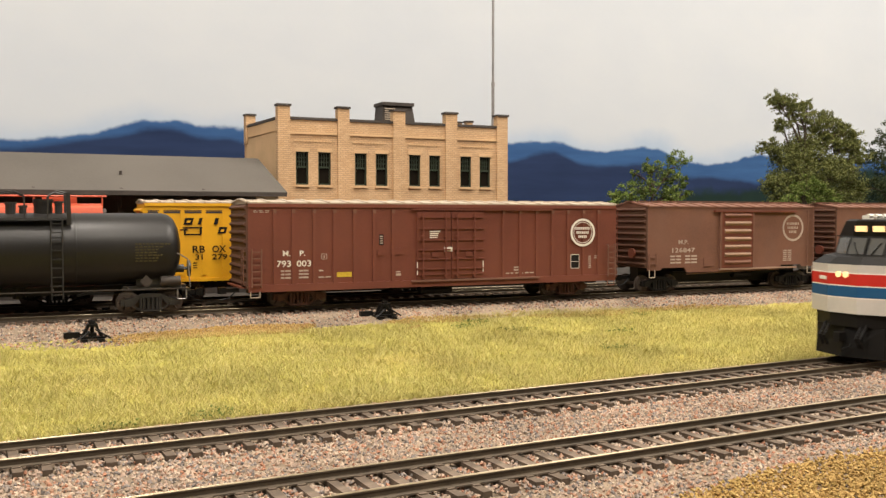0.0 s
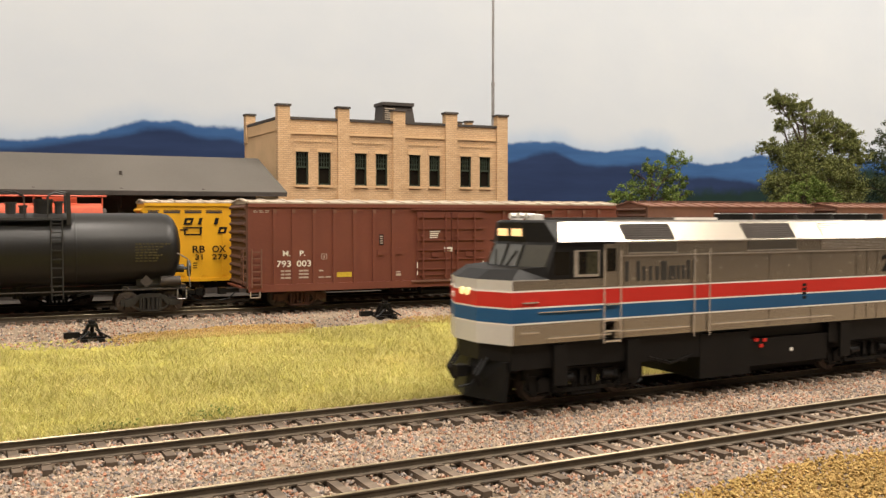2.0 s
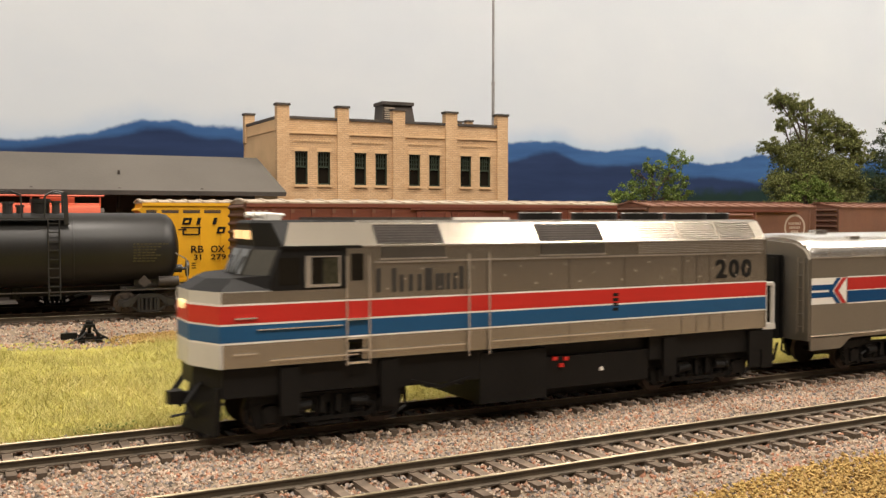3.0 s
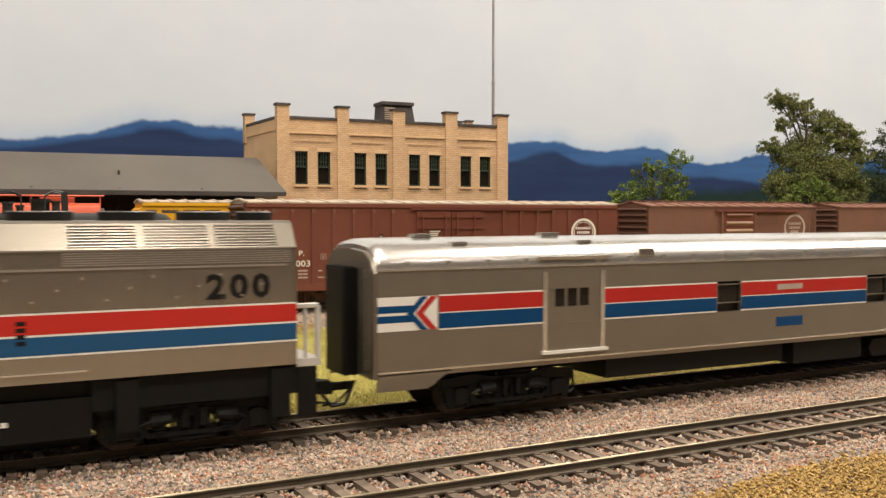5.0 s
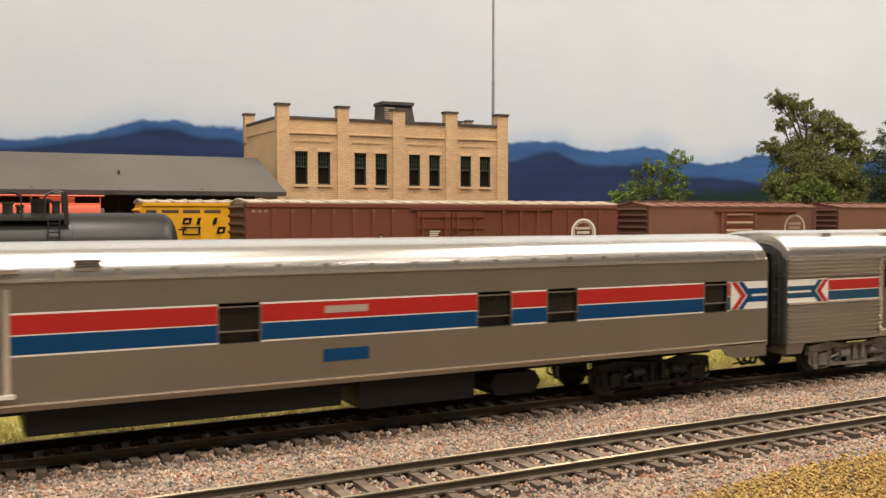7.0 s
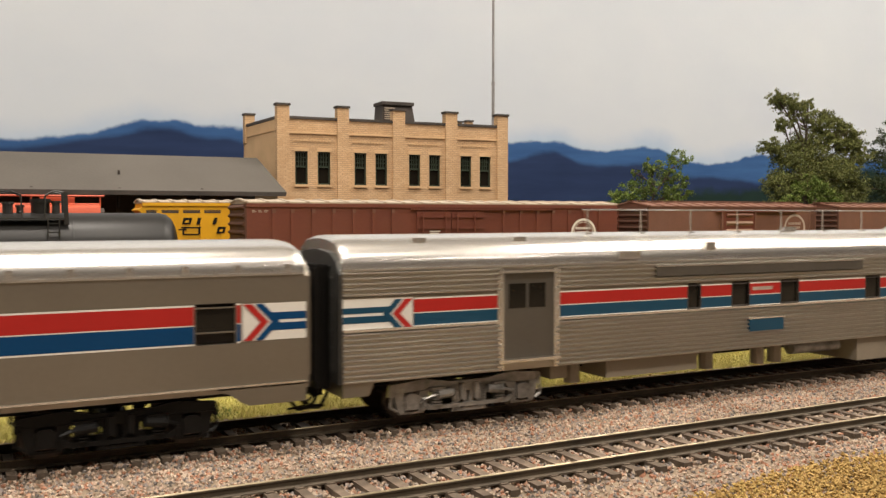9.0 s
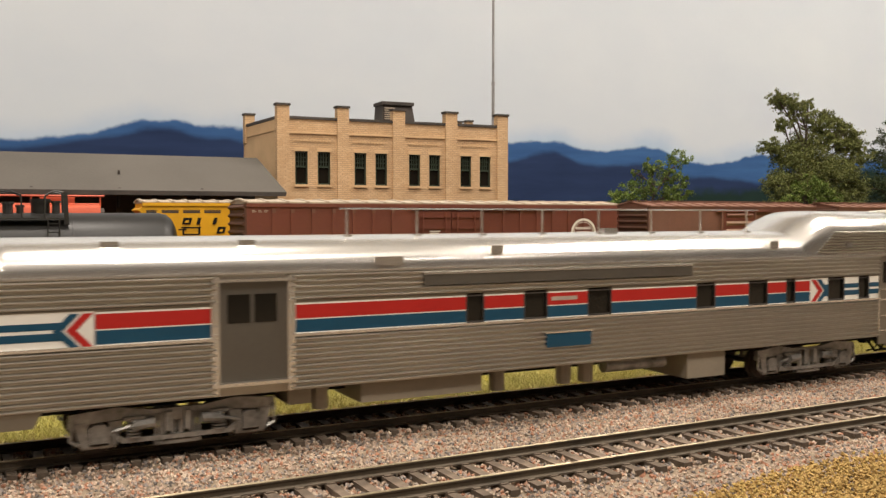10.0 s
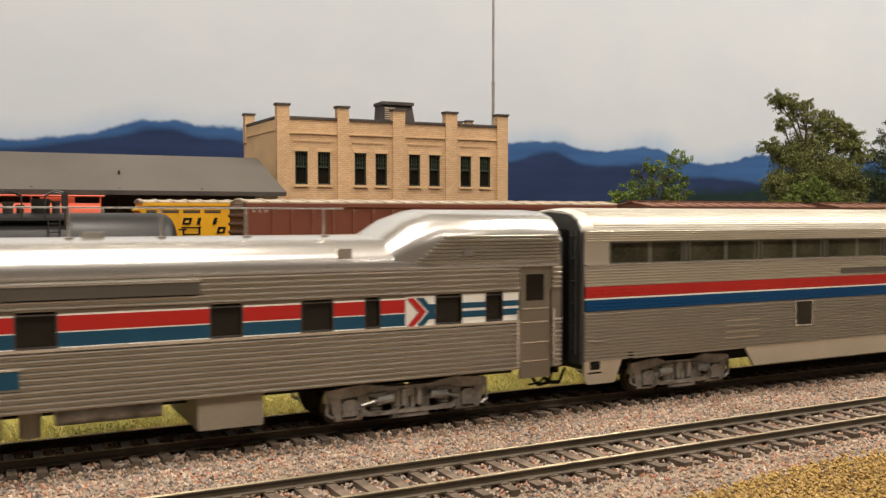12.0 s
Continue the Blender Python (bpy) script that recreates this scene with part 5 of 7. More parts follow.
def yellow_boxcar():
    t = thing("boxcar", "bright yellow ribbed boxcar on the rear track", "boxcar", SIDING @ pose((78 * YARD_LONG + 9.7) * U, 53.1 * U, 0), "freight cars", along=YARD_LONG)
    L, w = 84.8, 17.6
    X = lambda s: s - 78
    boxpart("body", (-L, L, -w, w, 11.2, 53.8), M_YELLOW, t, "yellow steel body")
    box_roof(t, L, w, 53.8, 56.6, 22, M_ROOFPALE, "pale ribbed roof")
    boxpart("top_rail", (-L, L, -w - 0.6, -w, 52.4, 54.1), M_YELLOW, t, bevel=0.15)
    boxpart("side_sill", (-L, L, -w - 0.5, -w, 11.2, 13.0), M_YELLOW, t, bevel=0.15)
    for s in (1.5, 12.4, 23.3, 34.1, 45):
        boxpart("side_post", (X(s) - 1.0, X(s) + 1.0, -w - 0.35, -w, 14.5, 50.4), M_YELLOW, t, bevel=0.3)
    for s0, s1 in ((-5, 0), (2.8, 11.2), (13.6, 22.2), (24.5, 33)):
        boxpart("top_gap", (X(s0), X(s1), -w - 0.1, -w, 48.6, 49.5), M_COPE, t)
    boxpart("door_track", (X(-5), X(34), -w - 0.14, -w, 49.7, 50.1), M_COPE, t)
    corrugated_end(t, -L, -1, w, 11.2, 51.6, 11, M_YELLOW)
    coupler(t, -L - 1, 8.6, -1)
    y = -w - 0.02
    lettering("lettering", "RB", X(17.4), X(23.9), 26.9, 30.8, -w - 0.36, M_DARKDECAL, t)
    lettering("lettering", "OX", X(27.6), X(34.9), 26.9, 30.8, -w - 0.36, M_DARKDECAL, t)
    lettering("lettering", "31", X(18.8), X(22.6), 23.0, 26.0, -w - 0.36, M_DARKDECAL, t)
    lettering("lettering", "279", X(27.6), X(35.6), 23.0, 26.0, -w - 0.36, M_DARKDECAL, t)
    # plain shapes in place of the maker's word mark
    for s, z, k in ((12.8, 42.4, 4.4), (20.2, 42.4, 1.7), (28.6, 42.4, 1.8), (30.6, 37.4, 4.2)):
        bm = B()
        slab(bm, [(X(s), z), (X(s) + k, z), (X(s) + k + 0.9, z + 3.6), (X(s) + 0.9, z + 3.6)], -w - 0.42, -w)
        if k > 4:
            part("mark", bm, M_DARKDECAL, t)
            bm = B()
            slab(bm, [(X(s) + 1.5, z + 1.0), (X(s) + k - 1.1, z + 1.0), (X(s) + k - 0.7, z + 2.2), (X(s) + 1.9, z + 2.2)], -w - 0.46, -w - 0.40)
            part("mark", bm, M_YELLOW, t)
        else:
            part("mark", bm, M_DARKDECAL, t)
    bars("mark", [(X(12.4), X(22.6), 40.3, 41.0), (X(13.2), X(21.6), 36.6, 37.3), (X(21.2), X(22.2), 37.0, 41.0), (X(13.0), X(13.9), 36.8, 39.4), (X(11), X(15), 39.2, 39.9)], -w - 0.36, M_DARKDECAL, t, 0.1)
    bars("small_writing", [(X(17.6), X(19.8), 18.4 + 1.3 * k, 18.9 + 1.3 * k) for k in range(3)], y, M_DARKDECAL, t)
    bm = B()
    box(bm, -L + 4, L - 4, -5, 5, 6.5, 11.2)
    part("underframe", bm, M_BLACK, t)
    for x in (-68, 68):
        truck(t, x, 20.0, 5.0, M_BLACK)


yellow_boxcar()


def orange_loco():
    t = thing("diesel_switcher", "orange-red diesel switcher standing under the platform roof edge", "locomotive", SIDING @ pose((-85 * YARD_LONG + 9.8) * U, 50.2 * U, 0), along=YARD_LONG)
    prof = [(-14, 14), (-14, 47.5), (-12.6, 51.6), (-9, 53.6), (9, 53.6), (12.6, 51.6), (14, 47.5), (14, 14)]
    bm = B()
    prism(bm, prof, -80, 58)
    part("hood", bm, M_ORANGE, t, "orange-red hood", bevel=0.5, smooth=True)
    boxpart("frame", (-84, 64, -17.5, 17.5, 10, 14), M_BLACK, t, bevel=0.3)
    bm = B()
    rod(bm, (-78, -11, 57.4), (60, -11, 57.4), 0.6, 6)
    for x in range(-70, 60, 16):
        wire(bm, [(x, -11, 57.4), (x, -11, 52)], 0.4)
    part("handrail", bm, M_ORANGE, t)
    for x in (-60, -24, 30):
        bm = B()
        box(bm, x, x + 16, -9, 9, 53.6, 57.5)
        part("roof_box", bm, M_ORANGE, t, bevel=0.6)
    for x in range(-70, 50, 15):
        bm = B()
        box(bm, x, x + 10, -14.5, -14, 22, 46)
        d = part("hood_door", bm, M_ORANGE, t, bevel=0.2)
        bm = B()
        for k in range(6):
            box(bm, x + 1.5, x + 8.5, -15.0, -14.4, 38 + 1.2 * k, 38.6 + 1.2 * k)
        part("louvres", bm, M_ORANGE, d)
    bm = B()
    rod(bm, (58, 0, 45), (60.5, 0, 45), 6, 16)
    part("radiator_fan", bm, M_COPE, t)
    for x in (-52, 36):
        truck(t, x, 24, 5.2, M_BLACK)


orange_loco()


def switch_stand(x, y, label):
    z = float(ground_z(x, y))
    t = thing("switch_stand", label, "switch stand", pose(x * U, y * U, (z - 0.2) * U, 0, 0, SIDING_TURN), "switch stands")
    for dx in (-3.4, 3.4):
        boxpart("headblock", (dx - 1.3, dx + 1.3, -5.5, 18, 0, 1.5), M_BLACK, t, "black headblock timber", bevel=0.15)
    bm = B()
    for dx in (-1, 1):
        slab(bm, [(dx * 4.6, 1.5), (dx * 3.2, 1.5), (dx * 0.9, 7.4), (dx * 1.9, 7.4)], -2.4, -0.8)
        slab(bm, [(dx * 4.6, 1.5), (dx * 3.2, 1.5), (dx * 0.9, 7.4), (dx * 1.9, 7.4)], 1.4, 2.6)
    box(bm, -2.1, 2.1, -2.8, 2.8, 6.6, 7.8)
    box(bm, -5.4, 5.4, -3.2, -1.6, 1.5, 2.3)
    part("stand", bm, M_BLACK, t, "black A-shaped stand", bevel=0.2)
    bm = B()
    rod(bm, (0, 0, 7.6), (0, 0, 9.0), 1.5, 12)
    rod(bm, (0, 0, 1.5), (0, 0, 7.0), 0.8, 8)
    box(bm, -1.6, 1.6, -2.2, 1.6, 1.6, 3.8)
    part("spindle", bm, M_BLACK, t, smooth=True)
    bm = B()
    box(bm, -11, -4.6, 4.0, 7.0, 1.0, 3.6)
    wire(bm, [(-8, 5.5, 2.4), (0, 5.5, 2.4)], 0.5)
    part("point_motor", bm, M_BLACK, t, bevel=0.3)
    bm = B()
    wire(bm, [(1.2, -2.8, 5.6), (4.4, -4.2, 3.2), (7.0, -4.6, 1.6)], 0.45)
    wire(bm, [(-1.2, -2.8, 5.0), (-4.0, -4.0, 2.4), (-6.4, -4.4, 1.4)], 0.45)
    part("lever", bm, M_BLACK, t)


switch_stand(*bank_place(-25.5, 143), "black switch stand on the yard ballast")
switch_stand(*bank_place(110.5, 148), "black switch stand beside the long boxcar")


# ---- the passenger train on the main line ----
# Distances along the train are counted from one origin; TRAVEL gives its way along the track.
TRAVEL = [(0.0, 0.0), (0.5, -40.9), (1.0, -81.7), (1.5, -122.7), (2.0, -163.7), (2.5, -204.6), (3.0, -245.2), (4.0, -325.6), (5.0, -405.7), (5.5, -445.6), (6.0, -485.0),
          (6.5, -524.6), (7.0, -564.4), (8.0, -644.0), (9.0, -723.2), (9.5, -763.0), (10.0, -802.2), (10.5, -840.7), (11.0, -878.8), (11.5, -916.4), (12.0, -954.3)]
MOVING, ROLLING = [], []


def coach(name, label, category, x):
    t = thing(name, label, category, pose(x * U, 0, 0), "passenger train")
    MOVING.append((t, x))
    return t


def run_truck(parent, x, base, r, material, style="passenger", yo=11.8):
    o, ws = truck(parent, x, base, r, material, yo, style)
    ROLLING.extend((w, r) for w in ws)
    return o


def mirror_boxes(name, spans, w0, w1, z0, z1, material, parent, label=""):
    """Strip pieces on both sides of a car, each a part of its own."""
    for a, c in spans:
        for s in (-1, 1):
            boxpart(name, (a, c, *sorted((s * w0, s * w1)), z0, z1), material, parent, label)


def gaps(a, c, holes):
    """What is left of the stretch a to c between the holes."""
    out, e = [], a
    for h0, h1 in sorted(holes):
        if h1 <= a or h0 >= c:
            continue
        if h0 > e:
            out.append((e, h0))
        e = max(e, h1)
    if c > e:
        out.append((e, c))
    return out


def flutes(bm, spans, w, z0, z1, n, depth=0.72):
    """Fluted stainless panels on both sides: rounded ribs with narrow grooves between them."""
    p = (z1 - z0) / n
    rib = [(0.10, 0.0), (0.15, 0.62), (0.26, 0.93), (0.40, 1.0), (0.54, 0.92), (0.66, 0.6), (0.72, 0.0)]
    for a, c in spans:
        for s in (-1, 1):
            prof = [(s * (w - 0.6), z0)]
            for i in range(n):
                prof += [(s * (w + depth * d), z0 + (i + u) * p) for u, d in rib]
            prof += [(s * w, z1), (s * (w - 0.6), z1)]
            prism(bm, prof, a, c)


def arrow(parent, x, d, h, zc, y, blue_mat):
    """A pointed arrow of a red and a blue chevron; d is the way it points."""
    for name, k0, k1, m in (("arrow_blue", 3.3, 5.3, blue_mat), ("arrow_red", 0.4, 2.5, M_CRED)):
        bm = B()
        for s in (-1, 1):
            slab(bm, [(x + d * k0, zc + s * h), (x + d * k1, zc + s * h), (x + d * (k1 + 0.9 * h), zc), (x + d * (k0 + 0.9 * h), zc)], y - 0.12, y)
        part(name, bm, m, parent)


def window(parent, x0, x1, z0, z1, w, frame_mat=None, label="dark window glass", inset=0.8, glass=None):
    """A recessed pane in a thin frame, on both sides."""
    o = None
    for s in (-1, 1):
        bm = B()
        y0, y1 = sorted((s * (w - 0.9), s * (w + 0.06)))
        f = 0.35
        box(bm, x0 - f, x0, y0, y1, z0 - f, z1 + f)
        box(bm, x1, x1 + f, y0, y1, z0 - f, z1 + f)
        box(bm, x0, x1, y0, y1, z0 - f, z0)
        box(bm, x0, x1, y0, y1, z1, z1 + f)
        o = part("window", bm, frame_mat or M_SILVER, parent)
        boxpart("pane", (x0, x1, *sorted((s * (w - inset - 0.3), s * (w - inset))), z0, z1), glass or M_GLASS, o, label)


def diaphragm(parent, x, d, z0, z1, w=11.0):
    """Folded rubber gangway at a car end."""
    bm = B()
    for k in range(4):
        a = x + d * k * 1.1
        box(bm, *sorted((a, a + d * 0.7)), -w - 0.5 * (k % 2), w + 0.5 * (k % 2), z0, z1 + 0.5 * (k % 2))
    box(bm, *sorted((x, x + d * 4.3)), -w + 0.3, w - 0.3, z0 + 0.4, z1 - 0.3)
    return part("diaphragm", bm, M_BLACK, parent, "black rubber gangway")


ROOF1 = [(-17.5, 42.6), (-17.45, 44.0), (-17.0, 45.8), (-15.9, 47.5), (-14.0, 49.0), (-11.0, 50.2), (-6.5, 51.0), (0, 51.3)]


def full(prof):
    return prof + [(-y, z) for y, z in reversed(prof[:-1])]


def end_pieces(t, x, d, w, z0, z1, material):
    bm = B()
    prism(bm, [(-w + 0.4, z0), (-w + 0.4, z1 - 4.0), (-w + 2.6, z1 - 0.6), (-w + 7.0, z1 + 1.6), (0, z1 + 2.4), (w - 7.0, z1 + 1.6), (w - 2.6, z1 - 0.6), (w - 0.4, z1 - 4.0), (w - 0.4, z0)], *sorted((x, x + d * 0.9)))
    for k in range(16):
        z = z0 + 2 + k * (z1 - z0 - 8) / 15
        for y in (-w + 5.6, w - 6.0):
            box(bm, *sorted((x + d * 0.9, x + d * 1.15)), y, y + 0.4, z, z + 0.4)
    part("end_wall", bm, material, t, "riveted end wall")
    bm = B()
    for y in (-w + 2, -w + 4.5):
        wire(bm, [(x + d * 1.6, y, z0 + 3), (x + d * 1.6, y, z1 - 3)], 0.25)
    for k in range(6):
        z = z0 + 5 + k * (z1 - z0 - 10) / 5
        wire(bm, [(x + d * 1.6, -w + 2, z), (x + d * 1.6, -w + 4.5, z)], 0.22)
    part("end_ladder", bm, material, t)
    bm = B()
    wire(bm, [(x + d * 1, -4, 11), (x + d * 4, -5, 5), (x + d * 8, -5, 4.5), (x + d * 11, -4, 9)], 0.5)
    part("brake_hose", bm, M_BLACK, t)


def stripes_basic(t, spans, red, blue, w, red_mat=None, blue_mat=None):
    """White edge lines with a red and a blue band."""
    (r0, r1), (b0, b1) = red, blue
    mirror_boxes("white_line", spans, w - 0.3, w + 0.03, r1, r1 + 0.45, M_WHITE, t)
    mirror_boxes("white_line", spans, w - 0.3, w + 0.03, b1, r0, M_WHITE, t)
    mirror_boxes("white_line", spans, w - 0.3, w + 0.03, b0 - 0.45, b0, M_WHITE, t)
    mirror_boxes("red_stripe", spans, w - 0.3, w + 0.05, r0, r1, red_mat or M_CRED, t, "bright red stripe")
    mirror_boxes("blue_stripe", spans, w - 0.3, w + 0.05, b0, b1, blue_mat or M_NAVY, t, "deep blue stripe")


def locomotive():
    O = 350.0
    X = lambda q: q - O
    t = coach("diesel_locomotive", "silver diesel locomotive with red and blue stripes and black cab", "locomotive", O)
    W, ZS, ZT, ZR = 17.8, 19.3, 49.6, 56.4
    S = [(-W, ZS), (-W, ZT), (-13.6, ZR - 0.7), (-12, ZR), (12, ZR), (13.6, ZR - 0.7), (W, ZT), (W, ZS)]
    bm = B()
    prism(bm, S, X(297.5), X(440.5))
    part("body", bm, M_LOCOSIL, t, "satin silver hood body", bevel=0.25)
    # cab: sides, sloped roof and windshield
    bm = B()
    levels = [(24.0, W, 273.5, 268.5), (41.0, W, 273.5, 268.5), (49.6, W, 276.6, 272.2), (55.7, 13.6, 275.0, 271.6), (ZR, 12.2, 275.6, 272.4)]
    loft(bm, [[(X(cx), -w, z), (X(mx), -w * 0.46, z), (X(mx), w * 0.46, z), (X(cx), w, z), (X(297.6), w, z), (X(297.6), -w, z)] for z, w, cx, mx in levels])
    part("cab", bm, M_BLACK, t, "black painted cab", bevel=0.15)
    for s in (-1, 1):
        bm = B()
        loft(bm, [[(X(a), s * (W + 0.08), ZT + 0.2), (X(b), s * 13.65, ZR - 0.55), (X(b), s * 13.2, ZR - 0.8), (X(a), s * (W - 0.6), ZT - 0.1)] for a, b in ((277.0, 279.5), (297.6, 297.6))])
        part("cab_roof_flank", bm, M_LOCOSIL, t, "silver sloping cab roof flank")
    # nose: wedge front with flat middle
    plan = [(273.6, -W), (261.0, -W), (256.2, -6.5), (256.2, 6.5), (261.0, W), (273.6, W)]

    def nose_band(z0, z1, off, material, name, label="", back=273.6):
        b = B()
        pts = [(back, -W)] + plan[1:5] + [(back, W)]
        loft(b, [[(X(q) - off * (1 if k not in (0, 5) else 0), y * (1 + off / 30), z) for k, (q, y) in enumerate(pts)] for z in (z0, z1)])
        return part(name, b, material, t, label)

    nose_band(19.3, 38.6, 0.0, M_NOSE, "nose", "silver wedge nose")
    nose_band(30.5, 35.0, 0.14, M_RED, "nose_red_stripe", "bright red stripe round the nose")
    nose_band(25.8, 30.0, 0.14, M_BLUE, "nose_blue_stripe", "deep blue stripe round the nose")
    nose_band(30.0, 30.5, 0.10, M_WHITE, "nose_white_line")
    nose_band(25.3, 25.8, 0.10, M_WHITE, "nose_white_line")
    nose_band(35.0, 35.5, 0.10, M_WHITE, "nose_white_line")
    nose_band(19.3, 25.3, 0.10, M_NOSE, "nose_skirt", "pale nose front below the stripes", 261.6)
    bm = B()
    loft(bm, [[(X(q), y, 38.6) for q, y in plan], [(X(274), -W + 0.6, 42.4), (X(265), -W + 2.5, 41.8), (X(260.6), -6, 41.4), (X(260.6), 6, 41.4), (X(265), W - 2.5, 41.8), (X(274), W - 0.6, 42.4)]])
    part("nose_top", bm, M_BLACK, t, "black anti-glare nose top", bevel=0.2)
    for s in (-1, 1):
        # windshield panes lie in the sloping cab front
        for (y0, q0), (y1, q1) in (((0.8, 268.5), (7.7, 268.5)), ((8.9, 268.9), (16.6, 272.9))):
            bm = B()
            face = [(X(q0) + 0.35, s * y0, 42.2), (X(q1) + 0.35, s * y1, 42.2), (X(q1) + 3.0, s * y1, 48.8), (X(q0) + 3.0, s * y0, 48.8)]
            loft(bm, [[(x - k, y, z) for x, y, z in face] for k in (0.3, -0.2)])
            ws = part("windshield", bm, M_SHIELD, t, "windshield glass with a pale reflection in its colour")
        bm = B()
        wire(bm, [(X(268.2), s * 3, 42.2), (X(270.2), s * 6, 47.0)], 0.2)
        part("wiper", bm, M_BLACK, ws)
        bm = B()
        box(bm, X(271.0), X(272.4), *sorted((s * 1.6, s * 6.2)), 51.4, 53.7)
        part("number_board", bm, M_LAMP, t, "glowing number board", bevel=0.3)
        # sliding cab window: black opening, bright frame heavier at the front and foot
        bm = B()
        box(bm, X(282.2), X(291.6), *sorted((s * (W - 0.3), s * (W + 0.1))), 38.9, 47.3)
        w = part("cab_window", bm, M_BLACK, t, "black framed cab side window")
        bm = B()
        for dims in ((282.2, 283.8, 39.0, 47.2), (283.8, 291.5, 39.0, 39.8), (283.8, 291.5, 46.8, 47.2), (291.0, 291.5, 39.8, 46.8)):
            box(bm, X(dims[0]), X(dims[1]), *sorted((s * W, s * (W + 0.4))), dims[2], dims[3])
        part("window_frame", bm, M_STEEL, w, "bright window frame")
        boxpart("pane", (X(283.8), X(286.6), *sorted((s * (W + 0.1), s * (W + 0.2))), 39.8, 46.8), M_GLASS, w)
        boxpart("pane", (X(287.0), X(291.0), *sorted((s * (W + 0.1), s * (W + 0.2))), 39.8, 46.8), M_TINT, w)
        boxpart("pane", (X(275.6), X(280.8), *sorted((s * (W + 0.02), s * (W + 0.12))), 39.8, 46.8), M_GLASS, t, "dark cab quarter window")
        boxpart("rain_gutter", (X(275.4), X(293.2), *sorted((s * (W - 0.2), s * (W + 0.5))), 49.2, 49.7), M_BLACK, t, "black gutter over the cab windows")
        # recessed door
        bm = B()
        box(bm, X(293.2), X(298.8), *sorted((s * (W - 0.1), s * (W + 0.1))), 35.6, 49.0)
        d = part("cab_door", bm, M_LOCOSIL, t, "silver cab door")
        boxpart("pane", (X(294.4), X(297.8), *sorted((s * W, s * (W + 0.16))), 40.4, 47.6), M_GLASS, d)
        for q in (293.0, 299.2, 328.4, 334.8):
            bm = B()
            wire(bm, [(X(q), s * (W + 0.8), 18), (X(q), s * (W + 0.8), 47)], 0.2)
            part("door_handrail", bm, M_STEEL, t)
        bm = B()
        for z in (18.6, 21.8, 25.2, 30.2):
            box(bm, X(293.4), X(298.8), *sorted((s * (W - 0.1), s * (W + 0.9))), z - 0.3, z + 0.3)
        part("steps", bm, M_STEEL, t)
        bm = B()
        box(bm, X(276), X(279), *sorted((s * 4, s * 7)), 56.4, 58)
        part("roof_beacon", bm, M_WHITE, t, bevel=0.3)
    spans = [(X(261.5), X(440.5))]
    stripes_basic(t, spans, (30.5, 35.0), (25.8, 30.0), W, M_RED, M_BLUE)
    mirror_boxes("cab_side_panel", [(X(261.4), X(293.2))], W - 0.2, W + 0.02, 35.5, 38.4, M_LOCOSIL, t)
    mirror_boxes("cab_side_panel", [(X(261.4), X(293.2))], W - 0.2, W + 0.02, 19.3, 25.3, M_LOCOSIL, t)
    for dims in ((273, 296, 20.6, 21.0), (264, 270, 22.6, 23.0), (300, 327, 21.2, 21.6), (336, 392, 21.4, 21.8), (264.5, 270, 31.6, 32.0), (270, 292, 28.6, 28.9)):
        mirror_boxes("side_rail", [(X(dims[0]), X(dims[1]))], W, W + 0.5, dims[2], dims[3], M_STEEL, t)
    # hood doors, louvred grilles, drip rail
    mirror_boxes("drip_rail", [(X(301), X(438))], W - 0.1, W + 0.35, 44.9, 45.4, M_STEEL, t, "bright drip rail")
    for q in (301, 328, 334.8, 362, 382, 404.5, 410.5, 416.0, 422, 440.2):
        mirror_boxes("panel_seam", [(X(q) - 0.22, X(q) + 0.22)], W, W + 0.22, 35.6, 44.9, M_LOCOSIL, t)
        mirror_boxes("panel_seam", [(X(q) - 0.22, X(q) + 0.22)], W, W + 0.22, 19.6, 25.2, M_LOCOSIL, t)
    for k in range(26):
        q = 304 + 5.1 * k
        mirror_boxes("latch", [(X(q), X(q) + 0.7)], W, W + 0.35, 37.6 + 2.6 * (k % 3), 38.1 + 2.6 * (k % 3), M_STEEL, t)
    mirror_boxes("drip_rail", [(X(298), X(440))], W - 0.1, W + 0.3, 49.3, 49.7, M_STEEL, t)
    for q0, q1 in ((329, 334), (405, 409)):
        mirror_boxes("access_door", [(X(q0), X(q1))], W, W + 0.2, 35.7, 47.5, M_LOCOSIL, t)
    boxes = ((302.8, 321.4, 46.2, 49.2), (352.0, 374.4, 46.2, 49.2), (387.0, 439.0, 45.9, 49.2))
    for q0, q1, z0, z1 in boxes:
        for k in range(6):
            z = z0 + (z1 - z0) * k / 6
            mirror_boxes("louvre", [(X(q0), X(q1))], W - 0.1, W + 0.24, z, z + 0.28, M_DOOR if q0 < 380 else M_STEEL, t)
        if q0 < 380:
            mirror_boxes("filter_panel", [(X(q0), X(q1))], W - 0.1, W + 0.1, z0, z1, M_DOOR, t, "dull grey filter panel")
            mirror_boxes("panel_rim", [(X(q0) - 0.6, X(q1) + 0.6)], W, W + 0.45, z0 - 0.45, z0 - 0.05, M_STEEL, t)
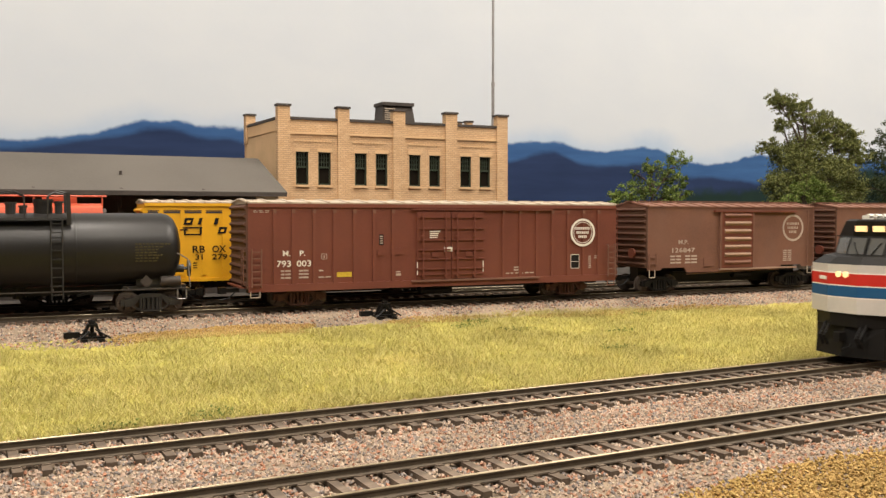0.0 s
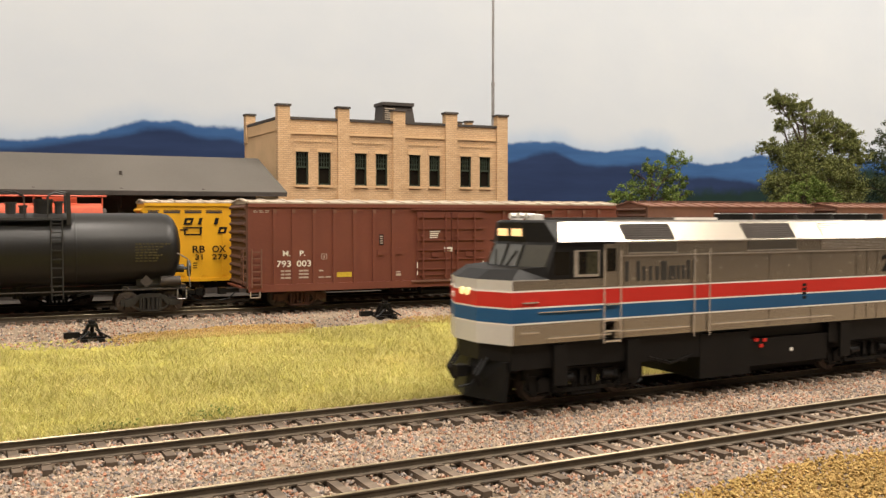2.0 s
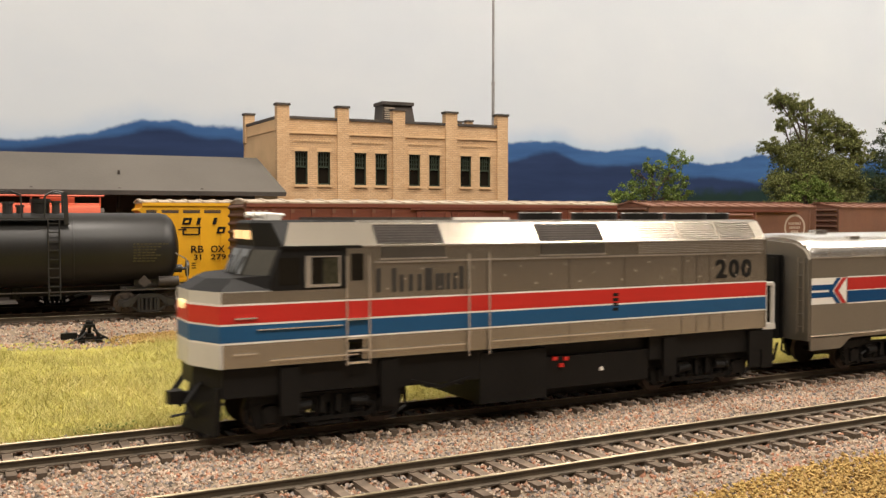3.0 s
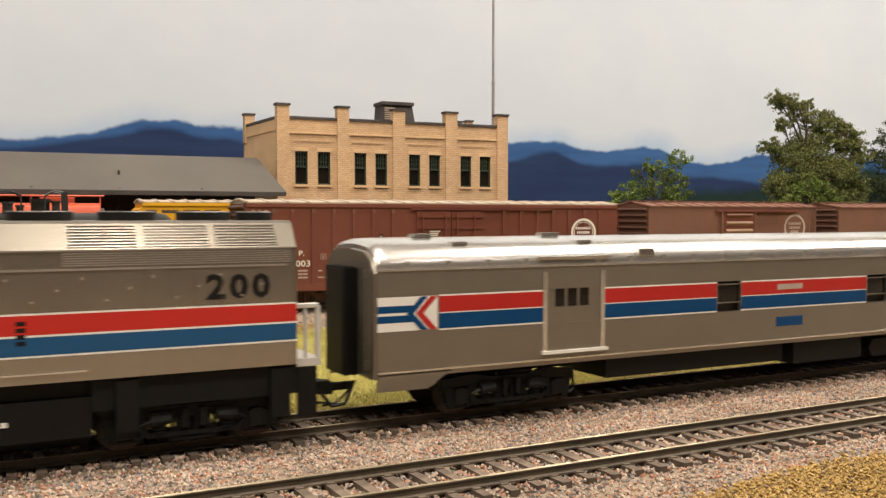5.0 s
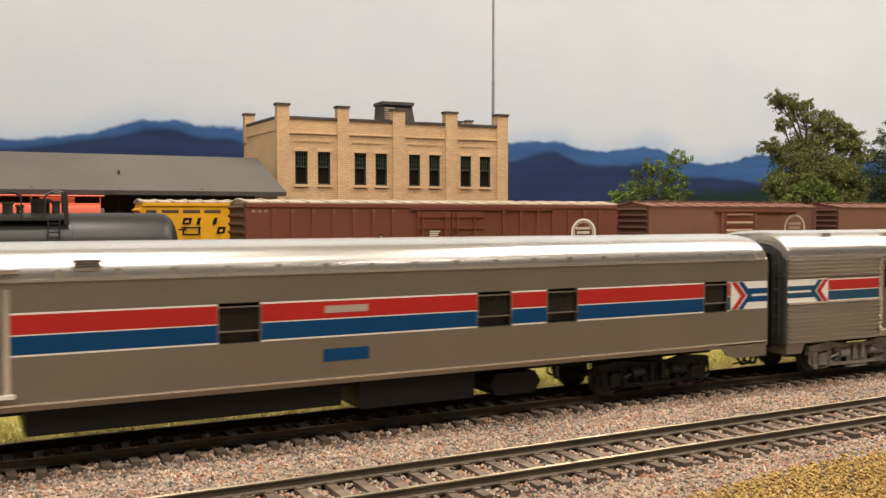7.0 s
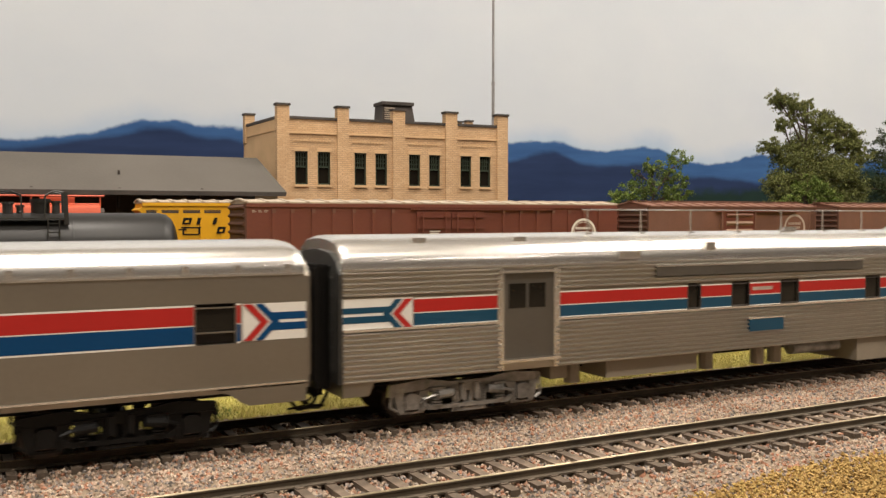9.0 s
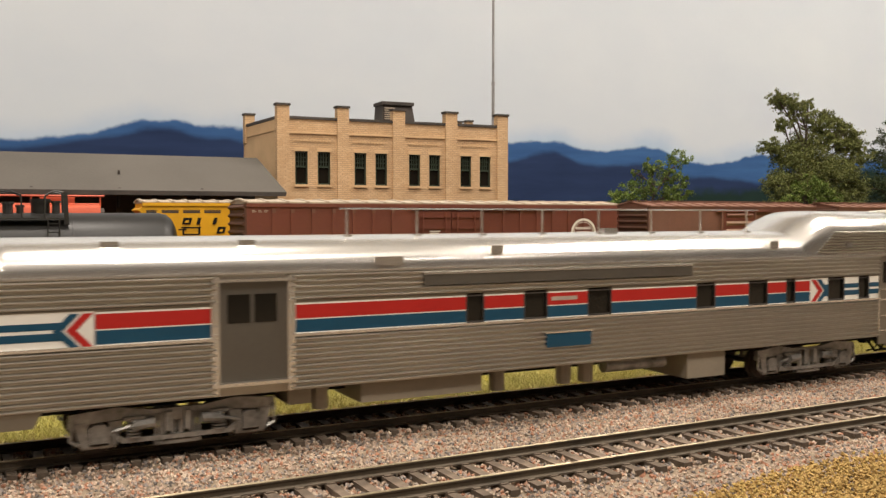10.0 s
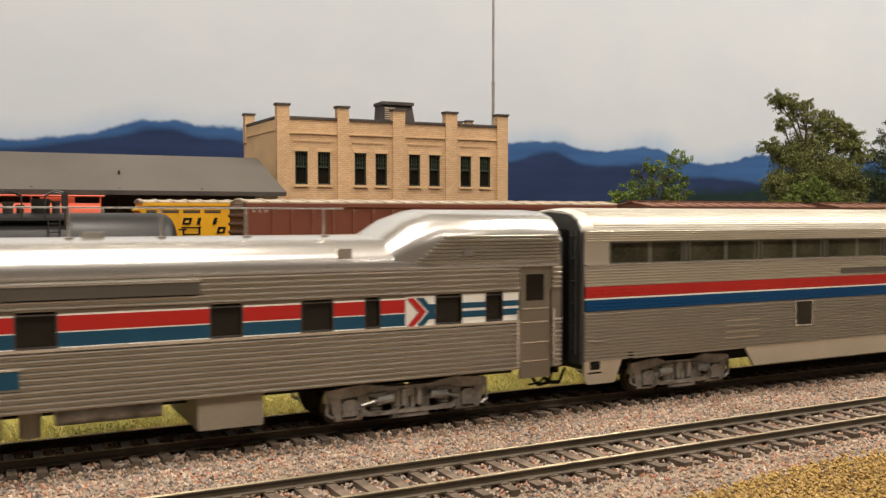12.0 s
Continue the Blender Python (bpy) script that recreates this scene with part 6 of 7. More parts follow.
    for q0, q1, m, segs in ((301.2, 321.6, M_COPE, 1), (351.4, 375.0, M_COPE, 1), (387.5, 436.5, M_LOCOSIL, 3)):
        for i in range(segs):
            a, c = q0 + (q1 - q0) * i / segs + 0.6, q0 + (q1 - q0) * (i + 1) / segs - 0.6
            for s in (-1, 1):
                bm = B()
                f = lambda k: (s * (W - 0.4 - 3.3 * k + 0.1), ZT + 0.7 + 4.9 * k)
                loft(bm, [[(X(x), f(0)[0] + s * 0.12, f(0)[1]), (X(x), f(1)[0] + s * 0.12, f(1)[1]), (X(x), f(1)[0] - s * 0.6, f(1)[1] - 0.6), (X(x), f(0)[0] - s * 0.6, f(0)[1] - 0.6)] for x in (a, c)])
                g = part("roof_grille", bm, m, t, "dark roof intake grille")
                bm = B()
                for k in range(7):
                    u = (k + 0.5) / 7
                    y, z = f(u)
                    box(bm, X(a) + 0.3, X(c) - 0.3, y + s * 0.05 - 0.12, y + s * 0.05 + 0.32 if s > 0 else y + s * 0.05 + 0.12, z, z + 0.35)
                part("slat", bm, M_COPE if segs == 1 else M_DOOR, g)
    for q, r in ((363.5, 6.6), (384.0, 7.2), (403.4, 6.8), (422.0, 6.8), (435.0, 4.6)):
        bm = B()
        rod(bm, (X(q), 0, ZR - 0.2), (X(q), 0, ZR + 2.0), r, 22)
        fan = part("roof_fan", bm, M_BLACK, t, "black roof fan")
        bm = B()
        for k in range(4):
            a = k * math.pi / 4
            wire(bm, [(X(q) - r * math.cos(a), -r * math.sin(a), ZR + 2.15), (X(q) + r * math.cos(a), r * math.sin(a), ZR + 2.15)], 0.22)
        part("fan_guard", bm, M_TRUCKSIL, fan)
    for q0, q1, m in ((290, 328.4, M_COPE), (329.2, 347, M_WHITE)):
        boxpart("roof_panel", (X(q0), X(q1), -9, 9, ZR, ZR + 0.8), m, t, bevel=0.2)
    bm = B()
    for k, y in enumerate((-2.2, 0, 2.2)):
        rod(bm, (X(276 - 1.5 * k), y, ZR + 1.4), (X(282), y, ZR + 1.4), 0.9, 8, 0.4)
    box(bm, X(279), X(281), -3, 3, ZR, ZR + 1.2)
    part("horn", bm, M_WHITE, t, "pale air horns")
    # word mark as plain letter shapes, and the road number
    for q, wd, hh in ((301.4, 5.6, 6.4), (308.0, 6.4, 4.6), (315.4, 2.2, 6.2), (318.5, 2.6, 4.6), (321.8, 3.2, 4.6), (325.8, 3.2, 6.4)):
        m = thing_part("side_mark", t)
        n = 3 if wd > 6 else 2
        for k in range(n):
            a = q + (wd - 1.15) * k / (n - 1)
            boxpart("bar", (X(a), X(a + 1.15), -W - 0.16, -W, 37.0, 37.0 + hh), M_MARK, m, "plain dark bar")
    for q, ch in ((418.4, "2"), (423.9, "0"), (429.3, "0")):
        lettering("road_number", ch, X(q), X(q) + 4.5, 36.9, 43.2, -W - 0.14, M_DARKDECAL, t, 0.03)
    bm = B()
    loft(bm, [[(X(a), y, z) for a, y in ((256.1, 7.6), (258.2, 12.2), (258.5, 12.0), (256.4, 7.4))] for z in (32.2, 33.6)])
    part("nose_mark", bm, M_DECAL, t, "small pale bar on the nose stripe")
    bm = B()
    for dy in (-1.6, 1.6):
        rod(bm, (X(256.3), dy, 34.6), (X(255.6), dy, 34.6), 1.15, 12)
    part("headlight", bm, M_HEAD, t, "lit twin headlight on the nose")
    bars("side_marks", [(X(377.6), X(379.6), 28.2 + 1.5 * k, 29.2 + 1.5 * k) for k in range(4)], -W - 0.06, M_DARKDECAL, t)
    # rear end with door and handrails
    boxpart("rear_platform", (X(440.5), X(447.5), -15.5, 15.5, 18.2, 20.2), M_NOSE, t, bevel=0.2)
    boxpart("rear_door", (X(440.4), X(441.2), -4, 4, 20.4, 46), M_LOCOSIL, t)
    for y in (-14.6, 14.6):
        bm = B()
        wire(bm, [(X(441), y, 34), (X(447.0), y, 34), (X(447.0), y, 20)], 0.75)
        wire(bm, [(X(443.8), y, 34), (X(443.8), y, 20)], 0.5)
        part("rear_handrail", bm, M_NOSE, t, "bright rear platform railing")
        boxpart("rear_steps", (X(441.5), X(446.5), *sorted((y, y * 1.06)), 5, 18), M_BLACK, t)
    # frame, pilot, plow, tank, trucks
    bm = B()
    box(bm, X(262), X(441), -14, 14, 13.0, 19.3)
    part("underframe", bm, M_BLACK, t)
    for q0, q1, z in ((262, 306, 11.5), (306, 334, 10.6), (393, 441, 11.5)):
        boxpart("valance", (X(q0), X(q1), -16.2, 16.2, z, 19.25), M_BLACK, t, "black pipework and valance", bevel=0.3)
    for q in (276, 303, 398, 434):
        bm = B()
        box(bm, X(q), X(q) + 5, -17.2, -16.2, 6, 18.5)
        part("step_box", bm, M_BLACK, t, bevel=0.4)
    bm = B()
    loft(bm, [[(X(262), -15.5, 14), (X(257), -6, 14), (X(257), 6, 14), (X(262), 15.5, 14), (X(264), 15, 14), (X(264), -15, 14)], [(X(262), -15.5, 19.3), (X(257.2), -6, 19.3), (X(257.2), 6, 19.3), (X(262), 15.5, 19.3), (X(264), 15, 19.3), (X(264), -15, 19.3)]])
    part("pilot_beam", bm, M_BLACK, t)
    bm = B()
    loft(bm, [[(X(261), -15, 14), (X(258), 0, 14), (X(261), 15, 14), (X(262.5), 15, 14), (X(259.5), 0, 14), (X(262.5), -15, 14)], [(X(260.2), -15, 2), (X(255.5), 0, 2), (X(260.2), 15, 2), (X(261.2), 15, 2), (X(256.5), 0, 2), (X(261.2), -15, 2)]])
    part("snow_plow", bm, M_BLACK, t, "dark grey snow plow")
    coupler(t, X(262.2), 10.2, -1)
    coupler(t, X(445), 9.5, 1)
    bm = B()
    for y in (-9, -7, 7, 9):
        wire(bm, [(X(258.5), y, 15), (X(255), y, 10), (X(257), y, 6)], 0.5)
    part("air_hose", bm, M_BLACK, t)
    bm = B()
    prism(bm, [(-9, 2.2), (-15.4, 5.5), (-15.8, 15), (15.8, 15), (15.4, 5.5), (9, 2.2)], X(355.2), X(393))
    tank = part("fuel_tank", bm, M_BLACK, t, "black fuel tank", bevel=0.4)
    bm = B()
    for q in (318.0, 327.5):
        rod(bm, (X(q), -15.5, 10.8), (X(q), 15.5, 10.8), 1.6, 10)
    wire(bm, [(X(312), -16, 12), (X(321), -16, 9.4), (X(330), -16, 11.4)], 0.6)
    part("air_pipe", bm, M_BLACK, t)
    bm = B()
    box(bm, X(333), X(355), -16.4, 16.4, 3.2, 18)
    part("battery_box", bm, M_BLACK, t, "black battery box", bevel=0.5)
    for q, z in ((357.4, 14.6), (361.2, 14.3), (359.6, 12.4)):
        boxpart("filler", (X(q), X(q) + 1.5, -16.4, -15.2, z - 0.55, z + 0.55), M_RED, tank, "red fuel filler cap", bevel=0.3)
    boxpart("gauge", (X(374.4), X(375.7), -15.95, -15.4, 9.6, 10.7), M_WHITE, tank)
    for q in (290, 416):
        run_truck(t, X(q), 31.0, 5.7, M_BLACK)


def baggage_coach():
    C0, C1 = 462.3, 760.5
    O = (C0 + C1) / 2
    X = lambda q: q - O
    t = coach("baggage_car", "smooth silver baggage and dormitory car with red and blue stripes", "passenger car", O)
    W = 17.5
    wins = [(580.0, 590.0), (651.0, 661.5), (673.8, 684.0), (733.3, 742.8)]
    door = (513.6, 535.0)
    bm = B()
    prism(bm, [(-W + 1, 13.0), (-W, 15.0), (-W, 25.6), (W, 25.6), (W, 15.0), (W - 1, 13.0)], X(C0), X(C1))
    part("lower_body", bm, M_SILVER, t, "smooth silver lower side")
    bm = B()
    prism(bm, full([(-W, 35.8)] + ROOF1[:0] + [(-W, 42.6), (0, 42.7)]), X(C0), X(C1))
    part("upper_body", bm, M_SILVER, t, "smooth silver upper side")
    bm = B()
    loft(bm, [[(X(C0) + a, y * k, 42.6 + (z - 42.6) * k2) for y, z in full(ROOF1)] for a, k, k2 in ((0, 0.965, 0.82), (1.0, 0.988, 0.93), (2.6, 0.998, 0.985), (5, 1, 1), (C1 - C0 - 5, 1, 1), (C1 - C0 - 2.6, 0.998, 0.985), (C1 - C0 - 1.0, 0.988, 0.93), (C1 - C0, 0.965, 0.82))])
    part("roof", bm, M_STEEL, t, "rounded bright silver roof", smooth=True)
    mirror_boxes("drip_rail", [(X(C0) + 1, X(C1) - 1)], W - 0.2, W + 0.3, 42.5, 43.1, M_STEEL, t, "bright eave moulding")
    # highlight along the fold of the lower side, made as a brighter strip
    mirror_boxes("fold_highlight", [(X(C0), X(C1))], W - 0.3, W + 0.3, 14.5, 15.0, M_STEEL, t, "bright strip for the highlight on the sill fold")
    mirror_boxes("middle_wall", gaps(X(C0), X(C1), [(X(a), X(c)) for a, c in wins] + [(X(door[0]), X(door[1]))]), W - 1.2, W - 0.05, 25.6, 35.8, M_SILVER, t)
    boxpart("interior", (X(C0) + 2, X(C1) - 2, -W + 2.4, W - 2.4, 25.4, 36), M_COPE, t, "dark interior")
    holes = [(X(a) - 0.3, X(c) + 0.3) for a, c in wins] + [(X(door[0]), X(door[1]))]
    stripes_basic(t, gaps(X(480.3), X(744.0), holes), (30.7, 35.2), (26.1, 30.4), W)
    for a, c, x, d in ((C0, 479.8, 480.0, -1), (744.5, C1, 744.3, 1)):
        mirror_boxes("white_band", [(X(a), X(c))], W - 0.3, W + 0.04, 26.0, 35.4, M_WHITE, t, "white end panel")
        e = [(X(C0), X(473.0))] if d < 0 else [(X(751.5), X(C1))]
        mirror_boxes("blue_line", e, W, W + 0.09, 31.1, 33.0, M_NAVY, t)
        mirror_boxes("blue_line", e, W, W + 0.09, 28.4, 30.3, M_NAVY, t)
        arrow(t, X(x), d, 4.6, 30.7, -W - 0.1, M_NAVY)
    for a, c in wins:
        window(t, X(a), X(c), 28.8, 34.6, W)
    # sliding baggage door
    for s in (-1, 1):
        bm = B()
        box(bm, X(514.6), X(533.8), *sorted((s * (W - 0.9), s * (W - 0.4))), 17.6, 40.2)
        d = part("baggage_door", bm, M_SILVER, t, "silver-grey sliding baggage door", bevel=0.1)
        for k in range(3):
            boxpart("pane", (X(518.0 + 4.3 * k), X(521.2 + 4.3 * k), *sorted((s * (W - 0.42), s * (W - 0.28))), 30.4, 38.2), M_GLASS, d)
        for a in (513.4, 533.8):
            boxpart("door_jamb", (X(a), X(a + 1.4), *sorted((s * (W - 0.5), s * (W + 0.3))), 16.8, 41.0), M_STEEL, t)
        boxpart("door_sill", (X(512.8), X(536), *sorted((s * (W - 0.5), s * (W + 1.0))), 16.4, 17.3), M_WHITE, t, "pale door step")
        boxpart("door_hood", (X(512), X(537), *sorted((s * (W - 1), s * (W + 0.9))), 45.0, 45.5), M_STEEL, t, "bright rain hood")
    boxpart("blue_panel", (X(606.2), X(618.6), -W - 0.12, -W, 19.3, 22.6), M_NAVY, t, "small blue name panel")
    boxpart("red_band_mark", (X(606.6), X(618.4), -W - 0.12, -W - 0.03, 32.1, 34.0), M_DECALDIM, t, "pale bar on the red stripe")
    for k in range(24):
        q = 470 + 12.4 * k
        mirror_boxes("roof_strap", [(X(q), X(q) + 1.4)], W - 0.5, W + 0.06, 43.2, 45.2, M_STEEL, t)
    for q0, q1, y, z, h in ((478, 484, -4, 51.0, 1.4), (486, 491, -12.2, 48.6, 1.6), (521, 527, -4, 51.0, 1.4), (528, 533, -12.2, 48.6, 1.6), (548, 554, -16.0, 46.0, 1.4)):
        bm = B()
        box(bm, X(q0), X(q1), y - 1.6, y + 1.6, z - 1, z + h)
        v = part("roof_vent", bm, M_STEEL, t, "small roof vent", bevel=0.4)
        bm = B()
        for k in range(3):
            box(bm, X(q0) + 0.5, X(q1) - 0.5, y - 1.85, y - 1.6, z - 0.4 + 0.6 * k, z - 0.1 + 0.6 * k)
        part("louvres", bm, M_COPE, v)
    # skirts with arched cut-outs at the ends
    for x, d in ((C0, 1), (C1, -1)):
        for s in (-1, 1):
            bm = B()
            slab(bm, [(X(x), 9.6), (X(x), 14), (X(x) + d * 22, 14), (X(x) + d * 19, 12.6), (X(x) + d * 16.5, 10.6), (X(x) + d * 14.5, 9.6)], *sorted((s * (W - 0.7), s * (W - 0.02))))
            part("skirt", bm, M_SILVER, t)
        end_pieces(t, X(x), -d, W, 13, 46, M_SILVER)
        diaphragm(t, X(x) - d * 0.9, -d, 13, 43, 6.5 if d > 0 else 11.0)
        coupler(t, X(x), 9, -d)
    bm = B()
    box(bm, X(478), X(745), -8, 8, 10.5, 13)
    box(bm, X(538), X(612), -15, 15, 6.8, 13)
    box(bm, X(617), X(651), -15.4, 15.4, 5.2, 13)
    part("equipment_box", bm, M_BLACK, t, "black underfloor equipment", bevel=0.3)
    bm = B()
    loft(bm, [[(X(657) + a, y, z) for a, z in ((0, 8), (2, 4.6), (15, 4.6), (17, 8), (15, 11), (2, 11))] for y in (-14, 14)])
    part("equipment_box", bm, M_BLACK, t)
    for q in (505, 717):
        run_truck(t, X(q), 32, 5.4, M_BLACK)


def fluted_coach():
    C0, C1 = 770.3, 1068.3
    O = (C0 + C1) / 2
    X = lambda q: q - O
    t = coach("transition_car", "fluted stainless baggage car with raised end roof", "passenger car", O)
    W = 17.3
    doors = [(817.0, 835.8), (1054.2, 1065.2)]
    wins = [(885.4, 890.5), (904.0, 911.4), (926.1, 934.2), (968.1, 975.5), (990.6, 998.6), (1007.7, 1011.5), (1028.0, 1035.7), (1043.6, 1048.6)]
    hx = [(X(a), X(c)) for a, c in doors]
    bm = B()
    flutes(bm, gaps(X(C0), X(C1), hx), W - 0.1, 12.6, 26.6, 10, 0.85)
    part("fluted_lower_panel", bm, M_FLUTE, t, "fluted stainless lower side")
    bm = B()
    flutes(bm, gaps(X(C0), X(C1), hx), W - 0.1, 35.8, 43.0, 5, 0.72)
    part("fluted_upper_panel", bm, M_FLUTE, t, "fluted stainless letterboard")
    bm = B()
    prism(bm, [(-W + 0.5, 12.4), (-W + 0.5, 26), (W - 0.5, 26), (W - 0.5, 12.4)], X(C0), X(C1))
    prism(bm, [(-W + 0.5, 35.6), (-W + 0.5, 43.2), (W - 0.5, 43.2), (W - 0.5, 35.6)], X(C0), X(C1))
    part("body", bm, M_FLUTE, t, "stainless body shell")
    boxpart("interior", (X(C0) + 2, X(C1) - 2, -W + 2.6, W - 2.6, 25.9, 35.7), M_COPE, t, "dark interior")
    mirror_boxes("middle_wall", gaps(X(C0), X(C1), hx + [(X(a), X(c)) for a, c in wins]), W - 1.2, W - 0.05, 26, 35.8, M_SILVER, t)
    mirror_boxes("belt_moulding", gaps(X(C0), X(C1), hx), W - 0.2, W + 0.7, 26.5, 27.2, M_STEEL, t, "bright belt moulding")
    mirror_boxes("drip_rail", [(X(C0) + 1, X(C1) - 1)], W - 0.2, W + 0.5, 42.8, 43.4, M_STEEL, t, "bright eave moulding")
    roof = [(y * 0.99, z + (1.0 if z > 50 else 0.5)) for y, z in ROOF1]
    bm = B()
    loft(bm, [[(X(C0) + a, y * k, 42.6 + (z - 42.6) * k2) for y, z in full(roof)] for a, k, k2 in ((0, 0.98, 0.9), (0.8, 0.993, 0.96), (2.2, 1, 1), (C1 - C0, 1, 1))])
    part("roof", bm, M_STEEL, t, "rounded bright stainless roof", smooth=True)
    # raised end roof with a sloping front
    hi = [(-17.3, 43.2), (-17.3, 50.0), (-16.8, 53.2), (-15.2, 55.8), (-12.4, 57.8), (-8, 59.0), (0, 59.5)]
    lo = [(-17.1, 43.2), (-17.05, 44.6), (-16.4, 46.8), (-15.2, 48.4), (-12.2, 50.2), (-8, 51.4), (0, 52.2)]
    mid = [((a[0] + b[0]) / 2, (a[1] * 0.35 + b[1] * 0.65)) for a, b in zip(lo, hi)]
    bm = B()
    loft(bm, [[(X(q), y, z) for y, z in full(p)] for q, p in ((1014.5, lo), (1022.0, mid), (1029.5, hi), (C1 - 2, hi), (C1, [(y * 0.97, z - 0.6) for y, z in hi]))])
    part("raised_roof", bm, M_STEEL, t, "raised rounded end roof with sloping front", smooth=True)
    for s in (-1, 1):
        for k in range(8):
            bm = B()
            z = 44.2 + k * 1.0
            a = 1018 + max(0, z - 44) * 1.2
            prism(bm, [(s * 17.2, z), (s * 17.75, z + 0.25), (s * 17.75, z + 0.6), (s * 17.2, z + 0.85)], X(a + 4), X(C1) - 0.6)
            part("roof_flute", bm, M_FLUTE, t)
    holes = hx + [(X(a) - 0.3, X(c) + 0.3) for a, c in wins]
    stripes_basic(t, gaps(X(790.3), X(1018.8), holes), (31.0, 34.6), (27.4, 30.7), W, M_CRED, M_TEAL)
    for a, c, x, d in ((C0, 790.0, 790.2, -1), (1019.0, 1054.0, 1018.9, 1)):
        mirror_boxes("white_band", gaps(X(a), X(c), holes), W - 0.3, W + 0.04, 27.2, 35.4, M_WHITE, t, "white end panel")
        e = [(X(C0), X(783.6))] if d < 0 else gaps(X(1025.5), X(1054), holes)
        mirror_boxes("blue_line", e, W, W + 0.09, 31.4, 33.0, M_TEAL, t)
        mirror_boxes("blue_line", e, W, W + 0.09, 28.8, 30.6, M_TEAL, t)
        arrow(t, X(x), d, 3.9, 31.0, -W - 0.1, M_TEAL)
    for a, c in wins:
        window(t, X(a), X(c), 27.6, 34.7, W, M_COPE)
    for s in (-1, 1):
        bm = B()
        box(bm, X(818.0), X(834.8), *sorted((s * (W - 1.0), s * (W - 0.4))), 15.8, 41.0)
        d = part("baggage_door", bm, M_DOOR, t, "grey sliding baggage door")
        for k in range(2):
            boxpart("pane", (X(820.0 + 6.6 * k), X(825.6 + 6.6 * k), *sorted((s * (W - 0.42), s * (W - 0.28))), 30.6, 37.8), M_GLASS, d)
        for a in (816.0, 834.8):
            bm = B()
            box(bm, X(a), X(a + 2.0), *sorted((s * (W - 0.6), s * (W + 0.3))), 12.6, 42.4)
            for k in range(14):
                box(bm, X(a) + 0.3, X(a) + 1.7, *sorted((s * (W + 0.3), s * (W + 0.8))), 13.5 + 2 * k, 14.1 + 2 * k)
            part("door_jamb", bm, M_STEEL, t, "rung-stepped door jamb")
        boxpart("door_sill", (X(816), X(836.8), *sorted((s * (W - 0.5), s * (W + 1.0))), 14.8, 15.7), M_STEEL, t)
        boxpart("door_header", (X(816), X(836.8), *sorted((s * (W - 0.5), s * (W + 0.7))), 41.0, 41.8), M_STEEL, t)
        bm = B()
        box(bm, X(1054.6), X(1064.8), *sorted((s * (W - 0.8), s * (W - 0.2))), 9.6, 42.4)
        d = part("vestibule_door", bm, M_SILVER, t, "silver vestibule door")
        boxpart("pane", (X(1056.6), X(1062.6), *sorted((s * (W - 0.25), s * (W - 0.1))), 32.6, 40.4), M_GLASS, d)
        bm = B()
        for z in (14.5, 20, 26, 30):
            box(bm, X(1055.5), X(1064), *sorted((s * (W - 0.3), s * W)), z, z + 0.4)
        part("kick_strips", bm, M_STEEL, d)
        for q in (1053.4, 1065.6):
            bm = B()
            wire(bm, [(X(q), s * (W + 0.7), 14), (X(q), s * (W + 0.7), 30)], 0.3)
            part("grab_iron", bm, M_STEEL, t)
    boxpart("sign_board", (X(872), X(965.4), -W - 0.9, -W, 38.4, 41.4), M_DOOR, t, "dull grey letterboard strip")
    mirror_boxes("sign_edge", [(X(872), X(965.4))], W + 0.2, W + 1.1, 41.4, 41.9, M_STEEL, t)
    bm = B()
    box(bm, X(911), X(926.6), -W - 0.85, -W, 18.4, 22.6)
    p = part("blue_panel", bm, M_TEAL, t, "small blue name panel")
    boxpart("panel_rim", (X(910.4), X(927.2), -W - 1.0, -W, 22.6, 23.1), M_STEEL, p)
    boxpart("red_band_mark", (X(913.0), X(922.0), -W - 0.12, -W - 0.03, 32.3, 33.5), M_DECALDIM, t, "pale bar on the red stripe")
    # roof: wire rail, vents
    bm = B()
    wire(bm, [(X(853), -6, 59.6), (X(1006), -6, 59.6)], 0.22)
    for k in range(8):
        q = 855 + 20.8 * k
        wire(bm, [(X(q), -6, 51.5), (X(q), -6, 59.6)], 0.3)
        box(bm, X(q) - 1, X(q) + 1, -7, -5, 51.6, 52.3)
    part("roof_rail", bm, M_STEEL, t, "thin wire roof rail on posts")
    for q0, q1, y, z, h in ((792, 796, -11.5, 49.6, 1.8), (824, 828, -11.5, 49.6, 1.8), (858, 866, -16.4, 45.4, 1.2), (893, 897, -15.6, 47.6, 1.5), (941, 946, -4, 52.0, 1.6), (1000, 1004, -15.6, 47.4, 1.5)):
        bm = B()
        box(bm, X(q0), X(q1), y - 1.5, y + 1.5, z - 1, z + h)
        part("roof_vent", bm, M_STEEL, t, "small roof vent", bevel=0.4)
    boxpart("flank_box", (X(1036), X(1039), -W - 0.8, -W, 46.2, 48), M_TRUCKSIL, t)
    for x, d, zt in ((C0, -1, 46), (C1, 1, 54)):
        end_pieces(t, X(x), d, W, 12.6, zt, M_ENDGREY)
        diaphragm(t, X(x) + d * 0.9, d, 11, zt - 2)
        coupler(t, X(x), 9, d)
    bm = B()
    slab(bm, [(X(C0), 9.0), (X(C0), 13), (X(C0) + 9, 13), (X(C0) + 7, 9.0)], -W, W)
    part("skirt", bm, M_SILVER, t)
    boxpart("equipment_box", (X(965), X(980.8), -16.6, 16.6, 4.2, 12.8), M_GREYBOX, t, "tan grey underfloor box", bevel=0.3)
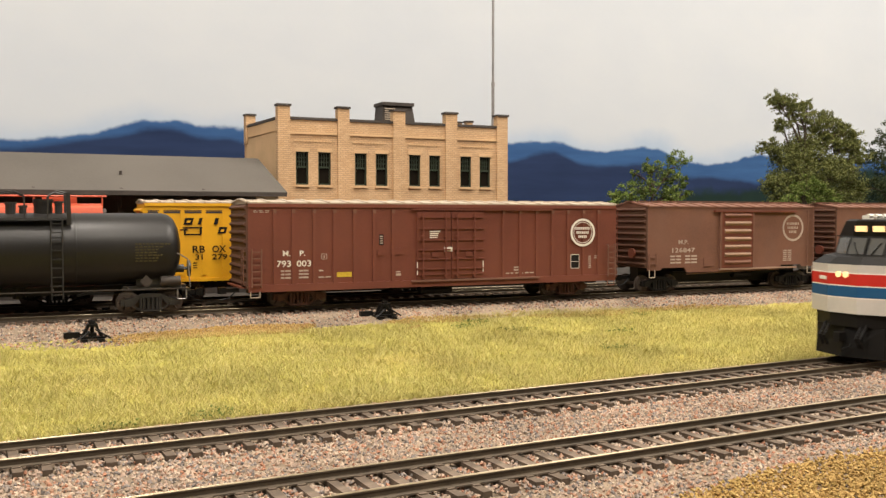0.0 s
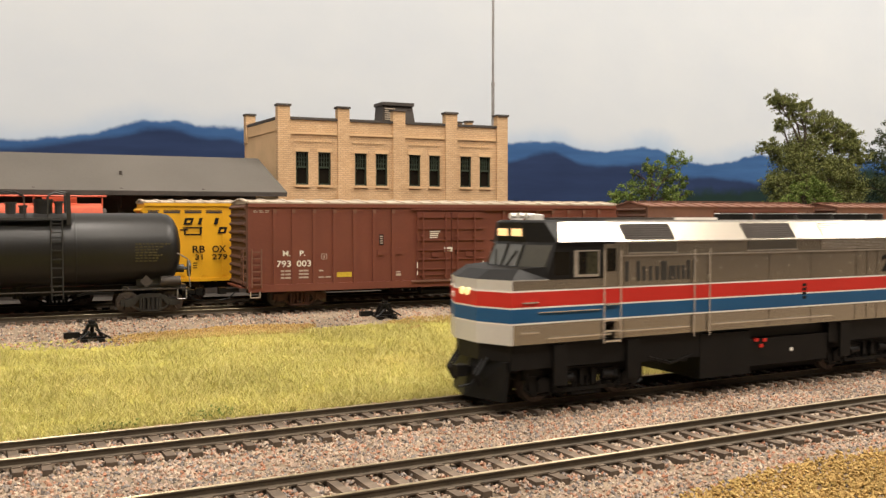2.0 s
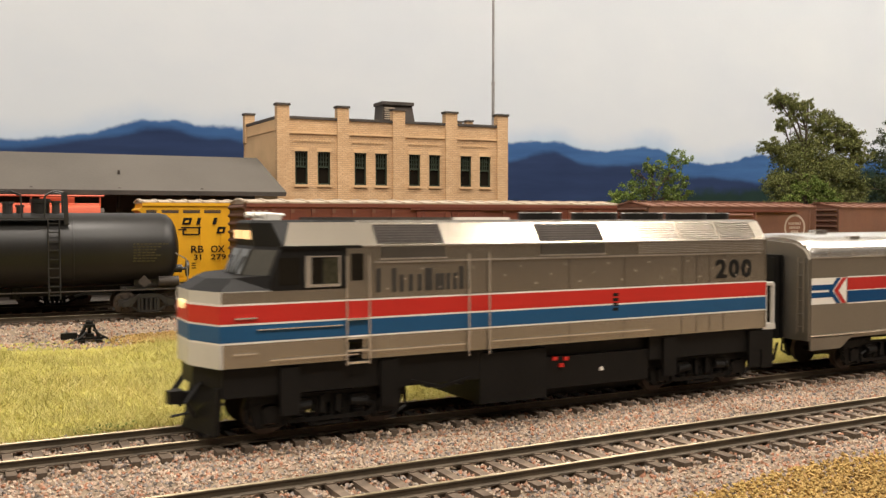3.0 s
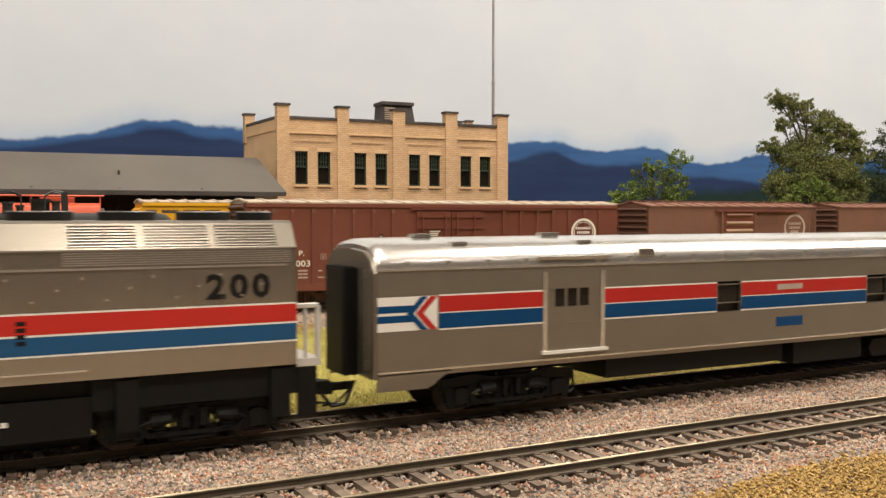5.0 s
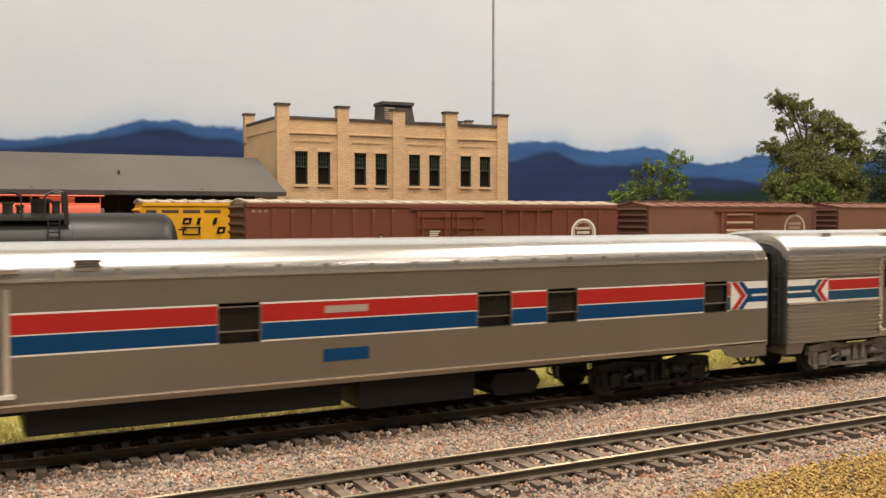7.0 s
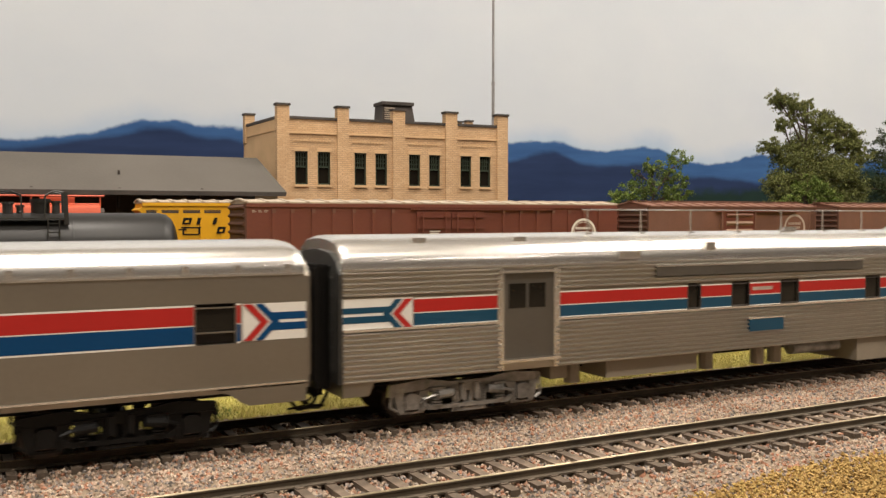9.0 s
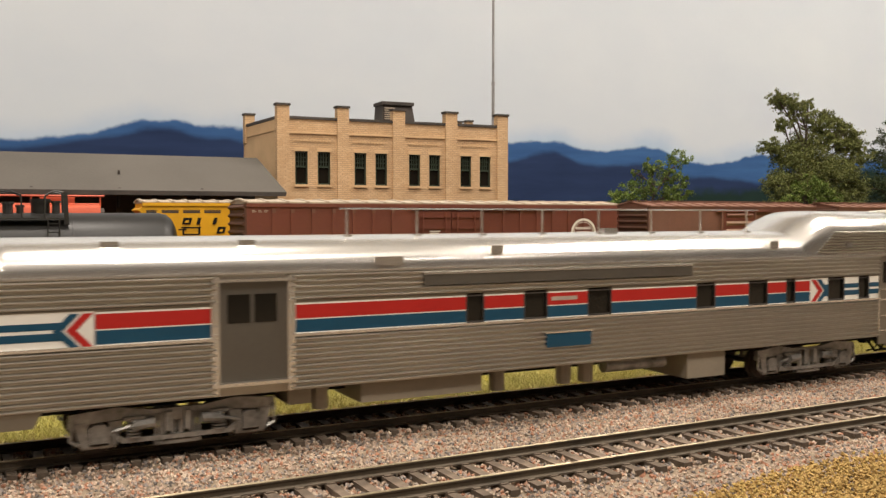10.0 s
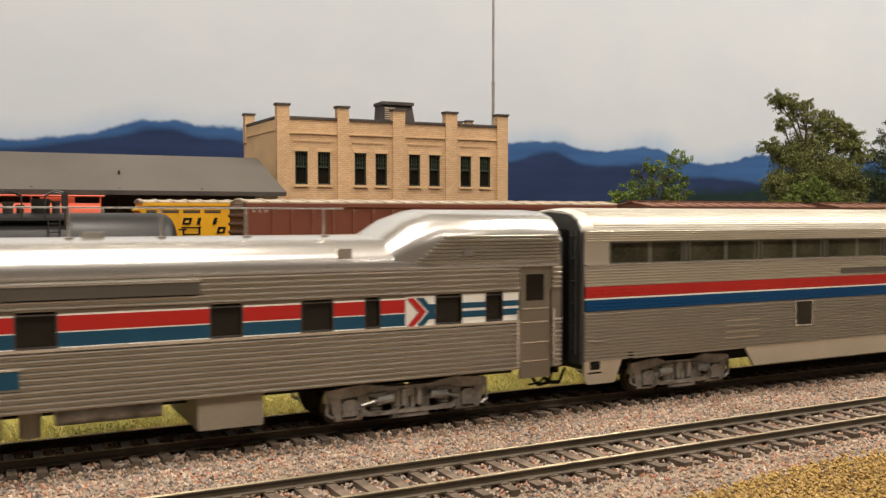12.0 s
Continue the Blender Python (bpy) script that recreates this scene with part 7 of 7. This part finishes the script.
    boxpart("equipment_box", (X(855), X(891), -15.6, 15.6, 7.0, 12.8), M_GREYBOX, t, "tan grey underfloor box", bevel=0.3)
    boxpart("equipment_box", (X(836), X(842), -14, 14, 8, 12.8), M_GREYBOX, t, bevel=0.3)
    bm = B()
    rod(bm, (X(934), -14, 10.6), (X(957), -14, 10.6), 2.2, 12)
    part("air_tank", bm, M_TRUCKSIL, t, smooth=True)
    for q in (845, 898, 921, 929):
        bm = B()
        rod(bm, (X(q), -12, 6), (X(q), -12, 12.6), 2.3, 8)
        part("equipment_pod", bm, M_GREYBOX, t)
    boxpart("centre_sill", (X(C0) + 8, X(C1) - 8, -4, 4, 9, 12.6), M_BLACK, t)
    for q in (808.6, 1021.8):
        run_truck(t, X(q), 35, 5.4, M_TRUCKSIL, yo=12.6)


def hi_level_coach():
    C0, C1 = 1076.7, 1374.0
    O = (C0 + C1) / 2
    X = lambda q: q - O
    t = coach("high_level_coach", "tall fluted stainless coach with an upper window band", "passenger car", O)
    W = 17.3
    bm = B()
    flutes(bm, [(X(C0), X(C1))], W - 0.1, 12.8, 28.0, 15, 0.72)
    part("fluted_lower_panel", bm, M_FLUTE, t, "fine fluted lower side")
    bm = B()
    flutes(bm, [(X(C0), X(C1))], W - 0.1, 36.0, 42.2, 7, 0.6)
    part("fluted_upper_panel", bm, M_FLUTEPALE, t, "fine fluted side between stripes and windows")
    bm = B()
    prism(bm, [(-W + 0.5, 12.6), (-W + 0.5, 42.4), (W - 0.5, 42.4), (W - 0.5, 12.6)], X(C0), X(C1))
    part("body", bm, M_FLUTEPALE, t, "stainless body shell")
    boxpart("interior", (X(C0) + 2, X(C1) - 2, -W + 1.4, W - 1.4, 42.3, 50), M_COPE, t, "dark interior")
    n, q = 9, 1085.7
    for s in (-1, 1):
        boxpart("window_band_end", (X(C0), X(q), *sorted((s * (W - 1.2), s * W)), 42.3, 50.6), M_FLUTEPALE, t)
        boxpart("window_band_end", (X(C1 - 9), X(C1), *sorted((s * (W - 1.2), s * W)), 42.3, 50.6), M_FLUTEPALE, t)
    for k in range(n):
        a, c = q + 31.2 * k, q + 31.2 * k + 29.6
        window(t, X(a) + 0.4, X(c), 43.0, 49.2, W - 0.1, M_PILLAR, "tinted upper window glass", glass=M_TINT)
        for s in (-1, 1):
            for e in ((a + 0.4, a + 1.4), (a + 15.4, a + 17.0), (c - 1.0, c)):
                boxpart("window_pillar", (X(e[0]), X(e[1]), *sorted((s * (W - 1.0), s * (W - 0.82))), 43.0, 49.2), M_PILLAR, t, "olive grey pillar behind the glass")
        for s in (-1, 1):
            boxpart("window_post", (X(c) + 0.35, X(a + 31.2), *sorted((s * (W - 1.2), s * (W - 0.7))), 42.3, 50.4), M_PILLAR, t)
    bm = B()
    flutes(bm, [(X(C0), X(C1))], W - 0.15, 49.6, 53.2, 5, 0.35)
    part("fluted_eave_panel", bm, M_FLUTEPALE, t)
    mirror_boxes("belt_moulding", [(X(C0), X(C1))], W - 0.2, W + 0.6, 42.2, 42.8, M_STEEL, t, "bright belt moulding")
    roof = [(-17.0, 50.0), (-17.0, 53.0), (-16.2, 55.2), (-14.6, 57.0), (-11.5, 58.6), (-7, 59.6), (0, 60.0)]
    bm = B()
    loft(bm, [[(X(C0) + a, y * k, 50 + (z - 50) * k) for y, z in full(roof)] for a, k in ((0, 0.95), (1.5, 0.985), (4, 1), (C1 - C0 - 4, 1), (C1 - C0, 0.95))])
    part("roof", bm, M_HIROOF, t, "rounded cream-silver roof", smooth=True)
    full_roof = full(roof)
    for (ya, za), (yb, zb) in zip(full_roof[1:], full_roof[2:-1]):
        n = max(2, round(math.hypot(yb - ya, zb - za) / 0.85))
        slope = math.atan2(zb - za, yb - ya)
        for i in range(n):
            u = (i + 0.5) / n
            y, z = ya + (yb - ya) * u, za + (zb - za) * u
            bm = B()
            prism(bm, [(y + a * math.cos(slope) - c * math.sin(slope), z + a * math.sin(slope) + c * math.cos(slope)) for a, c in ((-0.26, -0.2), (0.26, -0.2), (0.16, 0.22), (-0.16, 0.22))], X(C0) + 4, X(C1) - 4)
            part("roof_flute", bm, M_HIROOF, t)
    sp = [(X(C0) + 0.3, X(C1) - 0.3)]
    for k in range(3):
        mirror_boxes("red_stripe", sp, W - 0.3, W + 0.32, 32.5 + 1.1 * k, 33.45 + 1.1 * k, M_CRED, t, "red stripe over fluting")
        mirror_boxes("blue_stripe", sp, W - 0.3, W + 0.32, 28.4 + 1.1 * k, 29.35 + 1.1 * k, M_NAVY, t, "blue stripe over fluting")
    mirror_boxes("stripe_bed", sp, W - 0.4, W + 0.12, 28.2, 31.8, M_NAVY, t)
    mirror_boxes("stripe_bed", sp, W - 0.4, W + 0.12, 32.3, 35.9, M_CRED, t)
    mirror_boxes("white_line", sp, W - 0.4, W + 0.25, 31.8, 32.3, M_WHITE, t)
    mirror_boxes("white_line", sp, W - 0.4, W + 0.25, 35.9, 36.3, M_WHITE, t)
    for a in (1163.8, 1222, 1280):
        window(t, X(a), X(a + 7.6), 19.4, 27.6, W + 0.72, M_STEEL, inset=0.1)
    bm = B()
    for z in (16.6, 18.6, 20.6, 22.4):
        box(bm, X(1132), X(1147), -W - 0.75, -W, z, z + 0.3)
    part("vent_grille", bm, M_FLUTEPALE, t)
    mirror_boxes("sign_board", [(X(1186), X(1225))], W + 0.1, W + 0.6, 36.9, 38.6, M_DOOR, t)
    for s in (-1, 1):
        y0, y1 = sorted((s * (W - 0.6), s * (W + 0.15)))
        bm = B()
        slab(bm, [(X(1141), 13), (X(1145), 6.6), (X(1310), 6.6), (X(1314), 13)], y0, y1)
        part("skirt", bm, M_FLUTEPALE, t, "smooth silver skirt")
        bm = B()
        slab(bm, [(X(C0), 13), (X(C0), 7.2), (X(C0) + 1.5, 5.8), (X(C0) + 11, 5.8), (X(C0) + 14, 13)], y0, y1)
        e = part("skirt", bm, M_FLUTEPALE, t, "smooth silver end skirt")
        boxpart("step_opening", (X(1078.8), X(1082.4), y0 - 0.05, y1 + 0.06, 10.2, 12.8), M_BLACK, e)
        boxpart("step_opening", (X(1093), X(1095), y0 - 0.05, y1 + 0.06, 12.2, 14.8), M_BLACK, t)
        bm = B()
        box(bm, X(1078), X(1083), y0, y1 + 0.5, 9.0, 9.5)
        part("step", bm, M_STEEL, t)
        bm = B()
        wire(bm, [(X(1078), s * (W + 0.8), 19.4), (X(1083.5), s * (W + 0.8), 19.0)], 0.3)
        part("grab_iron", bm, M_STEEL, t)
    end_pieces(t, X(C0), -1, W, 12, 56.5, M_ENDGREY)
    end_pieces(t, X(C1), 1, W, 12, 54, M_SILVER)
    diaphragm(t, X(C0) - 0.9, -1, 11, 53)
    coupler(t, X(C0), 9, -1)
    boxpart("centre_sill", (X(C0) + 8, X(C1) - 8, -10, 10, 8, 12.8), M_BLACK, t)
    for q in (1117, 1334):
        run_truck(t, X(q), 28, 5.2, M_TRUCKSIL, yo=12.4)


locomotive()
baggage_coach()
fluted_coach()
hi_level_coach()


def motions():
    """The train rolls along the main line and its wheels turn."""
    for t, x in MOVING:
        walk(t, [(s, pose((x + d) * U, 0, 0)) for s, d in TRAVEL])
    ts = [a for a, _ in TRAVEL]
    ds = [b for _, b in TRAVEL]
    steps = [k / 15 for k in range(181)]
    for w, r in ROLLING:
        x, _, z = w.location
        walk(w, [(s, pose(x, 0, z, 0, math.degrees(float(np.interp(s, ts, ds)) / r), 0)) for s in steps])


motions()
